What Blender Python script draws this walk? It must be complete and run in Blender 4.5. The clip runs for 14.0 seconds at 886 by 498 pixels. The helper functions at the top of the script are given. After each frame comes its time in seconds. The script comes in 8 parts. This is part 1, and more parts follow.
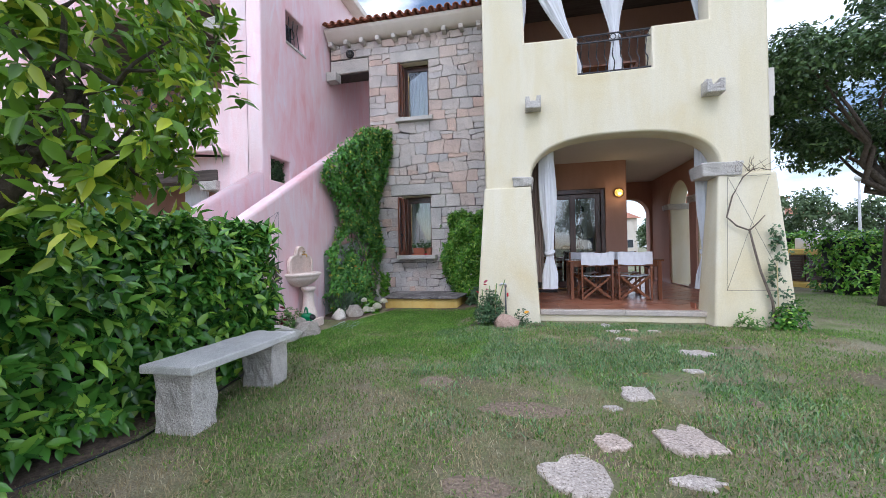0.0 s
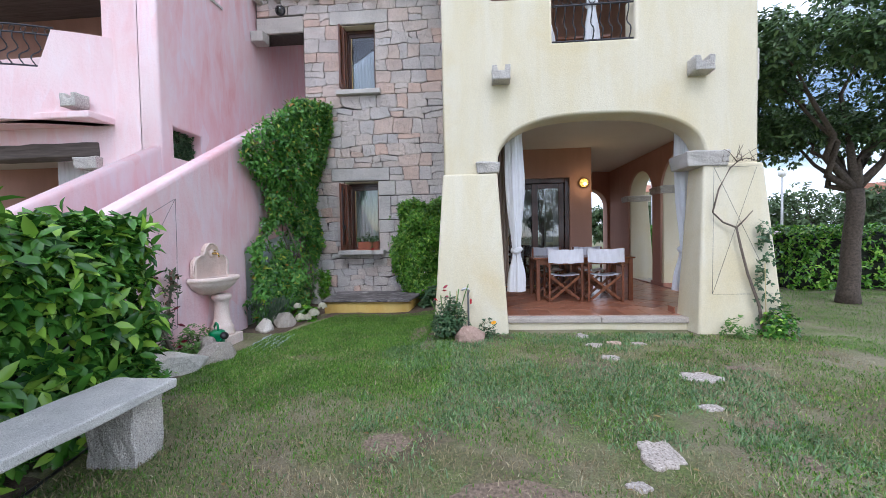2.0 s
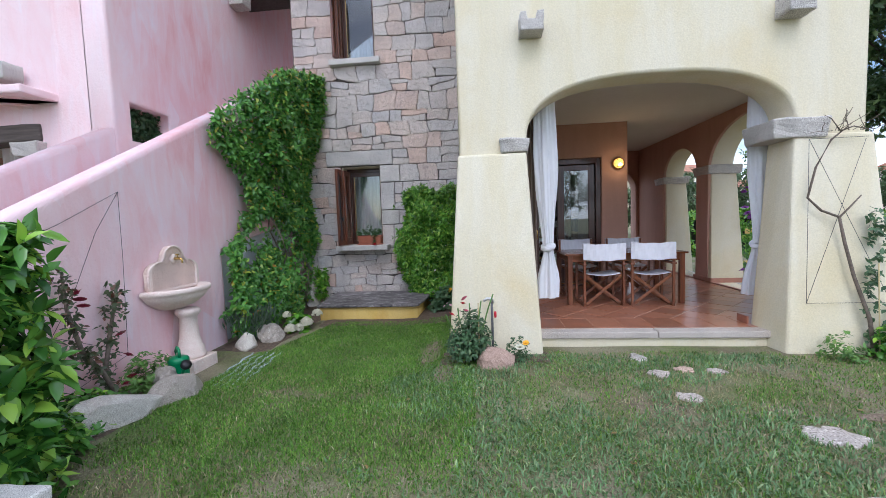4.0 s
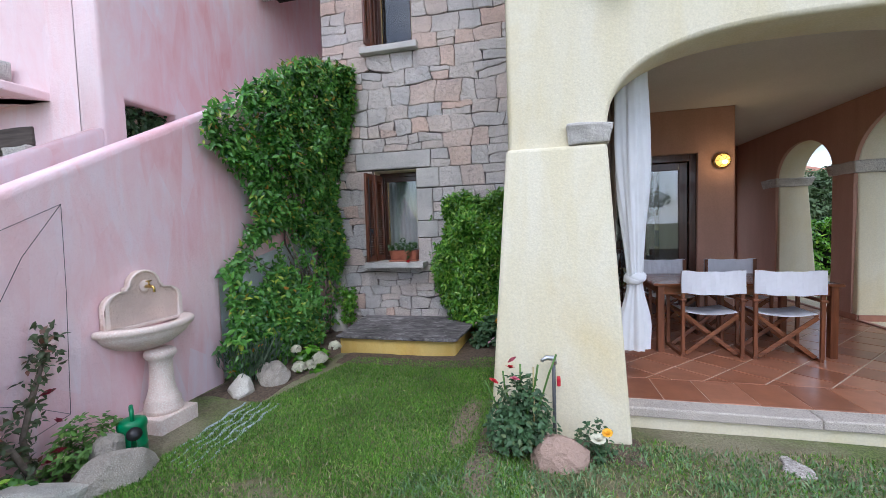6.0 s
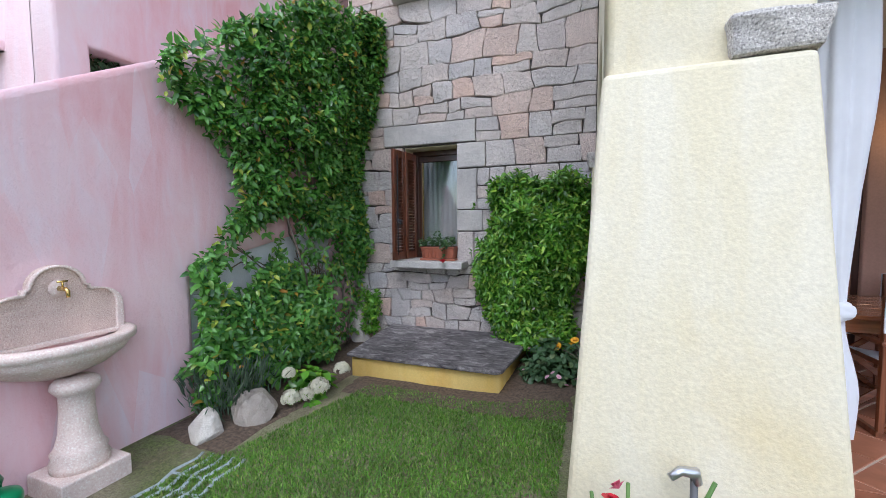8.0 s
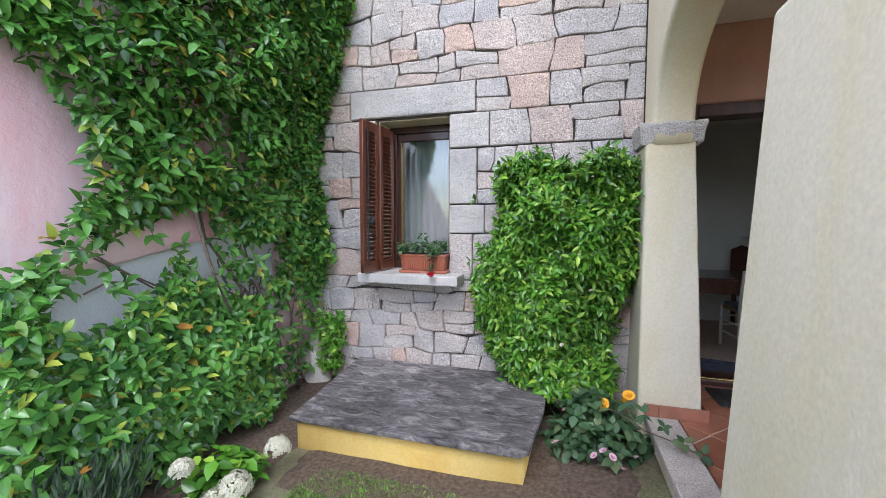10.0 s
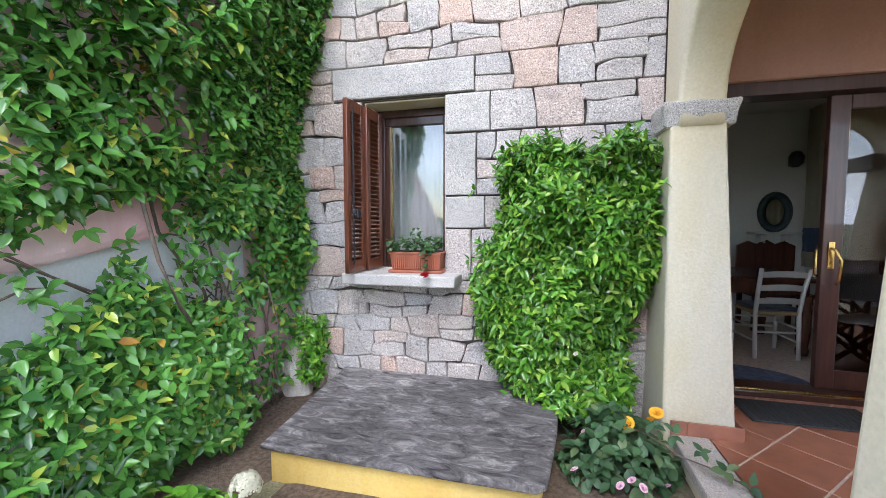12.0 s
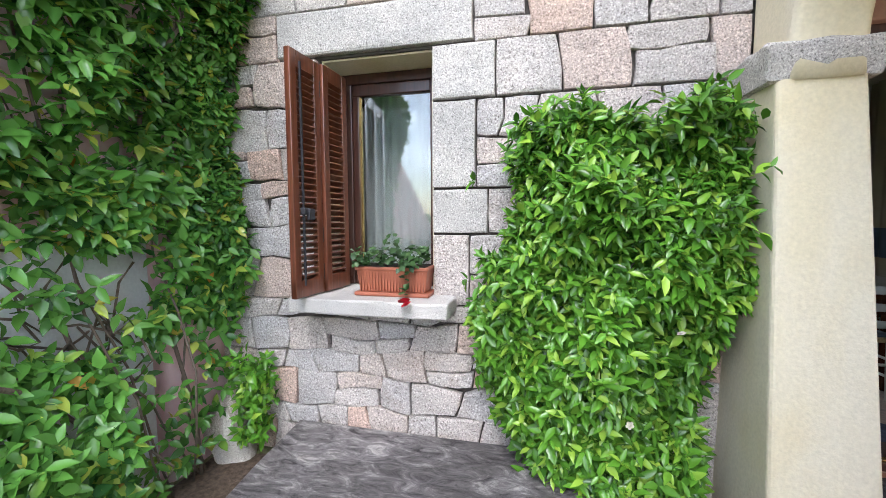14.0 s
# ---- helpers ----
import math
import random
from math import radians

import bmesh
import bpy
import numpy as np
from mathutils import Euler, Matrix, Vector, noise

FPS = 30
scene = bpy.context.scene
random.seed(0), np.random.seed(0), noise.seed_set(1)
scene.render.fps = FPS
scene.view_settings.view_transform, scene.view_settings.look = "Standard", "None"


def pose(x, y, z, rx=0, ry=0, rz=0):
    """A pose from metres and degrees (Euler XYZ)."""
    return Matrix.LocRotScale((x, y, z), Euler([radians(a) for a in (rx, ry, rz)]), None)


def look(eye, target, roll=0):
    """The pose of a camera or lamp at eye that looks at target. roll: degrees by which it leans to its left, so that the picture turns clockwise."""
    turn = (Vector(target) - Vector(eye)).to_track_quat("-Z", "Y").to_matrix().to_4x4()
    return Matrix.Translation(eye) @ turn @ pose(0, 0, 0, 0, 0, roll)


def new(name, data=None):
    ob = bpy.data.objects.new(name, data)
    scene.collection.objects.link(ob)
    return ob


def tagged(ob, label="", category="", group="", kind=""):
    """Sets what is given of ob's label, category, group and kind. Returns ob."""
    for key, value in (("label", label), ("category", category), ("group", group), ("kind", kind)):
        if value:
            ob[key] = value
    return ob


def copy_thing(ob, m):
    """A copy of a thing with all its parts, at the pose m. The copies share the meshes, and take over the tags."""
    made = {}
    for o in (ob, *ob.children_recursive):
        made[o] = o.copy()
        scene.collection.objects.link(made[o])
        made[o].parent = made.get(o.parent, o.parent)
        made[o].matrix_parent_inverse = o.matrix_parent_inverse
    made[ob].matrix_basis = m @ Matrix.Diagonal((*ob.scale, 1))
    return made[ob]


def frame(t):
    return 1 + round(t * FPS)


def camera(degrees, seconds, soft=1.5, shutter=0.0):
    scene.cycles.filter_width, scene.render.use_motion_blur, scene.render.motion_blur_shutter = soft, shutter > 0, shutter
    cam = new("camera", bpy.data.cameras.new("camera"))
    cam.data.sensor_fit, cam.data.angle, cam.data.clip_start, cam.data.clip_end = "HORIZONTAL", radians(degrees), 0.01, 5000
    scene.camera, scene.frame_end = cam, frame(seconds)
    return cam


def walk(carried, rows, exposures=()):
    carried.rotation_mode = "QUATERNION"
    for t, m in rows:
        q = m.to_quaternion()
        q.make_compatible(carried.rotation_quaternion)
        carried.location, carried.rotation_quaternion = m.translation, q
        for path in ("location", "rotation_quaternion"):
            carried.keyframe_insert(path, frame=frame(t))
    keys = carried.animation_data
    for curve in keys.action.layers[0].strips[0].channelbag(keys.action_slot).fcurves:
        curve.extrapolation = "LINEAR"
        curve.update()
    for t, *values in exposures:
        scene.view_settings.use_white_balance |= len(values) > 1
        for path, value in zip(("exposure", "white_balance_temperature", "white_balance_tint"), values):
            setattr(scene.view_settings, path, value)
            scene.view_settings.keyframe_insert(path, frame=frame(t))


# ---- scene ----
cam = camera(96.8, 14.0, 0.7)
PATH = [
    (0, (-0.058, 0.074, 1.15), (-0.485, 2.028, 1.16), -1.2),
    (0.5, (-0.108, 0.267, 1.215), (-0.535, 2.221, 1.205), -1.1),
    (1, (-0.259, 0.596, 1.22), (-0.616, 2.564, 1.208), -1.0),
    (1.5, (-0.3, 0.9, 1.234), (-0.549, 2.884, 1.198), -0.9),
    (2, (-0.315, 1.116, 1.291), (-0.483, 3.109, 1.234), -1.1),
    (2.5, (-0.399, 1.275, 1.325), (-0.532, 3.269, 1.241), -1.3),
    (2.7, (-0.433, 1.374, 1.31), (-0.557, 3.368, 1.22), -1.4),
    (4.8, (-0.531, 2.675, 1.486), (-0.83, 4.647, 1.34), -2.1),
    (5, (-0.546, 2.796, 1.479), (-0.869, 4.765, 1.346), -2.0),
    (5.5, (-0.57, 3.11, 1.524), (-0.943, 5.071, 1.407), -1.9),
    (6, (-0.529, 3.404, 1.557), (-0.996, 5.346, 1.456), -1.7),
    (6.5, (-0.503, 3.652, 1.55), (-1.056, 5.571, 1.449), -1.3),
    (7, (-0.577, 3.964, 1.546), (-1.219, 5.855, 1.433), -0.9),
    (7.2, (-0.617, 4.086, 1.543), (-1.298, 5.962, 1.41), -0.8),
    (9.3, (-1.181, 5.572, 1.444), (-1.885, 7.442, 1.351), -0.1),
    (9.5, (-1.245, 5.653, 1.44), (-1.914, 7.535, 1.339), 0.0),
    (10, (-1.371, 5.87, 1.501), (-1.946, 7.782, 1.385), 0.1),
    (10.5, (-1.468, 5.998, 1.487), (-1.981, 7.927, 1.367), 0.3),
    (11, (-1.488, 6.027, 1.486), (-1.96, 7.967, 1.371), 0.4),
    (11.5, (-1.512, 6.061, 1.491), (-1.987, 8.0, 1.367), 0.1),
    (12, (-1.561, 6.222, 1.477), (-2.064, 8.153, 1.346), -0.0),
    (12.5, (-1.591, 6.475, 1.482), (-2.116, 8.401, 1.349), -0.2),
    (13, (-1.711, 6.746, 1.474), (-2.226, 8.674, 1.346), -0.2),
    (13.5, (-1.812, 6.94, 1.478), (-2.278, 8.879, 1.327), -0.3),
    (14, (-1.773, 7.119, 1.524), (-2.23, 9.06, 1.371), -0.2),
]
walk(cam, [(t, look(eye, target, roll)) for t, eye, target, roll in PATH], [(0, 0.32, 5900, 13), (2.5, 0.36, 5900, 13), (5, 0.38, 5850, 12.5), (7.2, 0.44, 5850, 12), (9.3, 0.95, 5950, 14), (10, 1.2, 5950, 14), (11, 1.42, 5900, 13.5), (12.5, 1.52, 6050, 12), (14, 1.60, 6200, 11.5)])

# ---- sky, sun ----
world = bpy.data.worlds.new("sky")
scene.world = world
world.use_nodes = True
wt = world.node_tree
wt.nodes.clear()
w_out = wt.nodes.new("ShaderNodeOutputWorld")
w_bg = wt.nodes.new("ShaderNodeBackground")
w_sky = wt.nodes.new("ShaderNodeTexSky")
w_sky.sky_type = "NISHITA"
w_sky.sun_disc = False
w_sky.sun_elevation = radians(49)
w_sky.sun_rotation = radians(174)
w_sky.air_density = 1.0
w_sky.dust_density = 1.6
w_co = wt.nodes.new("ShaderNodeTexCoord")
w_map = wt.nodes.new("ShaderNodeMapping")
w_map.inputs["Scale"].default_value = (1.6, 1.6, 4.5)
w_noise = wt.nodes.new("ShaderNodeTexNoise")
w_noise.inputs["Scale"].default_value = 1.5
w_noise.inputs["Detail"].default_value = 9
w_noise.inputs["Roughness"].default_value = 0.55
w_ramp = wt.nodes.new("ShaderNodeValToRGB")
w_ramp.color_ramp.elements[0].position = 0.40
w_ramp.color_ramp.elements[1].position = 0.60
w_mix = wt.nodes.new("ShaderNodeMix")
w_mix.data_type = "RGBA"
w_mix.inputs[7].default_value = (13.0, 13.9, 15.4, 1)
wt.links.new(w_co.outputs["Generated"], w_map.inputs[0])
wt.links.new(w_map.outputs[0], w_noise.inputs["Vector"])
wt.links.new(w_noise.outputs[0], w_ramp.inputs[0])
wt.links.new(w_ramp.outputs[0], w_mix.inputs[0])
wt.links.new(w_sky.outputs[0], w_mix.inputs[6])
wt.links.new(w_mix.outputs[2], w_bg.inputs[0])
w_bg.inputs[1].default_value = 0.135
wt.links.new(w_bg.outputs[0], w_out.inputs[0])

sun_data = bpy.data.lights.new("sun", "SUN")
sun_data.energy = 0.65
sun_data.angle = radians(22)
sun_data.color = (1.0, 0.97, 0.93)
sun = new("sun", sun_data)
sun.matrix_world = look((1.0, -9, 11), (0, 0, 0))

# ---- materials ----


def material(name):
    m = bpy.data.materials.new(name)
    m.use_nodes = True
    t = m.node_tree
    b = t.nodes["Principled BSDF"]
    return m, t, b


def node(t, kind, **values):
    n = t.nodes.new(kind)
    for k, v in values.items():
        n.inputs[k.replace("_", " ")].default_value = v
    return n


def coords(t, scale=(1, 1, 1), rot=(0, 0, 0)):
    g = t.nodes.new("ShaderNodeNewGeometry")
    mp = t.nodes.new("ShaderNodeMapping")
    mp.inputs["Scale"].default_value = scale
    mp.inputs["Rotation"].default_value = rot
    t.links.new(g.outputs["Position"], mp.inputs[0])
    return mp.outputs[0]


def ramp(t, source, stops):
    r = t.nodes.new("ShaderNodeValToRGB")
    e = r.color_ramp.elements
    while len(e) < len(stops):
        e.new(0.5)
    for el, (p, c) in zip(e, stops):
        el.position = p
        el.color = (*c, 1) if len(c) == 3 else c
    t.links.new(source, r.inputs[0])
    return r.outputs[0]


def mixc(t, fac, a, b, mode="MIX"):
    n = t.nodes.new("ShaderNodeMix")
    n.data_type = "RGBA"
    n.blend_type = mode
    for sock, v in ((n.inputs[0], fac), (n.inputs[6], a), (n.inputs[7], b)):
        if isinstance(v, (int, float)):
            sock.default_value = v
        elif isinstance(v, tuple):
            sock.default_value = (*v, 1)
        else:
            t.links.new(v, sock)
    return n.outputs[2]


def noise_fac(t, vec, scale, detail=6, rough=0.55, distortion=0.0):
    n = t.nodes.new("ShaderNodeTexNoise")
    n.inputs["Scale"].default_value = scale
    n.inputs["Detail"].default_value = detail
    n.inputs["Roughness"].default_value = rough
    n.inputs["Distortion"].default_value = distortion
    t.links.new(vec, n.inputs["Vector"])
    return n.outputs[0]


def bump(t, b, height, strength=0.3, distance=0.01, prior=None):
    n = t.nodes.new("ShaderNodeBump")
    n.inputs["Strength"].default_value = strength
    n.inputs["Distance"].default_value = distance
    t.links.new(height, n.inputs["Height"])
    if prior is not None:
        t.links.new(prior, n.inputs["Normal"])
    t.links.new(n.outputs[0], b.inputs["Normal"])
    return n.outputs[0]


BLACK, WHITE = (0, 0, 0), (1, 1, 1)


def plaster(name, base, streak, stain, stain_amount=0.5, grain=0.5):
    """Hand-trowelled painted render: brush streaks running down, stains, coarse relief."""
    m, t, b = material(name)
    p = coords(t)
    long = coords(t, (2.6, 2.6, 0.5))
    brush = ramp(t, noise_fac(t, long, 1.4, 5, 0.6, 0.4), [(0.38, BLACK), (0.62, WHITE)])
    col = mixc(t, brush, base, streak)
    blot = ramp(t, noise_fac(t, p, 0.8, 7, 0.6, 0.3), [(0.52, BLACK), (0.74, WHITE)])
    blot2 = mixc(t, stain_amount, BLACK, blot)
    col = mixc(t, blot2, col, stain)
    fine = ramp(t, noise_fac(t, p, 60, 3), [(0.3, (0.92, 0.92, 0.92)), (0.7, (1.04, 1.04, 1.04))])
    col = mixc(t, 1.0, col, fine, "MULTIPLY")
    t.links.new(col, b.inputs["Base Color"])
    b.inputs["Roughness"].default_value = 0.85
    first = bump(t, b, noise_fac(t, p, 62, 4, 0.55), grain * 0.42, 0.012)
    bump(t, b, noise_fac(t, p, 17, 4, 0.5), grain * 0.12, 0.02, first)
    return m


def pink_plaster(name):
    """Pink lime wash in broad upright strokes, from rose to near white."""
    m, t, b = material(name)
    p = coords(t)
    long = coords(t, (2.6, 2.6, 0.62))
    cells = t.nodes.new("ShaderNodeTexVoronoi")
    cells.inputs["Scale"].default_value = 1.5
    cells.inputs["Randomness"].default_value = 1.0
    t.links.new(long, cells.inputs["Vector"])
    wob = noise_fac(t, long, 2.2, 6, 0.62, 0.5)
    grad = mixc(t, 0.24, wob, cells.outputs["Color"])
    bw = t.nodes.new("ShaderNodeRGBToBW")
    t.links.new(grad, bw.inputs[0])
    col = ramp(t, bw.outputs[0], [(0.28, (0.77, 0.41, 0.43)), (0.43, (0.80, 0.50, 0.53)), (0.56, (0.81, 0.58, 0.62)), (0.72, (0.80, 0.67, 0.73))])
    pale = ramp(t, noise_fac(t, p, 0.55, 4), [(0.40, BLACK), (0.70, (0.75, 0.75, 0.75))])
    col = mixc(t, pale, col, (0.83, 0.68, 0.68))
    t.links.new(col, b.inputs["Base Color"])
    b.inputs["Roughness"].default_value = 0.88
    first = bump(t, b, noise_fac(t, p, 18, 5, 0.65), 0.45, 0.02)
    bump(t, b, noise_fac(t, p, 110, 3), 0.25, 0.004, first)
    return m


def granite(name, a, bcol, c, scale=1.0, rough=0.8, relief=0.6, per_piece=False, rust=0.0):
    """Speckled granite; per_piece tints every block on its own."""
    m, t, b = material(name)
    p = coords(t)
    sp = ramp(t, noise_fac(t, p, 120 * scale, 3, 0.75), [(0.36, tuple(v * 0.62 for v in c)), (0.45, a), (0.54, a), (0.63, tuple(min(0.88, v * 1.16) for v in bcol))])
    big = ramp(t, noise_fac(t, p, 3.0, 5), [(0.3, (0.80, 0.80, 0.80)), (0.7, (1.1, 1.08, 1.06))])
    col = mixc(t, 1.0, sp, big, "MULTIPLY")
    if per_piece:
        oi = t.nodes.new("ShaderNodeObjectInfo")
        tint = ramp(t, oi.outputs["Random"], [(0.0, (0.92, 0.94, 0.98)), (0.35, (1.0, 0.99, 0.99)), (0.62, (1.01, 0.98, 0.965)), (0.80, (1.05, 0.94, 0.89)), (0.93, (1.12, 0.87, 0.76)), (1.0, (0.88, 0.88, 0.90))])
        col = mixc(t, 1.0, col, tint, "MULTIPLY")
    if rust:
        r = ramp(t, noise_fac(t, p, 2.2, 6, 0.6, 0.6), [(0.55, BLACK), (0.75, (rust, rust, rust))])
        col = mixc(t, r, col, (0.52, 0.30, 0.15))
    t.links.new(col, b.inputs["Base Color"])
    b.inputs["Roughness"].default_value = rough
    first = bump(t, b, noise_fac(t, p, 16, 6, 0.65), relief, 0.03)
    bump(t, b, noise_fac(t, p, 120, 3, 0.7), 0.5, 0.006, first)
    return m


def wood(name, dark, light, axis=2, rough=0.45, scale=1.0, relief=0.15, coat=0.0):
    m, t, b = material(name)
    s = [14 * scale] * 3
    s[axis] = 0.9 * scale
    p = coords(t, tuple(s))
    col = ramp(t, noise_fac(t, p, 2.0, 8, 0.6, 0.8), [(0.3, dark), (0.7, light)])
    t.links.new(col, b.inputs["Base Color"])
    b.inputs["Roughness"].default_value = rough
    b.inputs["Coat Weight"].default_value = coat
    bump(t, b, noise_fac(t, p, 5.0, 5), relief, 0.004)
    return m


def plain(name, color, rough=0.5, metal=0.0, vary=0.12, scale=14.0, relief=0.0):
    m, t, b = material(name)
    p = coords(t)
    lo = tuple(c * (1 - vary) for c in color)
    hi = tuple(min(1, c * (1 + vary)) for c in color)
    t.links.new(ramp(t, noise_fac(t, p, scale, 5), [(0.3, lo), (0.7, hi)]), b.inputs["Base Color"])
    b.inputs["Roughness"].default_value = rough
    b.inputs["Metallic"].default_value = metal
    if relief:
        bump(t, b, noise_fac(t, p, scale * 3, 4), relief, 0.01)
    return m


def cloth(name, color, rough=0.9, through_light=0.25):
    m, t, b = material(name)
    p = coords(t)
    t.links.new(ramp(t, noise_fac(t, p, 9, 4), [(0.3, tuple(c * 0.93 for c in color)), (0.7, color)]), b.inputs["Base Color"])
    b.inputs["Roughness"].default_value = rough
    b.inputs["Sheen Weight"].default_value = 0.2
    bump(t, b, noise_fac(t, coords(t, (1, 1, 1)), 420, 2), 0.12, 0.001)
    if through_light:
        tr = t.nodes.new("ShaderNodeBsdfTranslucent")
        tr.inputs[0].default_value = (*color, 1)
        mx = t.nodes.new("ShaderNodeMixShader")
        mx.inputs[0].default_value = through_light
        t.links.new(b.outputs[0], mx.inputs[1])
        t.links.new(tr.outputs[0], mx.inputs[2])
        t.links.new(mx.outputs[0], t.nodes["Material Output"].inputs[0])
    return m


def leaf_mat(name, dark, mid, bright, rough=0.38, bright_share=0.85, backlight=0.12, turning=None):
    """Leaves: each blade takes its own tint, waxy gloss, some light passes through."""
    m, t, b = material(name)
    g = t.nodes.new("ShaderNodeNewGeometry")
    oi = t.nodes.new("ShaderNodeObjectInfo")
    add = t.nodes.new("ShaderNodeMath")
    add.operation = "ADD"
    t.links.new(g.outputs["Random Per Island"], add.inputs[0])
    t.links.new(oi.outputs["Random"], add.inputs[1])
    fr = t.nodes.new("ShaderNodeMath")
    fr.operation = "FRACT"
    t.links.new(add.outputs[0], fr.inputs[0])
    col = ramp(t, fr.outputs[0], [(0.0, dark), (0.45, mid), (bright_share, mid), (0.985 if turning else 1.0, bright)] + ([(1.0, turning)] if turning else []))
    mott = ramp(t, noise_fac(t, coords(t), 2.2, 3), [(0.3, (0.75, 0.75, 0.75)), (0.7, (1.2, 1.2, 1.15))])
    col = mixc(t, 1.0, col, mott, "MULTIPLY")
    t.links.new(col, b.inputs["Base Color"])
    b.inputs["Roughness"].default_value = rough
    tr = t.nodes.new("ShaderNodeBsdfTranslucent")
    t.links.new(col, tr.inputs[0])
    mx = t.nodes.new("ShaderNodeMixShader")
    mx.inputs[0].default_value = backlight
    t.links.new(b.outputs[0], mx.inputs[1])
    t.links.new(tr.outputs[0], mx.inputs[2])
    t.links.new(mx.outputs[0], t.nodes["Material Output"].inputs[0])
    return m


def glass_mat(name, tint=(0.9, 0.95, 0.95)):
    m, t, b = material(name)
    t.nodes.remove(b)
    gl = t.nodes.new("ShaderNodeBsdfGlossy")
    gl.inputs["Roughness"].default_value = 0.015
    tp = t.nodes.new("ShaderNodeBsdfTransparent")
    tp.inputs[0].default_value = (*tint, 1)
    fr = t.nodes.new("ShaderNodeFresnel")
    fr.inputs[0].default_value = 2.1
    mx = t.nodes.new("ShaderNodeMixShader")
    t.links.new(fr.outputs[0], mx.inputs[0])
    t.links.new(tp.outputs[0], mx.inputs[1])
    t.links.new(gl.outputs[0], mx.inputs[2])
    t.links.new(mx.outputs[0], t.nodes["Material Output"].inputs[0])
    return m


YELLOW = plaster("yellow_render", (0.69, 0.615, 0.435), (0.715, 0.655, 0.51), (0.64, 0.51, 0.26), 0.6, 0.7)
OCHRE = plaster("ochre_render", (0.72, 0.49, 0.12), (0.76, 0.56, 0.19), (0.60, 0.32, 0.06), 0.8, 0.5)
PINK = pink_plaster("pink_limewash")
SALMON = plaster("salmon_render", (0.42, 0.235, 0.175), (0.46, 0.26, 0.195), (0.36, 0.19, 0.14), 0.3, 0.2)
PALE_BLUE = plaster("pale_blue_render", (0.74, 0.77, 0.80), (0.76, 0.78, 0.80), (0.64, 0.68, 0.73), 0.4, 0.3)
WHITE_WALL = plaster("white_room_paint", (0.78, 0.76, 0.70), (0.80, 0.78, 0.73), (0.74, 0.71, 0.64), 0.3, 0.1)
CEILING = plaster("ceiling_paint", (0.62, 0.58, 0.54), (0.64, 0.60, 0.56), (0.58, 0.53, 0.48), 0.3, 0.1)
CREAM = plaster("cream_cornice", (0.66, 0.60, 0.52), (0.70, 0.64, 0.57), (0.5, 0.45, 0.38), 0.6, 0.4)
GRANITE = granite("grey_granite", (0.50, 0.47, 0.44), (0.68, 0.65, 0.61), (0.24, 0.22, 0.21), 1.0, 0.8, 0.5)
GRANITE_FINE = granite("sawn_granite", (0.56, 0.54, 0.52), (0.66, 0.64, 0.62), (0.36, 0.34, 0.33), 1.5, 0.6, 0.08)
STONE = granite("wall_granite", (0.56, 0.525, 0.505), (0.74, 0.71, 0.69), (0.34, 0.305, 0.285), 0.8, 0.85, 1.0, True, 0.16)
MORTAR = plain("mortar", (0.09, 0.078, 0.07), 0.95, 0, 0.3, 25, 0.5)
ROCK = granite("field_rock", (0.42, 0.37, 0.32), (0.62, 0.57, 0.50), (0.30, 0.26, 0.22), 1.5, 0.9, 1.0, False, 0.5)
ROCK_PALE = granite("pale_rock", (0.62, 0.58, 0.52), (0.78, 0.75, 0.70), (0.56, 0.50, 0.44), 1.4, 0.85, 0.9, False, 0.25)
SLAB_STONE = granite("stepping_stone", (0.52, 0.46, 0.41), (0.66, 0.61, 0.56), (0.30, 0.25, 0.21), 0.5, 0.95, 1.0, True, 0.15)
DARK_WOOD = wood("dark_stained_wood", (0.035, 0.014, 0.010), (0.085, 0.032, 0.022), 2, 0.3, 1.0, 0.1, 0.3)
SHUTTER_WOOD = wood("mahogany_shutter", (0.085, 0.026, 0.014), (0.20, 0.065, 0.032), 2, 0.28, 1.0, 0.1, 0.4)
TEAK = wood("oiled_hardwood", (0.11, 0.035, 0.016), (0.25, 0.085, 0.035), 2, 0.38, 1.0, 0.1, 0.15)
TEAK_X = wood("oiled_hardwood_boards", (0.12, 0.040, 0.018), (0.27, 0.095, 0.040), 0, 0.25, 1.0, 0.1, 0.3)
OLD_BEAM = wood("old_beam", (0.055, 0.042, 0.036), (0.14, 0.11, 0.095), 0, 0.8, 0.8, 0.6)
WHITE_CLOTH = cloth("white_curtain_cloth", (0.88, 0.89, 0.93), 0.9, 0.3)
CANVAS = plain("white_canvas", (0.72, 0.73, 0.79), 0.85, 0, 0.04, 9, 0.05)
TAUPE = cloth("taupe_curtain", (0.26, 0.20, 0.165), 0.9, 0.1)
SHEER = cloth("sheer_curtain", (0.88, 0.88, 0.87), 0.9, 0.45)
GLASS = glass_mat("window_glass")
IRON = plain("dark_iron", (0.06, 0.06, 0.07), 0.45, 0.7, 0.2)
BRASS = plain("brass", (0.72, 0.50, 0.18), 0.25, 1.0, 0.1)
BARK = plain("bark", (0.085, 0.065, 0.05), 0.9, 0, 0.45, 30, 0.9)
TWIG = plain("dry_twig", (0.15, 0.115, 0.09), 0.85, 0, 0.3, 40, 0.6)

# ---- mesh tools ----


def part(name, bm, mat, parent=None, label="", smooth=False):
    """Links a bmesh as one mesh object, under parent where one is given."""
    me = bpy.data.meshes.new(name)
    bm.to_mesh(me)
    bm.free()
    return link_mesh(name, me, mat, parent, label, smooth)


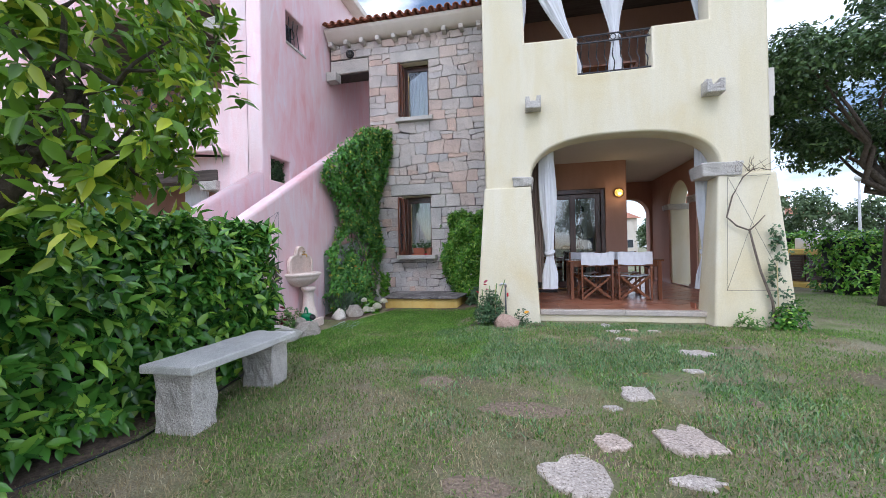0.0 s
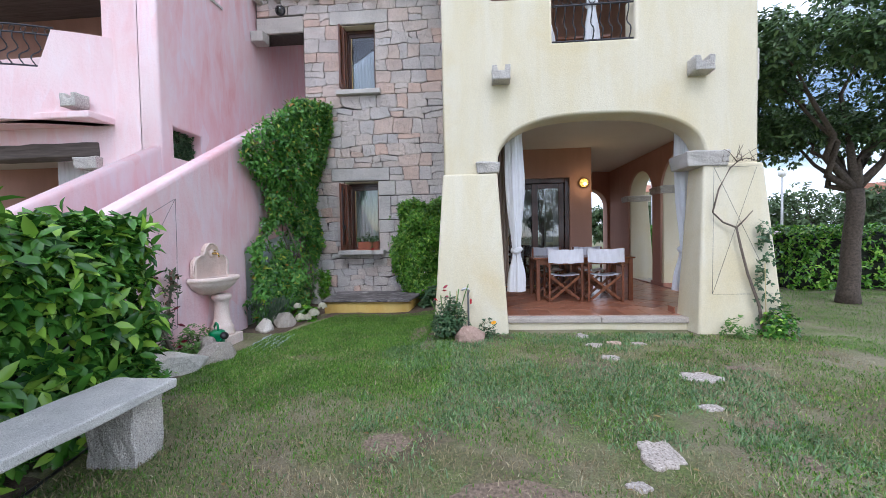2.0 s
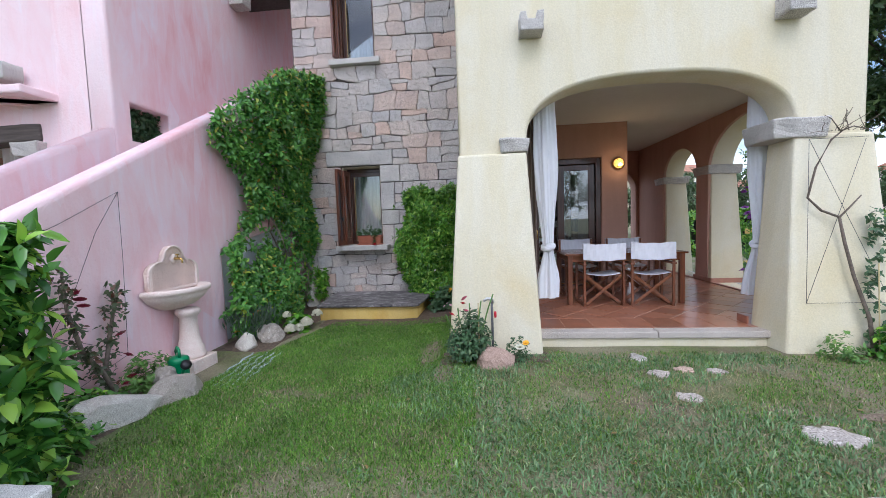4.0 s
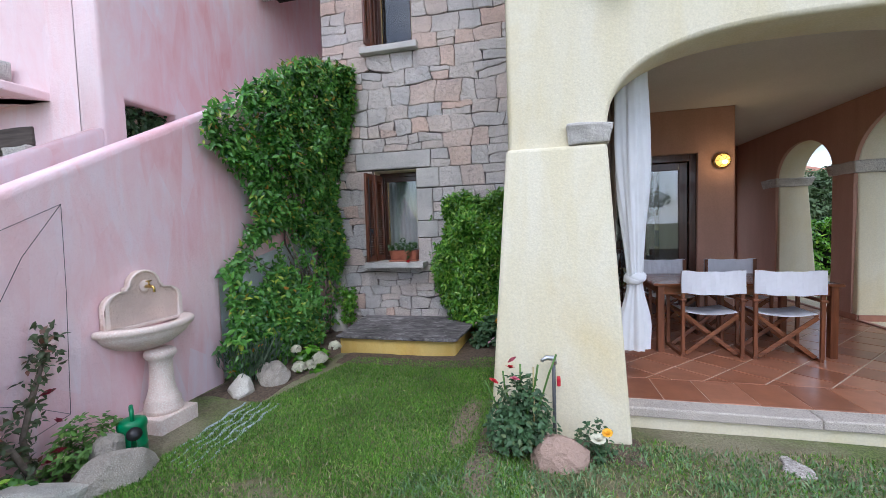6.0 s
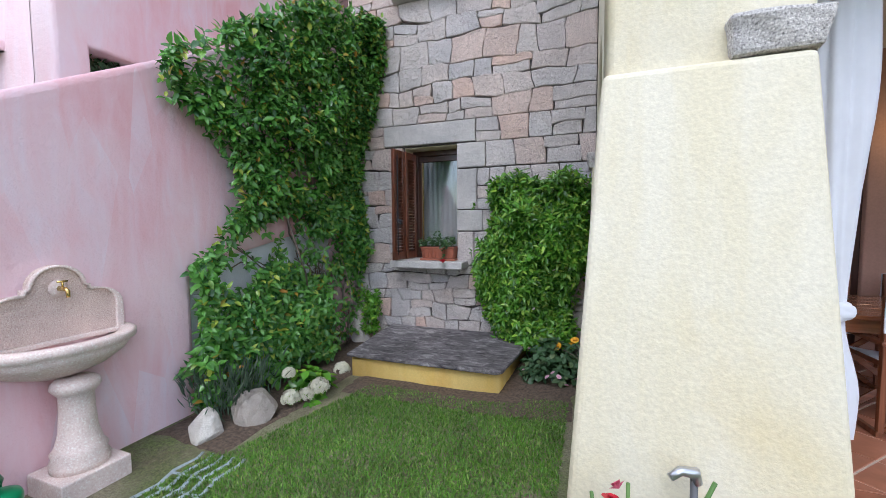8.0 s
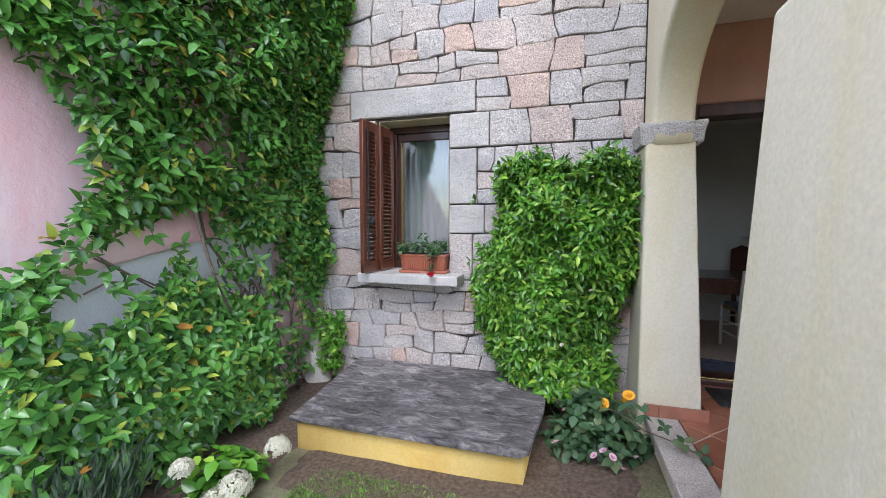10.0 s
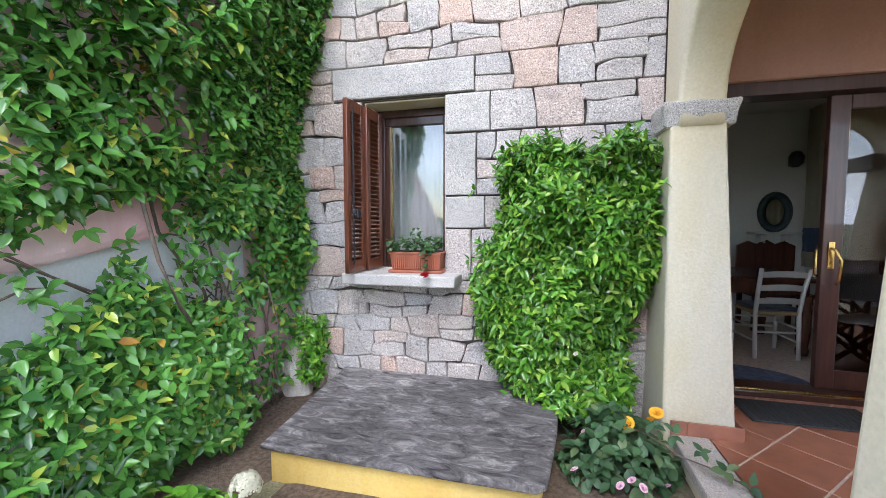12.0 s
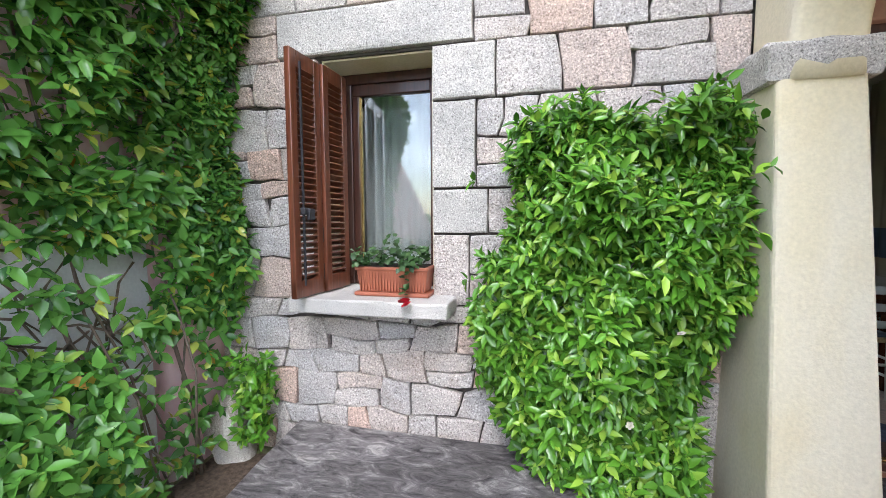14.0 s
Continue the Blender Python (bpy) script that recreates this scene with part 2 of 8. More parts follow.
def link_mesh(name, me, mat, parent=None, label="", smooth=False):
    if mat is not None and not me.materials:
        me.materials.append(mat)
    if smooth:
        me.shade_smooth()
    ob = new(name, me)
    if parent is not None:
        ob.parent = parent
    if label:
        tagged(ob, label)
    return ob


def holder(name, m=None):
    ob = new(name)
    ob.empty_display_size = 0.1
    if m is not None:
        ob.matrix_basis = m
    return ob


def add_box(bm, x0, x1, y0, y1, z0, z1, bevel=0.0, m=None, segments=2):
    r = bmesh.ops.create_cube(bm, size=1.0)
    vs = r["verts"]
    for v in vs:
        v.co = Vector(((x0 + x1) / 2 + v.co.x * (x1 - x0), (y0 + y1) / 2 + v.co.y * (y1 - y0), (z0 + z1) / 2 + v.co.z * (z1 - z0)))
    if bevel:
        es = list({e for v in vs for e in v.link_edges})
        r2 = bmesh.ops.bevel(bm, geom=es, offset=bevel, segments=segments, affect="EDGES", profile=0.5)
        vs = list({v for f in r2["faces"] for v in f.verts} | {v for v in vs if v.is_valid})
    if m is not None:
        bmesh.ops.transform(bm, matrix=m, verts=vs)
    return vs


def boxed(x0, x1, y0, y1, z0, z1, bevel=0.0, m=None):
    bm = bmesh.new()
    add_box(bm, x0, x1, y0, y1, z0, z1, bevel, m)
    return bm


def add_tube(bm, points, radii, sides=8, cap=True):
    """A tube along points with a radius at each."""
    pts = [Vector(p) for p in points]
    if isinstance(radii, (int, float)):
        radii = [radii] * len(pts)
    rings = []
    for i, p in enumerate(pts):
        d = (pts[min(i + 1, len(pts) - 1)] - pts[max(i - 1, 0)]).normalized()
        u = d.cross(Vector((0, 0, 1)) if abs(d.z) < 0.9 else Vector((1, 0, 0))).normalized()
        w = d.cross(u)
        rings.append([bm.verts.new(p + radii[i] * (math.cos(a) * u + math.sin(a) * w)) for a in (2 * math.pi * k / sides for k in range(sides))])
    for a, b in zip(rings, rings[1:]):
        for k in range(sides):
            bm.faces.new((a[k], a[(k + 1) % sides], b[(k + 1) % sides], b[k]))
    if cap:
        bm.faces.new(rings[0][::-1])
        bm.faces.new(rings[-1])


def add_lathe(bm, profile, steps=32, a0=0.0, a1=2 * math.pi, centre=(0, 0), cap=False):
    """Turns a profile of (radius, z) about an upright axis."""
    full = abs(a1 - a0 - 2 * math.pi) < 1e-6
    n = steps if full else steps + 1
    rings = []
    for k in range(n):
        a = a0 + (a1 - a0) * k / steps
        rings.append([bm.verts.new((centre[0] + r * math.cos(a), centre[1] + r * math.sin(a), z)) for r, z in profile])
    for k in range(steps):
        a, b = rings[k], rings[(k + 1) % n]
        for i in range(len(profile) - 1):
            bm.faces.new((a[i], b[i], b[i + 1], a[i + 1]))
    bmesh.ops.remove_doubles(bm, verts=bm.verts, dist=1e-5)


def prism(outline, holes, depth, bevel=0.0, res=2):
    """A mesh from a flat outline with holes, extruded both ways along local z by depth / 2."""
    cu = bpy.data.curves.new("tmp", "CURVE")
    cu.dimensions = "2D"
    cu.fill_mode = "BOTH"
    cu.extrude = depth / 2 - bevel
    cu.bevel_depth = bevel
    cu.bevel_resolution = res
    cu.offset = -bevel
    for loop in [outline, *holes]:
        sp = cu.splines.new("POLY")
        sp.points.add(len(loop) - 1)
        for p, (x, y) in zip(sp.points, loop):
            p.co = (x, y, 0, 1)
        sp.use_cyclic_u = True
    ob = bpy.data.objects.new("tmp", cu)
    scene.collection.objects.link(ob)
    dg = bpy.context.evaluated_depsgraph_get()
    dg.update()
    me = bpy.data.meshes.new_from_object(ob.evaluated_get(dg))
    bpy.data.objects.remove(ob)
    bpy.data.curves.remove(cu)
    return me


XZ = Matrix(((1, 0, 0, 0), (0, 0, -1, 0), (0, 1, 0, 0), (0, 0, 0, 1)))
YZ = Matrix(((0, 0, 1, 0), (1, 0, 0, 0), (0, 1, 0, 0), (0, 0, 0, 1)))


def wall_xz(name, outline, holes, y0, y1, mat, bevel=0.02, parent=None, label=""):
    """An upright wall in x and z that fills y0 to y1."""
    me = prism(outline, holes, y1 - y0, bevel)
    me.transform(Matrix.Translation((0, (y0 + y1) / 2, 0)) @ XZ)
    return link_mesh(name, me, mat, parent, label)


def wall_yz(name, outline, holes, x0, x1, mat, bevel=0.02, parent=None, label=""):
    """An upright wall in y and z that fills x0 to x1."""
    me = prism(outline, holes, x1 - x0, bevel)
    me.transform(Matrix.Translation(((x0 + x1) / 2, 0, 0)) @ YZ)
    return link_mesh(name, me, mat, parent, label)


def rect(a0, a1, b0, b1):
    return [(a0, b0), (a1, b0), (a1, b1), (a0, b1)]


def arch(a0, a1, foot, spring, rise, power=2.0, steps=28):
    """An arched opening from foot up, springing at spring."""
    c, h = (a0 + a1) / 2, (a1 - a0) / 2
    pts = [(a0, foot), (a1, foot)]
    for k in range(steps + 1):
        a = math.pi * k / steps
        u, w = math.cos(a), math.sin(a)
        pts.append((c + h * math.copysign(abs(u) ** (2 / power), u), spring + rise * w ** (2 / power)))
    return pts


def frustum(bm, low, high, z0, z1, bevel=0.03):
    """A battered pier: low and high are (x0, x1, y0, y1)."""
    vs = [bm.verts.new(c) for c in ((low[0], low[2], z0), (low[1], low[2], z0), (low[1], low[3], z0), (low[0], low[3], z0),
                                    (high[0], high[2], z1), (high[1], high[2], z1), (high[1], high[3], z1), (high[0], high[3], z1))]
    for f in ((3, 2, 1, 0), (4, 5, 6, 7), (0, 1, 5, 4), (1, 2, 6, 5), (2, 3, 7, 6), (3, 0, 4, 7)):
        bm.faces.new([vs[i] for i in f])
    if bevel:
        es = list({e for v in vs for e in v.link_edges})
        bmesh.ops.bevel(bm, geom=es, offset=bevel, segments=3, affect="EDGES", profile=0.5)


def rough_up(bm, amount, scale=6.0, cuts=0):
    if cuts:
        bmesh.ops.subdivide_edges(bm, edges=bm.edges[:], cuts=cuts, use_grid_fill=True)
    bm.normal_update()
    moves = [(v, v.normal * (noise.noise(v.co * scale) * amount)) for v in bm.verts]
    for v, d in moves:
        v.co += d

# ---- ground ----


def smooth01(v):
    v = min(1.0, max(0.0, v))
    return v * v * (3 - 2 * v)


def ground_z(x, y):
    """The lawn falls gently away from the terrace, and dips before the stone wall."""
    z = -0.045 * max(0.0, 5.2 - max(y, -14.0))
    z -= 0.065 * smooth01((-0.6 - x) / 1.2) * smooth01((y - 4.0) / 1.5)
    near = smooth01((14 - math.hypot(x, y - 4)) / 6)
    z += near * 0.018 * noise.noise(Vector((x * 0.9, y * 0.9, 0.3)))
    return z


def lawn_mat():
    m, t, b = material("lawn")
    p = coords(t)
    soil = ramp(t, noise_fac(t, p, 24, 7, 0.7), [(0.3, (0.09, 0.065, 0.045)), (0.55, (0.19, 0.14, 0.10)), (0.75, (0.33, 0.26, 0.19))])
    green = ramp(t, noise_fac(t, p, 55, 8, 0.8), [(0.36, (0.035, 0.055, 0.014)), (0.62, (0.22, 0.28, 0.08))])
    cover = ramp(t, noise_fac(t, p, 1.1, 7, 0.65, 0.5), [(0.42, WHITE), (0.62, (0.12, 0.12, 0.12))])
    straw = ramp(t, noise_fac(t, p, 70, 8, 0.8), [(0.38, (0.15, 0.125, 0.08)), (0.62, (0.46, 0.40, 0.28))])
    col = mixc(t, cover, soil, green)
    dry = ramp(t, noise_fac(t, p, 0.9, 7, 0.65), [(0.42, BLACK), (0.6, (0.75, 0.75, 0.75))])
    col = mixc(t, dry, col, straw)
    t.links.new(col, b.inputs["Base Color"])
    b.inputs["Roughness"].default_value = 0.95
    bump(t, b, noise_fac(t, p, 45, 6, 0.7), 0.8, 0.03)
    return m


LAWN = lawn_mat()


def axis_steps(fine0, fine1, step, far):
    out = list(np.arange(fine0, fine1 + 1e-6, step))
    d = step
    lo, hi = fine0, fine1
    while hi < far:
        d *= 1.45
        lo, hi = lo - d, hi + d
        out = [lo, *out, hi]
    return out


gx, gy = axis_steps(-6, 7, 0.2, 900), axis_steps(-3, 13, 0.2, 900)
verts = [(x, y, ground_z(x, y)) for y in gy for x in gx]
nx = len(gx)
faces = [(j * nx + i, j * nx + i + 1, (j + 1) * nx + i + 1, (j + 1) * nx + i) for j in range(len(gy) - 1) for i in range(nx - 1)]
me = bpy.data.meshes.new("ground")
me.from_pydata(verts, [], faces)
me.update()
tagged(link_mesh("ground", me, LAWN, smooth=True), "patchy garden lawn with bare soil and dry grass", "lawn", kind="structure")

FLOOR, CEIL = 0.17, 3.12

# ---- yellow house: front with wide arch and balcony ----
front_arch = arch(0.0, 2.73, 2.0, 2.25, 0.68, 2.6)[2:]
front = [(-0.745, 2.1), (0.0, 2.1), *front_arch[::-1], (2.73, 2.1), (3.385, 2.1), (3.385, 7.6), (-0.745, 7.6)]
balcony_gap = [(-0.06, 4.52), (0.755, 4.50), (0.755, 3.90), (1.85, 3.90), (1.85, 4.53), (2.63, 4.53), (2.63, 6.1), (2.3, 6.35), (0.2, 6.35), (-0.1, 6.1)]
tagged(wall_xz("wall_front", front, [balcony_gap], 6.62, 7.02, YELLOW, 0.035), "pale yellow rendered house front with wide arch and balcony opening", "wall", kind="structure")

side_arch = arch(7.3, 9.10, 2.0, 2.22, 0.66, 2.2)[2:]
side = [(7.02, 2.1), *side_arch[::-1], (9.10, 2.1), (9.44, 2.1), (9.44, 7.6), (7.02, 7.6)]
tagged(wall_yz("wall_side_left", side, [], -0.745, -0.47, YELLOW, 0.03), "pale yellow rendered side wall with an arch", "wall", kind="structure")

# right side wall with two arches, salmon within and yellow without
r1 = arch(7.36, 9.83, FLOOR, 2.2, 0.78, 2.1)
r2 = arch(10.22, 11.60, FLOOR, 2.2, 0.58, 2.1)
right_outline = [(7.25, -0.1), (13.4, -0.1), (13.4, 7.6), (7.25, 7.6)]
arcade_wall = wall_yz("wall_side_right", right_outline, [r1, r2], 3.64, 4.02, YELLOW, 0.02)
for v in arcade_wall.data.vertices:
    if v.co.x > 3.8:
        v.co.x = min(v.co.x, 3.39 + 0.5 * (v.co.y - 6.62))
tagged(arcade_wall, "pale yellow rendered wall with two open arches", "wall", kind="structure")
tagged(wall_yz("wall_side_right_inner", rect(7.25, 13.0, FLOOR, CEIL), [[(a, max(b, FLOOR + 0.02)) for a, b in r1], [(a, max(b, FLOOR + 0.02)) for a, b in r2]], 3.59, 3.64, SALMON, 0.004), "salmon rendered inner face of an arcade", "wall", kind="structure")
# corner that joins front and right side
bm = bmesh.new()
low = [bm.verts.new((x, y, 2.1)) for x, y in ((3.375, 6.66), (3.69, 7.26), (3.60, 7.30), (3.0, 7.0))]
high = [bm.verts.new((v.co.x, v.co.y, 7.6)) for v in low]
for k in range(4):
    bm.faces.new((low[k], low[(k + 1) % 4], high[(k + 1) % 4], high[k]))
bm.faces.new(low[::-1]), bm.faces.new(high)
tagged(part("wall_corner", bm, YELLOW), "pale yellow rendered splayed house corner", "wall", kind="structure")

# back wall of the arcade
tagged(wall_xz("wall_arcade_back", rect(2.117, 4.0, -0.1, 7.6), [arch(2.45, 3.52, FLOOR, 2.10, 0.52, 2.1)], 13.0, 13.4, SALMON, 0.02), "salmon rendered back wall with an arch", "wall", kind="structure")

# battered piers
bm = bmesh.new()
low = [(-0.905, 6.28), (0.105, 6.28), (0.06, 7.40), (-0.875, 7.40)]
high = [(-0.757, 6.575), (-0.004, 6.575), (-0.04, 7.34), (-0.765, 7.36)]
vs = [bm.verts.new((x, y, -0.12)) for x, y in low] + [bm.verts.new((x, y, 2.165)) for x, y in high]
bm.faces.new(vs[3::-1]), bm.faces.new(vs[4:])
for k in range(4):
    bm.faces.new((vs[k], vs[(k + 1) % 4], vs[4 + (k + 1) % 4], vs[4 + k]))
bmesh.ops.bevel(bm, geom=bm.edges[:], offset=0.03, segments=3, affect="EDGES", profile=0.5)
tagged(part("pier_left", bm, YELLOW), "battered pale yellow rendered pier with rust stains", "pillar", kind="structure")
bm = bmesh.new()
vs = [bm.verts.new(c) for c in ((2.48, 6.33, -0.12), (3.505, 6.30, -0.12), (3.97, 7.2, -0.12), (4.1, 7.5, -0.12), (3.52, 7.5, -0.12), (2.44, 6.85, -0.12),
                                (2.68, 6.585, 2.2), (3.42, 6.585, 2.2), (3.74, 7.2, 2.2), (3.80, 7.36, 2.2), (3.58, 7.36, 2.2), (2.70, 7.0, 2.2))]
bm.faces.new(vs[5::-1]), bm.faces.new(vs[6:])
for k in range(6):
    bm.faces.new((vs[k], vs[(k + 1) % 6], vs[6 + (k + 1) % 6], vs[6 + k]))
bmesh.ops.bevel(bm, geom=bm.edges[:], offset=0.03, segments=3, affect="EDGES", profile=0.5)
tagged(part("pier_right", bm, YELLOW), "battered pale yellow rendered corner pier", "pillar", kind="structure")
bm = bmesh.new()
frustum(bm, (-0.83, -0.41, 8.88, 9.44), (-0.785, -0.46, 9.12, 9.44), -0.12, 2.14, 0.02)
tagged(part("pier_inner", bm, YELLOW), "battered pale yellow rendered pier against stone wall", "pillar", kind="structure")
bm = bmesh.new()
frustum(bm, (3.605, 4.20, 9.72, 10.32), (3.645, 4.08, 9.83, 10.22), -0.1, 2.16, 0.02)
tagged(part("pier_arcade", bm, YELLOW), "battered pale yellow arcade pier", "pillar", kind="structure")
bm = bmesh.new()
frustum(bm, (3.605, 4.20, 11.48, 13.0), (3.645, 4.08, 11.60, 13.0), -0.1, 2.16, 0.02)
tagged(part("pier_arcade_far", bm, YELLOW), "battered pale yellow arcade pier", "pillar", kind="structure")

# plinth and granite edging of the terrace
tagged(part("plinth_front", boxed(0.0, 2.55, 6.60, 6.9, -0.15, 0.094, 0.01), YELLOW), "low pale yellow terrace plinth", "plinth", kind="structure")
tagged(part("plinth_side", boxed(-0.755, -0.5, 7.36, 8.95, -0.15, 0.10, 0.01), YELLOW), "low pale yellow terrace plinth", "plinth", kind="structure")
KERB = granite("warm_kerb_granite", (0.50, 0.44, 0.39), (0.62, 0.57, 0.52), (0.34, 0.29, 0.26), 1.3, 0.75, 0.3)
edging = holder("terrace_edging")
tagged(edging, "pale granite kerb along terrace edge", "kerb", kind="structure")
for x0, x1 in ((0.10, 1.36), (1.366, 2.575)):
    bm = boxed(x0, x1, 6.565, 6.735, 0.095, FLOOR, 0.012)
    rough_up(bm, 0.004, 12)
    part("kerb_stone", bm, KERB, edging)
for y0, y1 in ((7.38, 8.12), (8.126, 8.9)):
    bm = boxed(-0.785, -0.575, y0, y1, 0.10, FLOOR, 0.012)
    part("kerb_stone", bm, KERB, edging)
part("kerb_stone", boxed(3.60, 4.07, 7.55, 9.70, 0.05, FLOOR, 0.012), GRANITE_FINE, edging)
part("kerb_stone", boxed(3.60, 4.07, 10.34, 11.46, 0.05, FLOOR, 0.012), GRANITE_FINE, edging)

TERRACE_BED = plain("tile_grout", (0.62, 0.50, 0.41), 0.9, 0, 0.2, 40, 0.3)
tagged(part("floor_terrace", boxed(-0.57, 3.62, 6.74, 13.0, -0.1, 0.1655), TERRACE_BED), "terrace floor of terracotta tiles laid on the diagonal", "floor", kind="structure")
tagged(part("ceiling_terrace", boxed(-0.52, 3.64, 7.02, 13.0, CEIL, CEIL + 0.3), CEILING), "plain pale terrace ceiling", "ceiling", kind="structure")

# salmon house wall with the wide sliding door
tagged(wall_xz("wall_house", rect(-0.52, 2.115, FLOOR - 0.05, CEIL), [rect(-0.36, 1.66, FLOOR, 2.51)], 9.61, 9.87, SALMON, 0.012), "salmon rendered house wall with a wide door opening", "wall", kind="structure")
tagged(part("wall_house_right", boxed(1.82, 2.115, 9.87, 13.0, 0.1, CEIL, 0.01), SALMON), "salmon rendered house wall", "wall", kind="structure")

# upper loggia
tagged(part("floor_loggia", boxed(-0.52, 3.66, 7.02, 9.8, 3.42, 3.85), CEILING), "loggia floor", "floor", kind="structure")
tagged(part("wall_loggia_back", boxed(-0.52, 3.66, 9.61, 9.85, 3.85, 7.6), SALMON), "salmon rendered loggia back wall", "wall", kind="structure")
tagged(part("ceiling_loggia", boxed(-0.52, 3.66, 7.02, 9.61, 6.5, 6.7), OLD_BEAM), "dark wooden loggia ceiling", "ceiling", kind="structure")
tagged(part("roof_yellow", boxed(-1.1, 4.1, 6.3, 13.2, 7.6, 7.8, 0.03), CREAM), "flat cap over the yellow house", "roof", kind="structure")

# ---- stone house wall core, pieces come later ----
WIN = (-3.12, -2.38, 1.06, 2.532)
UWIN = (-3.11, -2.38, 4.46, 5.86)
core_outline = [(-3.95, -0.3), (-0.525, -0.3), (-0.525, 6.7), (-5.0, 6.7), (-5.0, 5.74), (-3.95, 5.74)]
tagged(wall_xz("wall_stone", core_outline, [rect(WIN[0], WIN[1], WIN[2] - 0.05, WIN[3]), rect(UWIN[0], UWIN[1], UWIN[2] - 0.05, UWIN[3])], 9.455, 9.9, MORTAR, 0.0), "wall of irregular pinkish grey granite blocks with dark joints", "wall", kind="structure")
# reveals painted yellow inside the window openings
for n, (x0, x1, z0, z1) in enumerate((WIN, UWIN)):
    rv = holder("window_reveal")
    tagged(rv, "yellow painted window reveal", "reveal", kind="structure")
    part("reveal_top", boxed(x0, x1, 9.475, 9.9, z1 - 0.012, z1 + 0.003), YELLOW, rv)
    part("reveal_side", boxed(x0 - 0.003, x0 + 0.012, 9.475, 9.9, z0, z1 - 0.012), YELLOW, rv)
    part("reveal_side", boxed(x1 - 0.012, x1 + 0.003, 9.475, 9.9, z0, z1 - 0.012), YELLOW, rv)

# ground floor room behind
tagged(part("floor_room", boxed(-3.9, 1.82, 9.87, 14.0, 0.05, FLOOR - 0.005), plain("room_tile", (0.50, 0.47, 0.42), 0.35, 0, 0.08, 3)), "pale tiled dining room floor", "floor", kind="structure")
tagged(part("ceiling_room", boxed(-3.9, 1.82, 9.9, 14.0, 2.9, 3.1), WHITE_WALL), "white dining room ceiling", "ceiling", kind="structure")
tagged(part("wall_room_back", boxed(-3.9, 1.82, 12.3, 12.45, 0.1, 2.9), WHITE_WALL), "white dining room wall", "wall", kind="structure")
tagged(part("wall_room_left", boxed(-3.95, -3.8, 9.9, 12.9, 0.1, 2.9), WHITE_WALL), "white dining room wall", "wall", kind="structure")
tagged(part("wall_room_right", boxed(1.70, 1.82, 9.9, 12.9, 0.1, 2.9), WHITE_WALL), "white dining room wall", "wall", kind="structure")
tagged(part("room_upper", boxed(-3.9, -0.8, 12.0, 12.15, 3.3, 6.6), WHITE_WALL), "white upper room wall", "wall", kind="structure")
tagged(part("roof_slab_room", boxed(-5.0, -0.7, 9.5, 13.05, 6.7, 6.8), CREAM), "roof slab", "roof", kind="structure")
tagged(part("wall_upper_left", boxed(-3.95, -3.8, 9.9, 13.0, 3.1, 6.7), PINK), "pink stair passage wall", "wall", kind="structure")
tagged(part("floor_upper_room", boxed(-3.8, -0.8, 9.9, 13.0, 3.1, 3.3), CEILING), "upper floor", "floor", kind="structure")

# ---- pink stair walls ----
SL = 0.57
def stair_top(y):
    return 2.81 + SL * (y - 6.85)
outer = [(3.1, -0.35), (7.0, -0.35), (7.0, 1.15), (8.95, 1.55), (8.95, -0.35), (9.44, -0.35), (9.44, stair_top(9.44)), (3.1, stair_top(3.1))]
tagged(wall_yz("stair_wall_outer", outer, [], -4.14, -3.90, PINK, 0.05), "pink lime-washed stair wall with a rounded sloping top", "wall", kind="structure")
tagged(part("stair_alcove", boxed(-4.08, -3.985, 6.93, 9.0, -0.3, 1.62), PALE_BLUE), "pale blue-white recessed wall under the stair", "wall", kind="structure")
inner = [(2.0, -0.35), (6.74, -0.35), (6.74, 2.765), (2.0, 2.765 - SL * 4.74)]
tagged(wall_yz("stair_wall_inner", inner, [], -5.26, -5.02, PINK, 0.05), "pink lime-washed stair parapet with sloping top", "wall", kind="structure")
stair = holder("stair")
tagged(stair, "outdoor stair between pink walls", "stairs", kind="structure")
for k in range(20):
    y0 = 3.6 + k * 0.295
    z1 = min(3.4, -0.05 + (k + 1) * 0.17)
    part("step", boxed(-5.015, -4.2, y0, 9.42, z1 - 0.17, z1, 0.01), GRANITE, stair)
# pink house
side_holes = [rect(6.98, 7.62, 2.64, 3.12), rect(7.56, 8.24, 5.70, 6.38)]
tagged(wall_yz("wall_pink_side", rect(6.72, 13.0, -0.3, 8.2), side_holes, -5.37, -5.02, PINK, 0.03), "tall pink lime-washed house wall", "wall", kind="structure")
pf_holes = [rect(-9.6, -6.05, -0.2, 2.66), rect(-9.6, -5.93, 4.2, 6.4)]
tagged(wall_xz("wall_pink_front", rect(-12.0, -5.3, -0.3, 8.2), pf_holes, 6.72, 7.1, PINK, 0.03), "pink lime-washed house front", "wall", kind="structure")
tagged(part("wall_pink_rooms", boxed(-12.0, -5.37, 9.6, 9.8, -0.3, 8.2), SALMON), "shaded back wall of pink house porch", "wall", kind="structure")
tagged(part("floor_pink", boxed(-12.0, -5.37, 7.1, 9.6, 3.1, 3.4), CEILING), "porch ceiling of the pink house", "ceiling", kind="structure")
tagged(part("ceiling_pink_loggia", boxed(-12.0, -5.37, 7.1, 9.6, 6.5, 6.7), OLD_BEAM), "dark loggia ceiling of the pink house", "ceiling", kind="structure")
tagged(part("roof_pink", boxed(-12.3, -4.7, 6.4, 13.2, 8.2, 8.4, 0.03), CREAM), "flat cap over the pink house", "roof", kind="structure")
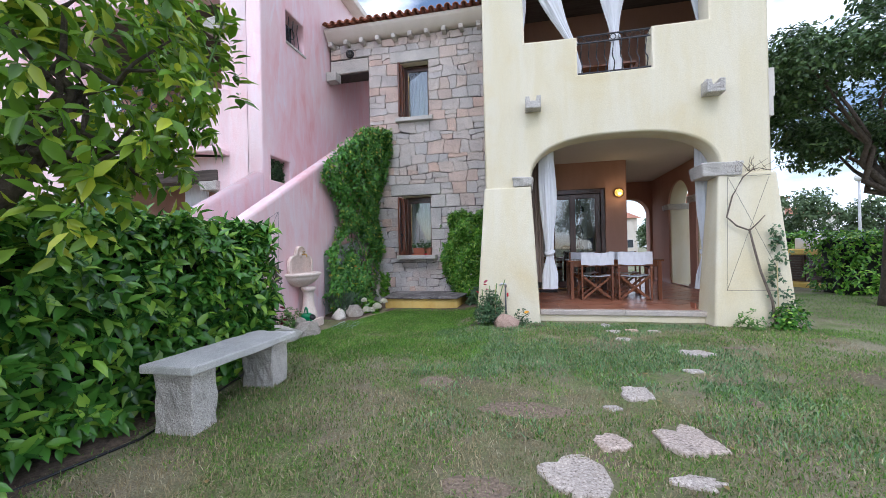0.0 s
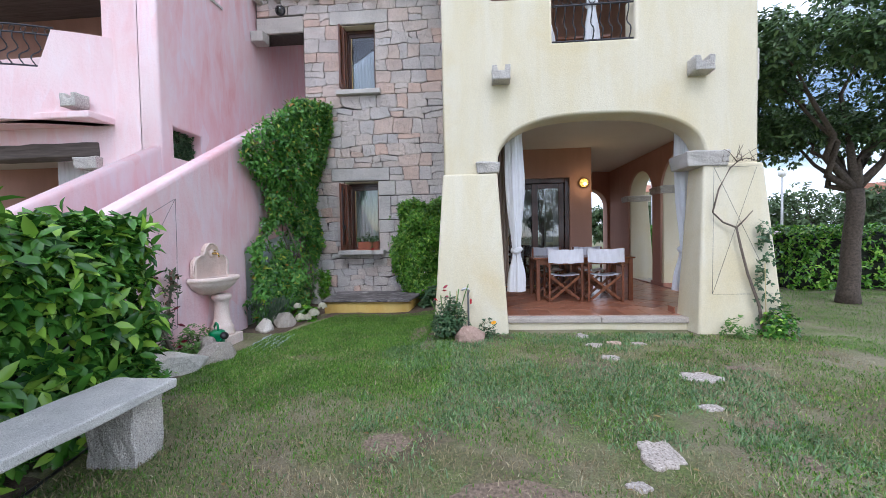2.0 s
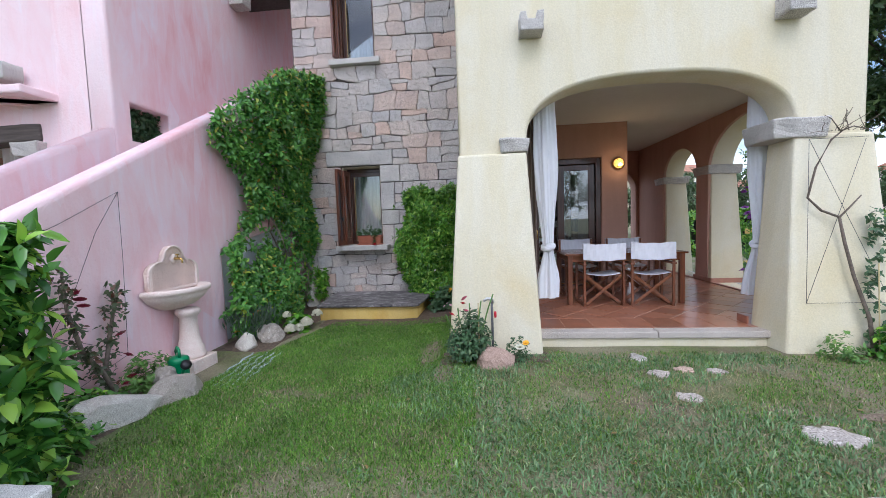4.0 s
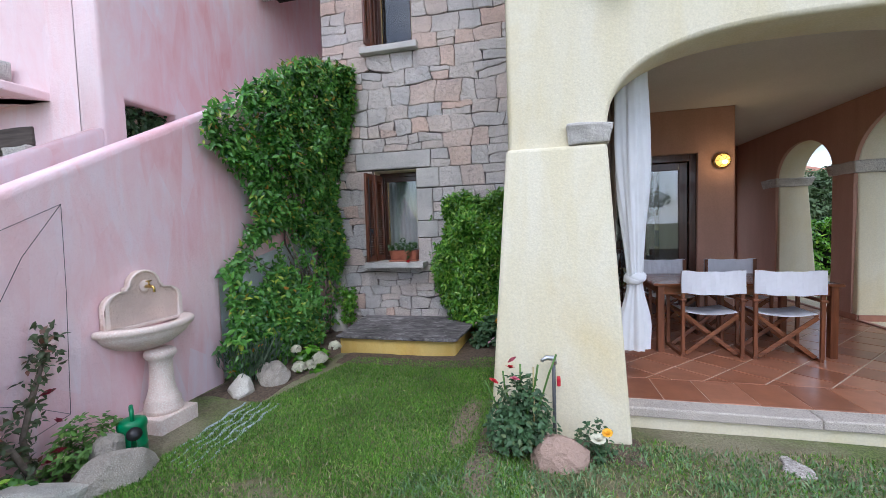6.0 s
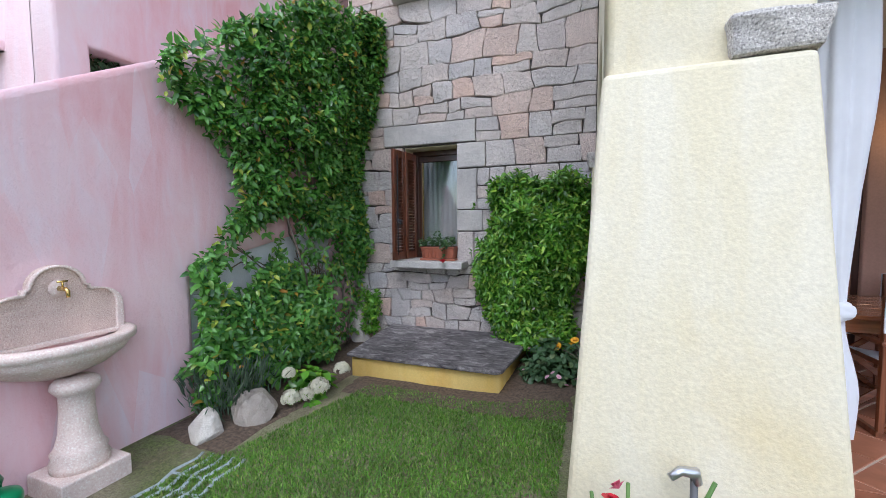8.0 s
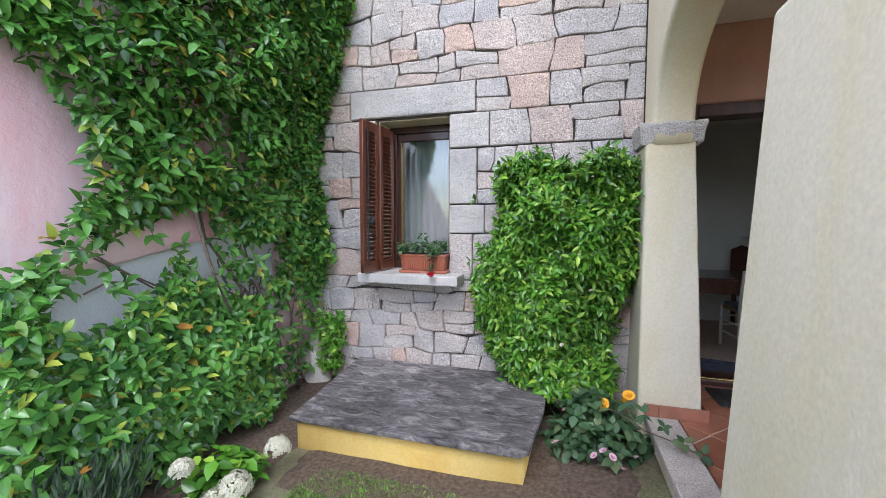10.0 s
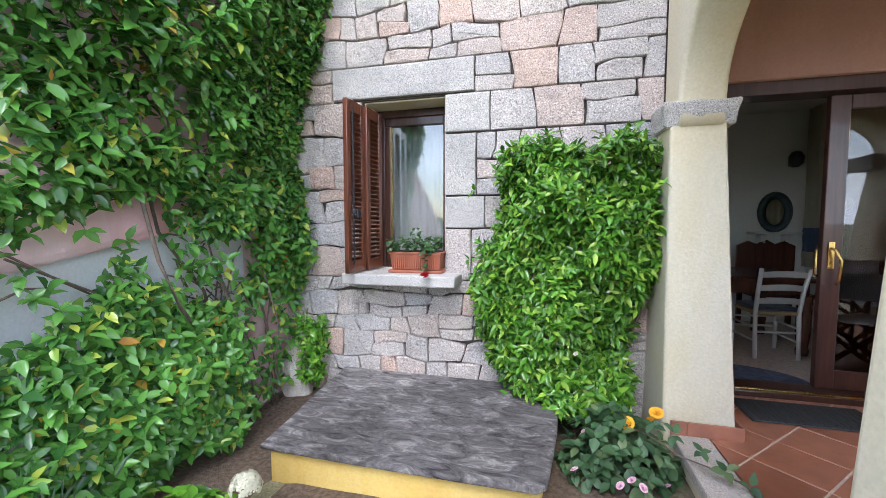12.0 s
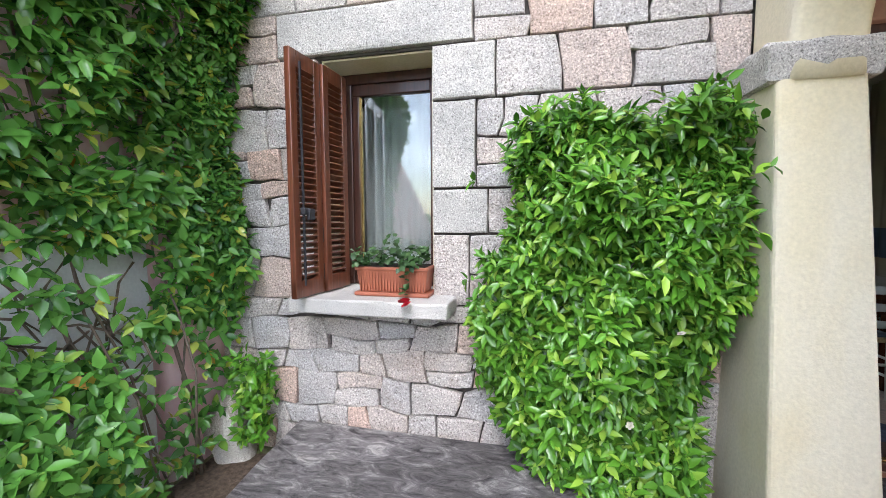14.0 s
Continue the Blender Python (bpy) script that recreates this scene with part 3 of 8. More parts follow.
# bulging balcony parapet
bm = bmesh.new()
loops = []
for k in range(25):
    u = k / 24
    x = -5.72 - 3.9 * u
    y = 6.74 - 0.62 * math.sin(math.pi * u) ** 0.8
    top = 4.40
    if u > 0.2 and u < 0.62:
        top = 3.85
    loops.append([bm.verts.new(c) for c in ((x, y, 3.10), (x, y, top), (x, y + 0.22, top), (x, y + 0.22, 3.10))])
for a, b in zip(loops, loops[1:]):
    for i in range(4):
        bm.faces.new((a[i], b[i], b[(i + 1) % 4], a[(i + 1) % 4]))
bm.faces.new(loops[0]), bm.faces.new(loops[-1][::-1])
bmesh.ops.recalc_face_normals(bm, faces=bm.faces[:])
tagged(part("balcony_parapet", bm, PINK), "curved pink balcony parapet", "balcony", kind="structure")
tagged(part("balcony_floor", boxed(-9.6, -5.75, 6.3, 6.8, 3.10, 3.2, 0.02), PINK), "pink balcony floor", "balcony", kind="structure")

# bare soil of the flower beds
SOIL = plain("bed_soil", (0.12, 0.085, 0.06), 0.95, 0, 0.5, 35, 0.9)
for nm, x0, x1, y0, y1 in (("soil_bed_vine", -3.9, -3.12, 6.55, 9.42), ("soil_bed_step", -3.12, -0.82, 7.72, 9.42), ("soil_bed_wall", -3.9, -3.3, 3.2, 5.75), ("soil_bed_hedge", -4.6, -2.78, -0.5, 3.3), ("soil_bed_pier", -1.05, 0.2, 6.05, 6.4)):
    bm = bmesh.new()
    nxs, nys = 14, 24
    gridv = []
    for j in range(nys + 1):
        row = []
        for i in range(nxs + 1):
            x, y = x0 + (x1 - x0) * i / nxs, y0 + (y1 - y0) * j / nys
            if i == nxs or j == 0:
                x += 0.10 * noise.noise(Vector((x * 3, y * 3, 1)))
                y += 0.10 * noise.noise(Vector((x * 3, y * 3, 9)))
            e = min(i, nxs - i, j, nys - j)
            row.append(bm.verts.new((x, y, ground_z(x, y) + (0.012 + 0.012 * noise.noise(Vector((x * 8, y * 8, 0))) if e > 0 else -0.015))))
        gridv.append(row)
    for j in range(nys):
        for i in range(nxs):
            bm.faces.new((gridv[j][i], gridv[j][i + 1], gridv[j + 1][i + 1], gridv[j + 1][i]))
    tagged(part(nm, bm, SOIL, None, "", True), "bare brown soil of a flower bed", "soil", kind="structure")

# ---- granite capitals and water spouts ----


def capital(x0, x1, y0, y1, z0, z1):
    """A thick granite impost with chamfered lower ends and a rough face."""
    bm = bmesh.new()
    add_box(bm, x0, x1, y0, y1, z0, z1, 0.018)
    for v in bm.verts:
        if v.co.z < z0 + 0.02:
            v.co.x += 0.022 * (1 if v.co.x < (x0 + x1) / 2 else -1)
            v.co.y += 0.022 * (1 if v.co.y < (y0 + y1) / 2 else -1)
    bmesh.ops.subdivide_edges(bm, edges=[e for e in bm.edges if e.calc_length() > 0.08], cuts=3, use_grid_fill=True)
    rough_up(bm, 0.016, 11)
    ob = part("capital", bm, GRANITE)
    return tagged(ob, "rough grey granite capital on top of a pier", "capital", "granite capitals")


capital(-0.30, 0.04, 6.545, 7.32, 2.17, 2.32)
capital(2.45, 3.0, 6.535, 7.05, 2.165, 2.365)
capital(-0.845, -0.385, 9.09, 9.41, 2.10, 2.26)
capital(3.55, 4.14, 9.74, 10.30, 2.14, 2.30)
capital(3.55, 4.14, 11.52, 12.0, 2.12, 2.27)
capital(-6.38, -5.98, 6.60, 7.1, 2.44, 2.62)
capital(-6.2, -5.6, 6.55, 7.1, 5.55, 5.78)
capital(2.08, 2.4, 12.93, 13.4, 2.1, 2.26)


def spout(x, y, z):
    """A short granite water spout with a channel cut in its top."""
    prof = [(-0.12, -0.1), (0.12, -0.1), (0.12, 0.1), (0.055, 0.1), (0.04, 0.02), (-0.04, 0.02), (-0.055, 0.1), (-0.12, 0.1)]
    me = prism([(x + a, z + b * (0.95 + 0.05 * a)) for a, b in prof], [], 0.22, 0.012)
    me.transform(Matrix.Translation((0, y - 0.10, 0)) @ XZ)
    bm = bmesh.new()
    bm.from_mesh(me)
    bmesh.ops.subdivide_edges(bm, edges=[e for e in bm.edges if e.calc_length() > 0.07], cuts=2, use_grid_fill=True)
    rough_up(bm, 0.01, 16)
    return tagged(part("water_spout", bm, GRANITE), "short carved granite water spout in a rendered wall", "water spout", "water spouts")


spout(0.055, 6.62, 3.465)
spout(2.615, 6.62, 3.45)
spout(-6.06, 6.50, 3.36)

# ---- windows ----


def louvre_leaf(parent, a, b, z0, z1, thick=0.035):
    """A shutter leaf from plan point a to b, with stiles, rails and slats."""
    a, b = Vector((*a, 0)), Vector((*b, 0))
    d = b - a
    w = d.length
    m = Matrix.Translation((a.x, a.y, 0)) @ Matrix.Rotation(math.atan2(d.y, d.x), 4, "Z")
    leaf = part("shutter_leaf", boxed(0, w, -thick / 2, thick / 2, z0, z0 + 0.1, 0.004, m), SHUTTER_WOOD, parent)
    for x0, x1 in ((0, 0.055), (w - 0.055, w)):
        part("stile", boxed(x0, x1, -thick / 2 - 0.001, thick / 2 + 0.001, z0, z1, 0.005, m), SHUTTER_WOOD, leaf)
    part("rail", boxed(0.056, w - 0.056, -thick / 2, thick / 2, z1 - 0.09, z1, 0.004, m), SHUTTER_WOOD, leaf)
    n = int((z1 - z0 - 0.2) / 0.036)
    for k in range(n):
        z = z0 + 0.115 + k * (z1 - z0 - 0.215) / (n - 1)
        tilt = m @ Matrix.Translation(((w) / 2, 0, z)) @ Matrix.Rotation(radians(-38), 4, "X")
        part("slat", boxed(-(w - 0.112) / 2, (w - 0.112) / 2, -0.022, 0.022, -0.004, 0.004, 0, tilt), SHUTTER_WOOD, leaf)
    return leaf


def window(name, x0, x1, z0, z1, y, label):
    w = holder(name)
    tagged(w, label, "window", kind="structure")
    fr = part("window_frame", boxed(x0, x0 + 0.075, y - 0.04, y + 0.04, z0, z1 - 0.07, 0.006), DARK_WOOD, w)
    part("window_frame", boxed(x1 - 0.075, x1, y - 0.04, y + 0.04, z0, z1 - 0.07, 0.006), DARK_WOOD, w)
    part("window_frame", boxed(x0, x1, y - 0.042, y + 0.04, z1 - 0.069, z1 - 0.002, 0.006), DARK_WOOD, w)
    part("sash_rail", boxed(x0 + 0.076, x1 - 0.076, y - 0.03, y + 0.03, z1 - 0.146, z1 - 0.07, 0.006), DARK_WOOD, w)
    part("window_frame", boxed(x0 + 0.076, x1 - 0.076, y - 0.042, y + 0.04, z0, z0 + 0.07, 0.006), DARK_WOOD, w)
    part("sash", boxed(x0 + 0.077, x0 + 0.125, y - 0.03, y + 0.03, z0 + 0.071, z1 - 0.147, 0.006), DARK_WOOD, w)
    part("bead", boxed(x0 + 0.126, x0 + 0.134, y - 0.012, y + 0.01, z0 + 0.071, z1 - 0.147), BRASS, w)
    g = part("pane", boxed(x0 + 0.134, x1 - 0.076, y - 0.006, y, z0 + 0.071, z1 - 0.146), GLASS, w)
    g.visible_shadow = False
    return w


def hung_cloth(name, x0, x1, y, z0, z1, mat, folds=9, depth=0.03, top_gather=1.0):
    """A curtain that hangs in soft folds."""
    nxs, nzs = folds * 8, 16
    vs, fs = [], []
    for j in range(nzs + 1):
        v = j / nzs
        z = z0 + (z1 - z0) * v
        for i in range(nxs + 1):
            u = i / nxs
            amp = depth * (0.6 + 0.5 * noise.noise(Vector((u * 3, v * 1.2, x0))))
            vs.append((x0 + (x1 - x0) * u + 0.008 * noise.noise(Vector((u * 9, v * 2, 5))), y + amp * math.sin(2 * math.pi * folds * (u + 0.012 * noise.noise(Vector((v * 2, u * 4, 1))))), z))
    for j in range(nzs):
        for i in range(nxs):
            a = j * (nxs + 1) + i
            fs.append((a, a + 1, a + nxs + 2, a + nxs + 1))
    me = bpy.data.meshes.new(name)
    me.from_pydata(vs, [], fs)
    me.update()
    return link_mesh(name, me, mat, smooth=True)


w1 = window("window_1", WIN[0] + 0.012, WIN[1] - 0.012, WIN[2] + 0.002, WIN[3] - 0.012, 9.745, "dark wooden casement window with a pale sheer curtain")
w2 = window("window_2", UWIN[0] + 0.012, UWIN[1] - 0.012, UWIN[2] + 0.002, UWIN[3] - 0.012, 9.70, "dark wooden upper casement window")
tagged(hung_cloth("sheer_curtain", WIN[0] + 0.03, WIN[1] + 0.1, 9.935, WIN[2] - 0.2, 2.9, SHEER, 11, 0.022), "white sheer curtain hanging behind the window", "curtain")
tagged(hung_cloth("sheer_curtain", UWIN[0] + 0.03, UWIN[1] + 0.1, 9.955, 3.3, UWIN[3] + 0.05, SHEER, 11, 0.022), "white sheer curtain hanging behind the upper window", "curtain")

for zb, wn in ((WIN[2], WIN), (UWIN[2], UWIN)):
    sh = holder("window_shutter")
    tagged(sh, "folded mahogany louvred shutter standing open beside a window", "shutter", "window shutters")
    if wn is WIN:
        l1 = louvre_leaf(sh, (-3.095, 9.06), (-3.075, 9.33), zb + 0.012, wn[3] - 0.075)
        l2 = louvre_leaf(sh, (-3.055, 9.335), (-3.035, 9.60), zb + 0.012, wn[3] - 0.075)
        part("bolt", boxed(-3.074, -3.062, 9.135, 9.145, zb + 0.08, wn[3] - 0.13), IRON, l1)
        part("latch", boxed(-3.078, -3.045, 9.12, 9.185, zb + 0.49, zb + 0.53, 0.006), IRON, l1, "grey metal shutter latch")
        part("catch", boxed(-3.05, -3.03, 9.14, 9.2, zb + 0.46, zb + 0.525, 0.006), IRON, l1)
        for zz in (0.09, 0.32, 1.2):
            part("hinge", boxed(-3.076, -3.058, 9.315, 9.35, zb + zz, zb + zz + 0.1, 0.004), IRON, l1)
    else:
        louvre_leaf(sh, (-3.09, 9.22), (-3.08, 9.4), zb + 0.012, wn[3] - 0.075)
        louvre_leaf(sh, (-3.06, 9.40), (-3.05, 9.57), zb + 0.012, wn[3] - 0.075)


def sill(x0, x1, y0, y1, z0, z1, label):
    bm = bmesh.new()
    add_box(bm, x0, x1, y0, y1, z0, z1, 0.012)
    bmesh.ops.subdivide_edges(bm, edges=[e for e in bm.edges if e.calc_length() > 0.08], cuts=5, use_grid_fill=True)
    rough_up(bm, 0.006, 14)
    return tagged(part("window_sill", bm, GRANITE_FINE), label, "window sill", "window sills")


sill(-3.20, -2.23, 9.15, 9.70, 0.97, 1.062, "thick pale granite window sill under a flower box")
sill(-3.22, -2.27, 9.30, 9.58, 4.36, 4.46, "pale granite sill of the upper window")

# flower box with trailing geranium
TERRACOTTA = plain("terracotta_plastic", (0.36, 0.115, 0.065), 0.5, 0, 0.15, 8, 0.1)
fb = holder("flower_box", Matrix.Translation((-2.605, 9.39, 1.0625)))
tagged(fb, "ribbed terracotta flower box with trailing geranium on a window sill", "planter")
bm = bmesh.new()
frustum(bm, (-0.205, 0.205, -0.075, 0.075), (-0.225, 0.225, -0.09, 0.09), 0.026, 0.165, 0.008)
for k in range(22):
    x = -0.195 + k * 0.39 / 21
    add_box(bm, x - 0.003, x + 0.003, -0.091, -0.075, 0.03, 0.145, 0)
part("tub", bm, TERRACOTTA, fb)
part("rim", boxed(-0.23, 0.23, -0.096, 0.096, 0.155, 0.176, 0.006), TERRACOTTA, fb)
part("saucer", boxed(-0.235, 0.235, -0.10, 0.10, 0.0, 0.025, 0.008), TERRACOTTA, fb)
part("soil", boxed(-0.21, 0.21, -0.08, 0.08, 0.177, 0.182), plain("potting_soil", (0.03, 0.022, 0.016), 0.95, 0, 0.4, 60, 0.6), fb)

# ---- sliding door ----
door = holder("door_1")
tagged(door, "wide dark wooden sliding glass door, half open", "door", kind="structure")
DX0, DX1, DZ = -0.36, 1.66, 2.51
part("door_frame", boxed(DX0, DX0 + 0.06, 9.66, 9.86, FLOOR, DZ, 0.006), DARK_WOOD, door)
part("door_frame", boxed(DX1 - 0.09, DX1, 9.66, 9.86, FLOOR, DZ, 0.006), DARK_WOOD, door)
part("door_frame", boxed(DX0 + 0.061, DX1 - 0.091, 9.66, 9.86, DZ - 0.10, DZ, 0.006), DARK_WOOD, door)
part("threshold", boxed(DX0 + 0.061, DX1 - 0.091, 9.60, 9.86, FLOOR + 0.002, FLOOR + 0.045, 0.006), DARK_WOOD, door)
part("track", boxed(DX0 + 0.061, DX1 - 0.091, 9.615, 9.65, FLOOR + 0.046, FLOOR + 0.06, 0.002), BRASS, door)
for nm, lx0, lx1, ly in (("door_leaf", 0.43, 1.15, 9.78), ("door_leaf", 0.89, 1.56, 9.72)):
    lf = part(nm, boxed(lx0, lx0 + 0.125, ly - 0.025, ly + 0.025, FLOOR + 0.06, DZ - 0.11, 0.006), DARK_WOOD, door)
    part("stile", boxed(lx1 - 0.11, lx1, ly - 0.025, ly + 0.025, FLOOR + 0.06, DZ - 0.11, 0.006), DARK_WOOD, lf)
    part("rail", boxed(lx0 + 0.126, lx1 - 0.111, ly - 0.025, ly + 0.025, DZ - 0.21, DZ - 0.11, 0.006), DARK_WOOD, lf)
    part("rail", boxed(lx0 + 0.126, lx1 - 0.111, ly - 0.025, ly + 0.025, FLOOR + 0.06, FLOOR + 0.20, 0.006), DARK_WOOD, lf)
    g = part("pane", boxed(lx0 + 0.126, lx1 - 0.111, ly - 0.005, ly + 0.003, FLOOR + 0.201, DZ - 0.211), GLASS, lf)
    g.visible_shadow = False
    if lx0 < 0.5:
        part("handle_plate", boxed(lx0 + 0.035, lx0 + 0.075, ly - 0.034, ly - 0.026, 1.14, 1.34, 0.003), BRASS, lf, "brass handle plate")
        bm = bmesh.new()
        add_tube(bm, [(lx0 + 0.055, ly - 0.034, 1.29), (lx0 + 0.06, ly - 0.075, 1.28), (lx0 + 0.085, ly - 0.085, 1.2), (lx0 + 0.085, ly - 0.085, 1.06), (lx0 + 0.07, ly - 0.07, 1.03)], 0.011, 10)
        part("handle", bm, BRASS, lf, "brass lever handle", True)
        bm = bmesh.new()
        add_tube(bm, [(lx0 - 0.01, ly - 0.0, 1.3), (lx0 - 0.035, ly - 0.02, 1.28), (lx0 - 0.035, ly - 0.02, 1.1), (lx0 - 0.01, ly, 1.08)], 0.01, 8)
        part("pull", bm, BRASS, lf, "", True)

RUBBER = plain("dark_rubber", (0.035, 0.036, 0.04), 0.8, 0, 0.3, 50, 0.6)
bm = boxed(-0.22, 0.55, 9.17, 9.52, FLOOR + 0.003, FLOOR + 0.016, 0.004)
mat_ob = part("doormat", bm, RUBBER)
tagged(mat_ob, "dark ribbed rubber doormat on terrace tiles", "doormat")
for k in range(22):
    x = -0.2 + k * 0.034
    part("rib", boxed(x, x + 0.016, 9.19, 9.50, FLOOR + 0.016, FLOOR + 0.021, 0.0), RUBBER, mat_ob)

# ---- wall lamps ----
AMBER, t_, b_ = material("lit_amber_glass")
b_.inputs["Base Color"].default_value = (0.9, 0.55, 0.12, 1)
b_.inputs["Emission Color"].default_value = (1.0, 0.52, 0.10, 1)
b_.inputs["Emission Strength"].default_value = 1.1
b_.inputs["Roughness"].default_value = 0.25
BULB, t_, b_ = material("lit_bulb")
b_.inputs["Emission Color"].default_value = (1.0, 0.86, 0.6, 1)
b_.inputs["Emission Strength"].default_value = 9.0


def bulkhead(x, y, z, lit, label):
    """A round bulkhead lamp with a wire guard, on a wall that faces -y."""
    ob = holder("wall_lamp", Matrix.Translation((x, y, z)) @ Matrix.Rotation(radians(90), 4, "X"))
    tagged(ob, label, "wall lamp")
    bm = bmesh.new()
    add_lathe(bm, [(0.0, 0.0), (0.105, 0.0), (0.108, 0.03), (0.09, 0.045), (0.0, 0.045)], 32)
    part("base", bm, IRON if not lit else BRASS, ob, "", True)
    bm = bmesh.new()
    add_lathe(bm, [(0.088, 0.046), (0.082, 0.075), (0.06, 0.1), (0.03, 0.113), (0.0, 0.116)], 28)
    part("glass", bm, AMBER if lit else GLASS, ob, "amber glass dome" if lit else "", True)
    bm = bmesh.new()
    for a in (0, 60, 120):
        c, s = math.cos(radians(a)), math.sin(radians(a))
        add_tube(bm, [(c * r, s * r, zz) for r, zz in ((-0.1, 0.03), (-0.085, 0.085), (-0.03, 0.12), (0.03, 0.12), (0.085, 0.085), (0.1, 0.03))], 0.0035, 6)
    add_tube(bm, [(0.062 * math.cos(k * math.pi / 8), 0.062 * math.sin(k * math.pi / 8), 0.106) for k in range(17)], 0.0035, 6)
    part("guard", bm, BRASS if lit else IRON, ob, "", True)
    if lit:
        bm = bmesh.new()
        bmesh.ops.create_uvsphere(bm, u_segments=14, v_segments=10, radius=0.03, matrix=Matrix.Translation((0.005, -0.03, 0.1)))
        part("bulb", bm, BULB, ob, "bright warm bulb", True)
    return ob


bulkhead(1.945, 9.608, 2.38, True, "round brass bulkhead lamp with amber glass, lit, on a salmon wall")
bulkhead(-4.42, 9.41, 6.23, False, "round dark bulkhead lamp under the eaves of a stone wall")
glow = bpy.data.lights.new("lamp_light", "POINT")
glow.energy, glow.color, glow.shadow_soft_size = 2.0, (1.0, 0.72, 0.38), 0.06
new("lamp_light", glow).location = (1.945, 9.42, 2.36)

# ---- terrace curtains ----


def tied_curtain(x, y, z0, z1, ztie, top_w, lean, mat, label, bottom_w=0.15, drop=0.0):
    """A long curtain gathered into a knot part way down."""
    ob = holder("curtain", Matrix.Translation((x, y, 0)))
    tagged(ob, label, "curtain", "tied curtains")

    def tube(name, rows, folds):
        bm = bmesh.new()
        rings = []
        n = 72
        for cx, cy, z, rx, ry, amp in rows:
            ring = []
            for k in range(n):
                a = 2 * math.pi * k / n
                f = 1 + amp * math.sin(folds * a + 1.3 * math.sin(z * 1.7)) + 0.5 * amp * math.sin((folds * 2 + 3) * a + z * 2)
                ring.append(bm.verts.new((cx + rx * f * math.cos(a), cy + ry * f * math.sin(a), z)))
            rings.append(ring)
        for a, b in zip(rings, rings[1:]):
            for k in range(n):
                bm.faces.new((a[k], a[(k + 1) % n], b[(k + 1) % n], b[k]))
        return part(name, bm, mat, ob, "", True)

    rows = []
    for k in range(15):
        v = k / 14
        z = z1 + (ztie - z1) * v
        s = smooth01((v - 0.35) / 0.65)
        w = top_w * (1 - s) + 0.055 * s + 0.02 * math.sin(v * math.pi)
        rows.append((lean * v ** 1.4, 0, z, w, 0.07 * (1 - s) + 0.05 * s, 0.16))
    tube("drape", rows, 6)
    rows = []
    for k in range(9):
        v = k / 8
        z = ztie - 0.03 + (z0 - ztie + 0.03) * v
        w = 0.05 + (bottom_w - 0.05) * smooth01(v * 1.5)
        rows.append((lean + drop * v, 0, z + (0.03 * math.sin(7 * v) if k == 8 else 0), w, 0.045 + 0.03 * v, 0.2))
    tube("tail", rows, 5)
    bm = bmesh.new()
    pts = []
    for k in range(13):
        a = 2 * math.pi * k / 12
        pts.append((lean + 0.062 * math.cos(a), 0.055 * math.sin(a), ztie - 0.01 + 0.03 * math.sin(a + 0.6)))
    add_tube(bm, pts, 0.032, 10)
    bmesh.ops.create_uvsphere(bm, u_segments=14, v_segments=10, radius=0.055, matrix=Matrix.Translation((lean + 0.02, -0.05, ztie - 0.01)) @ Matrix.Diagonal((1.1, 0.7, 0.8, 1)))
    rough_up(bm, 0.018, 25)
    part("knot", bm, mat, ob, "knotted white cloth", True)
    return ob


tied_curtain(0.27, 7.10, 0.44, 2.86, 1.10, 0.115, 0.02, WHITE_CLOTH, "long white cloth curtain tied in a knot at the arch", 0.115, -0.02)
tied_curtain(2.72, 7.12, 0.44, 2.88, 1.07, 0.12, -0.01, WHITE_CLOTH, "long white cloth curtain tied in a knot at the arch", 0.10, -0.06)
tp = hung_cloth("taupe_curtain", -0.02, 0.20, 7.40, 0.55, 2.9, TAUPE, 4, 0.03)
tagged(tp, "taupe cloth curtain hanging behind the pier", "curtain")

# ---- table and canvas chairs ----


def dining_table():
    ob = holder("dining_table", Matrix.Translation((1.51, 8.42, FLOOR)))
    tagged(ob, "oiled hardwood terrace table with plank top", "table")
    for k in range(6):
        y0 = -0.46 + k * 0.154
        part("plank", boxed(-0.84, 0.84, y0, y0 + 0.150, 0.715, 0.742, 0.004), TEAK_X, ob)
    part("apron", boxed(-0.78, 0.78, -0.42, -0.395, 0.62, 0.714, 0.003), TEAK_X, ob)
    part("apron", boxed(-0.78, 0.78, 0.395, 0.42, 0.62, 0.714, 0.003), TEAK_X, ob)
    part("apron", boxed(-0.78, -0.755, -0.394, 0.394, 0.62, 0.714, 0.003), TEAK, ob)
    part("apron", boxed(0.755, 0.78, -0.394, 0.394, 0.62, 0.714, 0.003), TEAK, ob)
    for x in (-0.80, 0.74):
        for y in (-0.44, 0.38):
            part("leg", boxed(x, x + 0.065, y, y + 0.065, 0.0, 0.714, 0.005), TEAK, ob)
    return ob


dining_table()


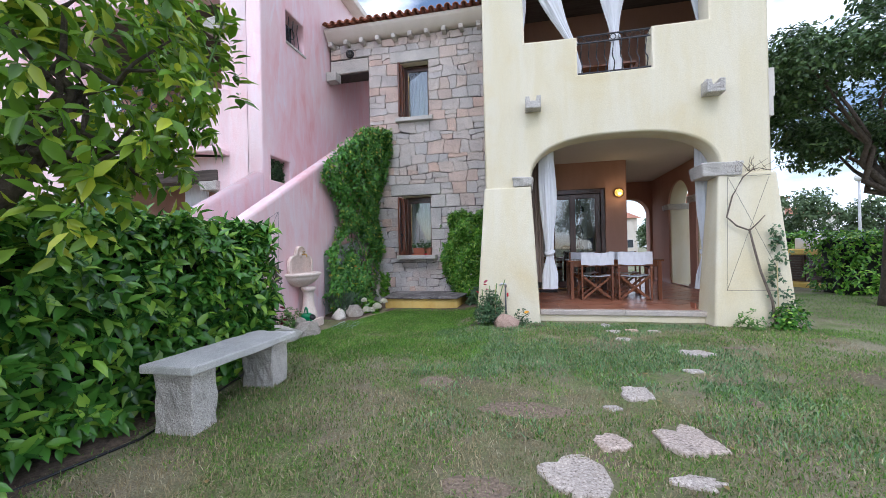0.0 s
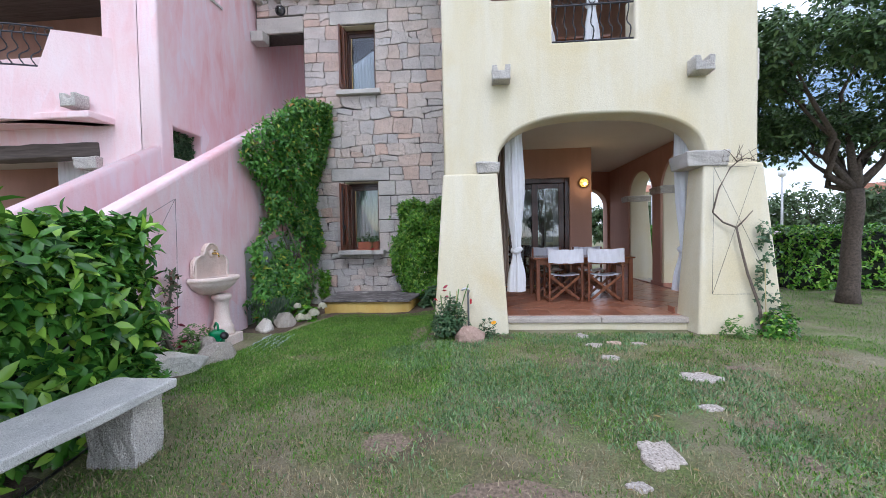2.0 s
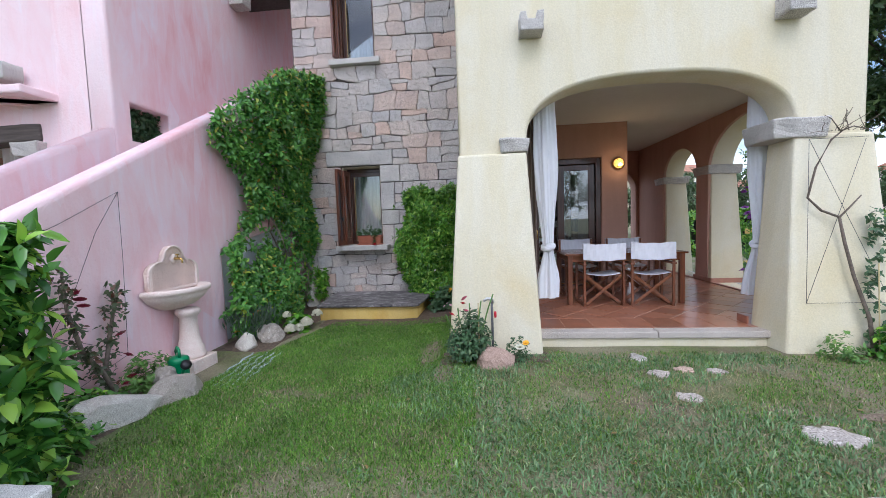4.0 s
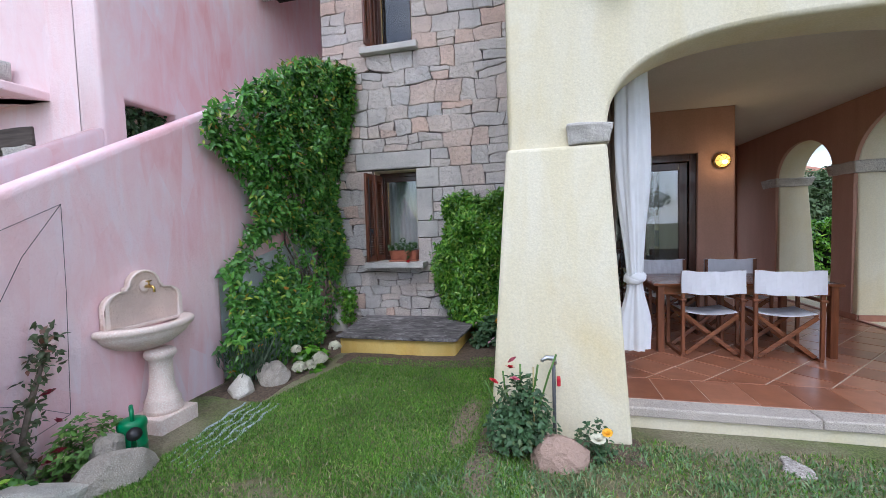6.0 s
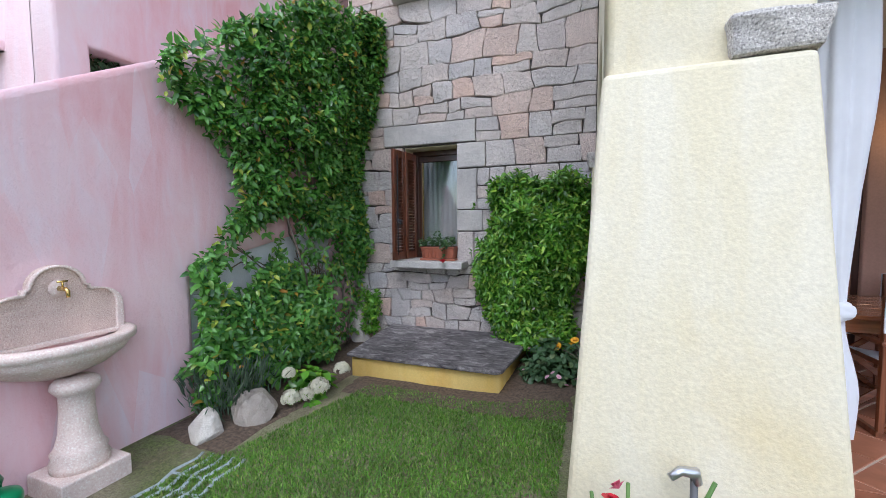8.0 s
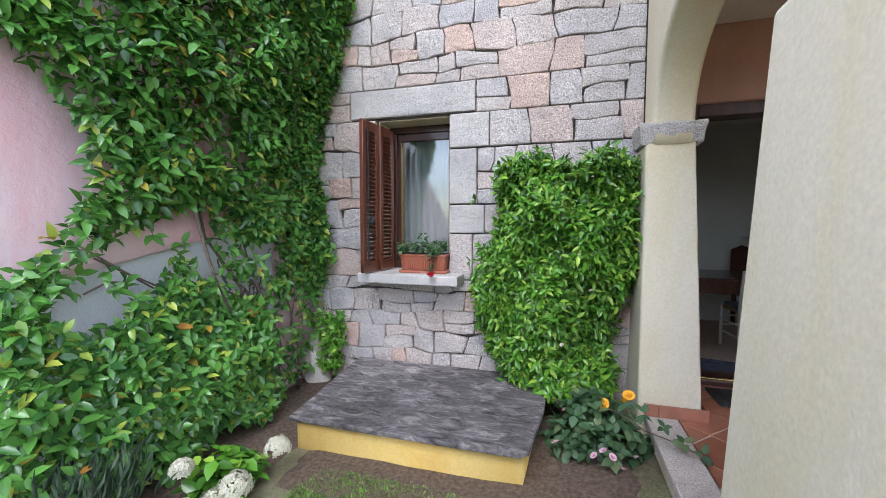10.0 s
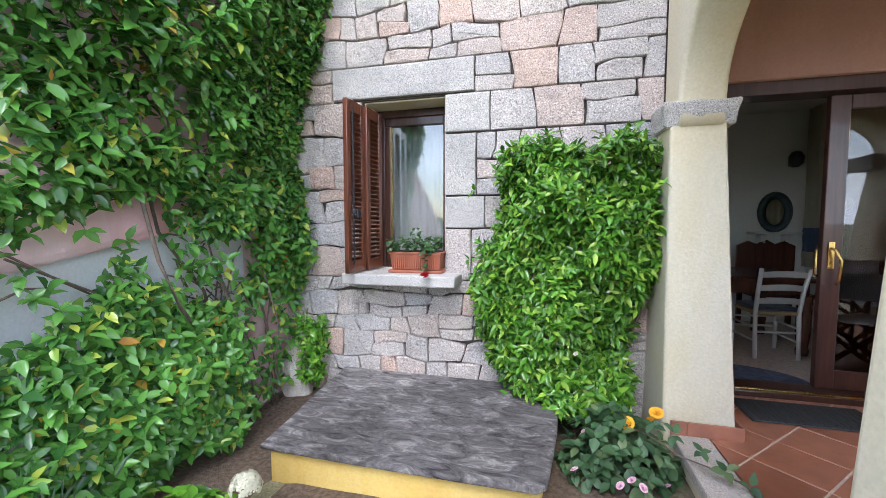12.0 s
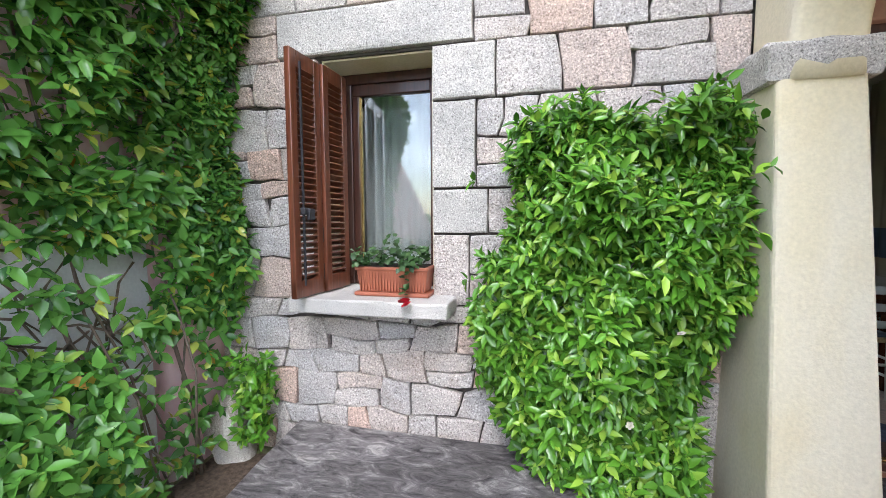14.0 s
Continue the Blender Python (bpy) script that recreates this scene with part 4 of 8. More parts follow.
def cloth_sheet(grid, offset):
    """A closed thin sheet of cloth from a grid of points."""
    bm = bmesh.new()
    front = [[bm.verts.new(p) for p in row] for row in grid]
    back = [[bm.verts.new(p + offset) for p in row] for row in grid]
    nr, nc = len(grid), len(grid[0])
    for j in range(nr - 1):
        for i in range(nc - 1):
            bm.faces.new((front[j][i], front[j][i + 1], front[j + 1][i + 1], front[j + 1][i]))
            bm.faces.new((back[j][i], back[j + 1][i], back[j + 1][i + 1], back[j][i + 1]))
    for i in range(nc - 1):
        bm.faces.new((front[0][i], back[0][i], back[0][i + 1], front[0][i + 1]))
        bm.faces.new((front[-1][i + 1], back[-1][i + 1], back[-1][i], front[-1][i]))
    for j in range(nr - 1):
        bm.faces.new((front[j + 1][0], back[j + 1][0], back[j][0], front[j][0]))
        bm.faces.new((front[j][-1], back[j][-1], back[j + 1][-1], front[j + 1][-1]))
    bmesh.ops.recalc_face_normals(bm, faces=bm.faces[:])
    return bm


def director_chair():
    """Folding chair, crossed legs front and back, arms, canvas seat and back sling. It faces +y."""
    ob = holder("folding_chair")
    tagged(ob, "wooden folding chair with white canvas seat and back, at the table", "chair", "chairs round the table")
    w, d = 0.27, 0.20
    for s in (-1, 1):
        part("foot_rail", boxed(s * w - 0.017, s * w + 0.017, -d - 0.02, d + 0.02, 0.0, 0.035, 0.004), TEAK, ob)
        part("arm", boxed(s * w - 0.03, s * w + 0.03, -d - 0.05, d + 0.06, 0.585, 0.61, 0.008), TEAK, ob)
        part("back_post", boxed(s * w - 0.016, s * w + 0.016, -d - 0.035, -d - 0.002, 0.036, 0.89, 0.004), TEAK, ob)
        part("front_post", boxed(s * w - 0.016, s * w + 0.016, d - 0.015, d + 0.015, 0.036, 0.584, 0.004), TEAK, ob)
        part("seat_rail", boxed(s * (w - 0.035) - 0.015, s * (w - 0.035) + 0.015, -d, d, 0.435, 0.465, 0.004), TEAK, ob)
    for y in (-d + 0.01, d - 0.03):
        for s in (-1, 1):
            ang = math.atan2(0.40, 2 * (w - 0.03)) * s
            m = Matrix.Translation((0, y + 0.018 * s, 0.235)) @ Matrix.Rotation(ang, 4, "Y")
            L = math.hypot(0.40, 2 * (w - 0.03)) / 2
            part("cross_brace", boxed(-L, L, -0.009, 0.009, -0.02, 0.02, 0.003, m), TEAK_X, ob)
    seat_grid = [[Vector((-w + 0.03 + (2 * w - 0.06) * i / 10, -d + 2 * d * j / 6, 0.468 - 0.03 * math.sin(math.pi * i / 10))) for i in range(11)] for j in range(7)]
    part("seat", cloth_sheet(seat_grid, Vector((0, 0, -0.006))), CANVAS, ob, "white canvas seat")
    back_grid = []
    for j in range(7):
        v = j / 6
        back_grid.append([Vector((-w - 0.02 + (2 * w + 0.04) * u, -d - 0.045 - 0.05 * math.sin(math.pi * u) * (1 - 0.4 * v) + 0.004 * math.sin(u * 30 + v * 4), 0.665 + 0.23 * v - 0.012 * math.sin(math.pi * u) + 0.004 * math.sin(u * 17))) for u in (i / 14 for i in range(15))])
    part("backrest", cloth_sheet(back_grid, Vector((0, 0.007, 0))), CANVAS, ob, "white canvas back sling")
    return ob


chair = director_chair()
chair.matrix_basis = pose(1.17, 8.08, FLOOR, 0, 0, 2)
copy_thing(chair, pose(1.84, 8.07, FLOOR, 0, 0, -3))
copy_thing(chair, pose(1.10, 8.98, FLOOR, 0, 0, 182))
copy_thing(chair, pose(1.88, 8.98, FLOOR, 0, 0, 177))

# ---- balcony railings, loggia curtains ----


def railing(name, x0, x1, y, z0, z1, bow=0.0, bars=9):
    ob = holder(name)
    tagged(ob, "wrought iron balcony railing with curled bars and rings", "railing", "balcony railings")
    def yy(u):
        return y - bow * math.sin(math.pi * u)
    for z in (z0 + 0.03, z1 - 0.11, z1):
        bm = bmesh.new()
        add_tube(bm, [(x0 + (x1 - x0) * k / 12, yy(k / 12), z) for k in range(13)], 0.013, 8)
        part("rail", bm, IRON, ob, "", True)
    for k in range(bars):
        u = (k + 0.5) / bars
        x = x0 + (x1 - x0) * u
        bm = bmesh.new()
        pts = []
        for j in range(13):
            v = j / 12
            pts.append((x, yy(u) - 0.07 * math.sin(2 * math.pi * min(1, v * 1.25)) * (1 if v < 0.8 else 0.3), z0 + 0.03 + (z1 - 0.14 - z0) * v))
        add_tube(bm, pts, 0.009, 6)
        part("bar", bm, IRON, ob, "", True)
        bm = bmesh.new()
        add_tube(bm, [(x + 0.042 * math.cos(a), yy(u), z1 - 0.055 + 0.042 * math.sin(a)) for a in (2 * math.pi * q / 12 for q in range(13))], 0.006, 6)
        part("ring", bm, IRON, ob, "", True)
    return ob


railing("balcony_railing", 0.765, 1.84, 6.68, 3.90, 4.52)
railing("balcony_railing", -8.2, -6.42, 6.46, 3.86, 4.46, 0.25, 14)
tied_curtain(0.12, 7.10, 3.9, 6.4, 4.62, 0.16, 0.62, WHITE_CLOTH, "long white cloth curtain tied in a knot in the loggia", 0.10, 0.05)
tied_curtain(1.36, 7.12, 3.9, 6.4, 4.66, 0.20, 0.06, WHITE_CLOTH, "long white cloth curtain tied in a knot in the loggia", 0.10, 0.0)
tied_curtain(-0.2, 7.15, 4.0, 6.4, 4.3, 0.14, 0.0, WHITE_CLOTH, "long white cloth curtain in the loggia", 0.12, 0.0)
tied_curtain(2.75, 7.15, 4.0, 6.4, 4.3, 0.18, 0.05, WHITE_CLOTH, "long white cloth curtain in the loggia", 0.12, 0.0)
lt = holder("loggia_table", Matrix.Translation((1.35, 8.3, 3.85)))
tagged(lt, "wooden table in the loggia", "table")
part("top", boxed(-0.6, 0.6, -0.4, 0.4, 0.70, 0.74, 0.006), TEAK_X, lt)
for x in (-0.55, 0.5):
    for y in (-0.35, 0.3):
        part("leg", boxed(x, x + 0.05, y, y + 0.05, 0, 0.7, 0.004), TEAK, lt)

# ---- pink house details ----
bm = boxed(-9.4, -6.03, 6.69, 7.0, 2.64, 2.86, 0.03)
bmesh.ops.subdivide_edges(bm, edges=[e for e in bm.edges if e.calc_length() > 0.3], cuts=14, use_grid_fill=True)
rough_up(bm, 0.02, 4)
tagged(part("lintel_beam", bm, OLD_BEAM), "weathered wooden beam over the porch opening", "beam")
tagged(hung_cloth("porch_curtain", -7.35, -6.75, 7.25, 0.2, 3.1, WHITE_CLOTH, 7, 0.04), "white curtain in the pink house porch", "curtain")
tagged(hung_cloth("porch_curtain", -6.4, -6.15, 7.2, 0.2, 3.1, WHITE_CLOTH, 3, 0.04), "white curtain in the pink house porch", "curtain")
gr = holder("window_grille")
tagged(gr, "iron scroll grille in a small pink wall window", "grille")
part("backing", boxed(-5.36, -5.34, 7.57, 8.23, 5.71, 6.37), plain("dark_glass", (0.03, 0.035, 0.045), 0.15), gr)
for k in range(4):
    y = 7.65 + k * 0.165
    bm = bmesh.new()
    add_tube(bm, [(-5.12, y, 5.7), (-5.12, y + 0.03, 5.9), (-5.12, y - 0.03, 6.15), (-5.12, y, 6.38)], 0.008, 6)
    part("bar", bm, IRON, gr, "", True)
bm = bmesh.new()
add_tube(bm, [(-5.115, 7.9 + 0.11 * math.cos(a), 6.04 + 0.11 * math.sin(a)) for a in (2 * math.pi * q / 16 for q in range(17))], 0.008, 6)
part("scroll", bm, IRON, gr, "", True)
sill_p = tagged(part("window_sill", boxed(-5.30, -4.99, 7.53, 8.29, 5.655, 5.70, 0.008), GRANITE_FINE), "grey stone sill of a small pink wall window", "window sill", "window sills")

# ---- eaves of the stone house ----
ev = holder("eaves")
tagged(ev, "cream cornice with stone brackets under a tiled eave", "eaves", kind="structure")
me = prism([(9.45, 6.50), (9.28, 6.54), (9.24, 6.62), (9.14, 6.70), (9.12, 6.80), (9.5, 6.84)], [], 4.22, 0.01)
me.transform(Matrix.Translation((-2.88, 0, 0)) @ YZ)
link_mesh("cornice", me, CREAM, ev)
for k in range(10):
    x = -4.88 + k * 0.42
    bm = boxed(x - 0.055, x + 0.055, 9.20, 9.44, 6.40, 6.515, 0.02)
    rough_up(bm, 0.006, 20)
    part("bracket", bm, GRANITE, ev)
ROOF_TILE = plain("clay_roof_tile", (0.40, 0.17, 0.10), 0.8, 0, 0.35, 7, 0.4)
rt = holder("roof_tiles")
tagged(rt, "curved terracotta roof tiles along the eave", "roof", kind="structure")
tile_me = None
for k in range(22):
    x = -4.92 + k * 0.195
    if tile_me is None:
        bm = bmesh.new()
        for sgn, zoff, r in ((1, 0.0, 0.075),):
            loops = []
            for y in (9.04, 9.5, 10.2):
                tl = []
                for q in range(9):
                    a = math.pi * q / 8
                    tl.append((r * math.cos(a), y, 6.86 + (y - 9.04) * 0.30 + r * math.sin(a)))
                loops.append(tl)
            outer_v = [[bm.verts.new(p) for p in tl] for tl in loops]
            inner_v = [[bm.verts.new((p[0] * 0.8, p[1], p[2] - 0.014)) for p in tl] for tl in loops]
            for a, b in zip(outer_v, outer_v[1:]):
                for q in range(8):
                    bm.faces.new((a[q], a[q + 1], b[q + 1], b[q]))
            for q in range(8):
                bm.faces.new((outer_v[0][q + 1], outer_v[0][q], inner_v[0][q], inner_v[0][q + 1]))
                bm.faces.new((inner_v[0][q + 1], inner_v[0][q], inner_v[1][q], inner_v[1][q + 1]))
        tile_me = bpy.data.meshes.new("roof_tile")
        bm.to_mesh(tile_me)
        bm.free()
        tile_me.materials.append(ROOF_TILE)
        tile_me.shade_smooth()
        bm = bmesh.new()
        loops = []
        for y in (9.02, 10.2):
            loops.append([bm.verts.new((0.085 * math.cos(math.pi * (1 + q / 8)), y, 6.875 + (y - 9.02) * 0.30 + 0.05 * math.sin(math.pi * (1 + q / 8)))) for q in range(9)])
        for q in range(8):
            bm.faces.new((loops[0][q], loops[0][q + 1], loops[1][q + 1], loops[1][q]))
        bmesh.ops.solidify(bm, geom=bm.faces[:], thickness=0.015)
        bmesh.ops.recalc_face_normals(bm, faces=bm.faces[:])
        pan_me = bpy.data.meshes.new("pan_tile")
        bm.to_mesh(pan_me)
        bm.free()
        pan_me.materials.append(ROOF_TILE)
    o = link_mesh("roof_tile", tile_me, None, rt)
    o.matrix_basis = pose(x, random.uniform(-0.015, 0.015), random.uniform(-0.006, 0.006))
    o = link_mesh("pan_tile", pan_me, None, rt)
    o.matrix_basis = pose(x + 0.0975, 0, 0)

# lintels over the stair passage
for nm, c in (("lintel_stone", (-4.97, -3.93, 9.40, 9.46, 5.76, 6.10)),):
    bm = boxed(*c, 0.015)
    bmesh.ops.subdivide_edges(bm, edges=[e for e in bm.edges if e.calc_length() > 0.1], cuts=4, use_grid_fill=True)
    rough_up(bm, 0.012, 9)
    tagged(part(nm, bm, GRANITE), "long granite lintel over the stair passage", "lintel")
bm = boxed(-5.0, -4.72, 9.2, 9.46, 5.52, 5.74, 0.02)
rough_up(bm, 0.02, 9)
tagged(part("bracket_stone", bm, GRANITE), "granite bracket under the passage lintel", "bracket")

# ---- garden bench ----
bench = holder("garden_bench", Matrix.Translation((-2.56, 2.91, 0.022)))
tagged(bench, "pale granite garden bench on two rough blocks on the lawn", "bench")
BENCH_STONE = granite("bench_slab", (0.60, 0.585, 0.56), (0.70, 0.69, 0.67), (0.44, 0.42, 0.40), 1.6, 0.75, 0.12)
ROUGH_BLOCK = granite("split_granite", (0.54, 0.50, 0.46), (0.70, 0.67, 0.63), (0.28, 0.25, 0.23), 1.0, 0.9, 0.7)
bm = bmesh.new()
add_box(bm, -0.225, 0.225, -0.57, 0.67, 0.30, 0.362, 0.012)
bmesh.ops.subdivide_edges(bm, edges=[e for e in bm.edges if e.calc_length() > 0.2], cuts=10, use_grid_fill=True)
rough_up(bm, 0.006, 9)
part("slab", bm, BENCH_STONE, bench)
for y in (-0.37, 0.52):
    bm = bmesh.new()
    add_box(bm, -0.18, 0.15, y - 0.12, y + 0.11, -0.3, 0.301, 0.015)
    bmesh.ops.subdivide_edges(bm, edges=[e for e in bm.edges if e.calc_length() > 0.1], cuts=7, use_grid_fill=True)
    rough_up(bm, 0.022, 13)
    part("block", bm, ROUGH_BLOCK, bench)

# ---- wall fountain ----
MARBLE = granite("reconstituted_stone", (0.79, 0.65, 0.59), (0.82, 0.71, 0.66), (1.1, 0.86, 0.76), 0.7, 0.75, 0.25)
MARBLE_ROUGH = granite("hammered_stone", (0.72, 0.56, 0.49), (0.80, 0.67, 0.61), (0.80, 0.56, 0.46), 1.2, 0.85, 0.9)
ft = holder("wall_fountain", Matrix.Translation((-3.895, 6.09, 0.0)) @ Matrix.Diagonal((0.88, 0.86, 1.0, 1)))
tagged(ft, "pale stone wall fountain with half-round basin and brass tap", "fountain")
part("plinth", boxed(0.005, 0.40, -0.21, 0.21, -0.08, 0.06, 0.01), MARBLE, ft)
bm = bmesh.new()
add_lathe(bm, [(0.0, 0.06), (0.165, 0.06), (0.17, 0.10), (0.15, 0.13), (0.16, 0.16), (0.135, 0.19), (0.11, 0.28), (0.10, 0.40), (0.098, 0.50), (0.115, 0.52), (0.14, 0.55), (0.135, 0.58), (0.11, 0.60), (0.0, 0.60)], 32, centre=(0.20, 0))
part("pedestal", bm, MARBLE, ft, "", True)
bm = bmesh.new()
prof = [(0.0, 0.60), (0.12, 0.60), (0.24, 0.645), (0.33, 0.71), (0.365, 0.755), (0.36, 0.765), (0.40, 0.785), (0.405, 0.82), (0.39, 0.835), (0.33, 0.835), (0.30, 0.80), (0.18, 0.73), (0.0, 0.71)]
add_lathe(bm, prof, 36, -math.pi / 2, math.pi / 2)
for v in bm.verts:
    v.co = Vector((0.01 + v.co.x * 0.98, v.co.y * 1.18, v.co.z))
part("basin", bm, MARBLE, ft, "half-round fluted basin", True)


def back_shape(s, base):
    pts = [(-0.40 * s, base), (0.40 * s, base), (0.40 * s, 1.0)]
    for k in range(8):
        a = math.pi * 1.5 - math.pi / 2 * k / 7
        pts.append((0.40 * s - 0.17 * s * (1 - math.cos(math.pi / 2 * k / 7)) * 1.0, 1.0 + 0.12 * math.sin(math.pi / 2 * k / 7)))
    pts.append((0.19 * s, 1.12)), pts.append((0.19 * s, 1.15))
    for k in range(13):
        a = math.pi * k / 12
        pts.append((0.165 * s * math.cos(a), 1.15 + 0.135 * math.sin(a)))
    pts.append((-0.19 * s, 1.15)), pts.append((-0.19 * s, 1.12))
    for k in range(7, -1, -1):
        pts.append((-(0.40 * s - 0.17 * s * (1 - math.cos(math.pi / 2 * k / 7))), 1.0 + 0.12 * math.sin(math.pi / 2 * k / 7)))
    pts.append((-0.40 * s, 1.0))
    return pts


me = prism(back_shape(1.0, 0.80), [], 0.05, 0.008)
me.transform(Matrix.Translation((0.03, 0, 0)) @ YZ)
link_mesh("back_panel", me, MARBLE_ROUGH, ft, "hammered stone back panel")
inner_s = [(a * 0.88, 0.83 + (b - 0.80) * 0.90) for a, b in back_shape(1.0, 0.80)]
me = prism(back_shape(1.01, 0.80), [inner_s], 0.03, 0.008)
me.transform(Matrix.Translation((0.067, 0, 0)) @ YZ)
link_mesh("moulding", me, MARBLE, ft)
bm = bmesh.new()
add_lathe(bm, [(0.0, 0), (0.05, 0), (0.055, 0.012), (0.035, 0.025), (0.0, 0.025)], 20)
me_m = Matrix.Translation((0.055, 0, 1.14)) @ Matrix.Rotation(radians(90), 4, "Y")
bmesh.ops.transform(bm, matrix=me_m, verts=bm.verts)
part("rosette", bm, MARBLE, ft, "", True)
bm = bmesh.new()
add_tube(bm, [(0.07, 0, 1.14), (0.15, 0, 1.14), (0.175, 0, 1.13), (0.18, 0, 1.09)], [0.016, 0.014, 0.013, 0.011], 10)
add_tube(bm, [(0.12, 0, 1.15), (0.12, 0, 1.18)], 0.007, 8)
add_tube(bm, [(0.12, -0.03, 1.185), (0.12, 0.03, 1.185)], 0.006, 8)
part("tap", bm, BRASS, ft, "small brass tap", True)

# ---- slate topped step ----
st = holder("garden_step")
tagged(st, "low ochre plinth with grey slate top below the window", "step")
plan = [(-3.13, 8.16), (-1.565, 8.185), (-1.50, 9.40), (-3.2, 9.40)]
me = prism(plan, [], 0.42, 0.015)
me.transform(Matrix.Translation((0, 0, -0.07)))
link_mesh("base", me, OCHRE, st, "ochre yellow rendered base")
me = prism([(x + (0.014 if x > -2.3 else -0.014), y - 0.014) for x, y in plan], [], 0.10, 0.012)
me.transform(Matrix.Translation((0, 0, -0.128)))
link_mesh("mortar_foot", me, KERB, st, "pale mortar foot of the base")


def slate_mat():
    m, t, b = material("layered_slate")
    p = coords(t, (0.85, 2.1, 1.0), (0, 0, 0.2))
    f = noise_fac(t, p, 6.5, 10, 0.76, 1.1)
    col = ramp(t, f, [(0.34, (0.045, 0.04, 0.042)), (0.45, (0.17, 0.155, 0.16)), (0.54, (0.28, 0.26, 0.262)), (0.63, (0.55, 0.52, 0.51))])
    dirt = ramp(t, noise_fac(t, coords(t), 1.7, 5), [(0.35, (0.55, 0.54, 0.53)), (0.65, (1.2, 1.2, 1.2))])
    t.links.new(mixc(t, 1.0, col, dirt, "MULTIPLY"), b.inputs["Base Color"])
    b.inputs["Roughness"].default_value = 0.75
    bump(t, b, f, 1.0, 0.04)
    return m


top_plan = [(-3.17, 8.12), (-2.6, 8.115), (-1.9, 8.12), (-1.58, 8.125), (-1.53, 8.17), (-1.47, 8.7), (-1.44, 9.39), (-3.30, 9.39), (-3.26, 8.9), (-3.20, 8.45)]
bm = bmesh.new()
me = prism(top_plan, [], 0.035, 0.008)
bm.from_mesh(me)
bmesh.ops.translate(bm, verts=bm.verts, vec=(0, 0, 0.16))
part("slab", bm, slate_mat(), st, "grey layered slate slab")

# ---- watering can ----
GREEN_PLASTIC = plain("green_plastic", (0.0, 0.20, 0.075), 0.35, 0, 0.1, 10)
BLACK_PLASTIC = plain("black_plastic", (0.012, 0.012, 0.014), 0.35, 0, 0.1, 10)
wc = holder("watering_can", pose(-3.49, 5.64, ground_z(-3.49, 5.64) + 0.01, 0, 0, -35))
tagged(wc, "green plastic watering can with black rose beside the fountain", "watering can")
bm = bmesh.new()
add_lathe(bm, [(0.0, 0.0), (0.085, 0.0), (0.09, 0.02), (0.088, 0.07), (0.092, 0.075), (0.088, 0.08), (0.088, 0.2), (0.093, 0.21), (0.093, 0.24), (0.085, 0.26), (0.05, 0.275), (0.0, 0.28)], 28)
part("body", bm, GREEN_PLASTIC, wc, "", True)
bm = bmesh.new()
add_tube(bm, [(-0.07, 0, 0.24), (-0.06, 0, 0.31), (-0.01, 0, 0.36), (0.04, 0, 0.34), (0.05, 0, 0.265)], 0.014, 10)
part("handle", bm, GREEN_PLASTIC, wc, "", True)
bm = bmesh.new()
add_tube(bm, [(0.08, 0, 0.07), (0.14, 0, 0.16), (0.20, 0, 0.23)], [0.02, 0.016, 0.014], 10)
sp = part("spout", bm, GREEN_PLASTIC, wc, "", True)
bm = bmesh.new()
add_lathe(bm, [(0.0, 0.0), (0.018, 0.0), (0.045, 0.035), (0.047, 0.05), (0.0, 0.06)], 20)
bmesh.ops.transform(bm, matrix=Matrix.Translation((0.19, 0, 0.215)) @ Matrix.Rotation(radians(60), 4, "Y"), verts=bm.verts)
part("rose_head", bm, BLACK_PLASTIC, sp, "black sprinkler rose", True)

# ---- rocks, stepping stones ----


def rock(name, x, y, sx, sy, sz, mat, label, turn=0, sink=0.3, group="border rocks", seed=0.0):
    chips = random.Random(int(seed * 10))
    planes = [(Vector((chips.gauss(0, 1), chips.gauss(0, 1), chips.gauss(0, 1))).normalized(), chips.uniform(0.62, 0.85)) for _ in range(11)]
    bm = bmesh.new()
    bmesh.ops.create_icosphere(bm, subdivisions=3, radius=1.0)
    for v in bm.verts:
        n = v.co.normalized()
        s = 1 + 0.32 * noise.noise(n * 1.3 + Vector((seed, seed * 2, 0))) + 0.14 * noise.noise(n * 3.7 + Vector((0, seed, 3))) + 0.05 * noise.noise(n * 9)
        p = n * s
        for q, far in planes:
            over = p.dot(q) - far
            if over > 0:
                p -= q * over * 0.88
        v.co = Vector((p.x * sx * 1.2, p.y * sy * 1.2, p.z * sz * 1.2))
    ob = part(name, bm, mat)
    ob.matrix_basis = pose(x, y, ground_z(x, y) + sz * (1 - 2 * sink) * 0.6, 0, 0, turn)
    return tagged(ob, label, "rock", group)


rock("border_rock", -3.42, 4.88, 0.15, 0.33, 0.16, ROCK_PALE, "long white quartz border rock in a flower bed", -20, 0.25, seed=1.0)
rock("border_rock", -3.30, 5.33, 0.12, 0.26, 0.14, ROCK, "brownish grey border rock beside the lawn", -28, 0.2, seed=2.3)
rock("border_rock", -3.46, 5.45, 0.09, 0.10, 0.19, ROCK, "upright grey border rock beside a watering can", 10, 0.15, seed=3.1)
rock("border_rock", -3.52, 4.35, 0.16, 0.25, 0.13, ROCK, "grey border rock under the hedge", 10, 0.25, seed=4.4)
rock("border_rock", -3.50, 6.76, 0.12, 0.13, 0.12, ROCK_PALE, "pale cubic granite rock at the foot of the vine", 20, 0.2, seed=5.2)
rock("border_rock", -3.37, 7.12, 0.15, 0.17, 0.16, ROCK, "brownish speckled rock at the foot of the vine", 0, 0.2, seed=6.7)
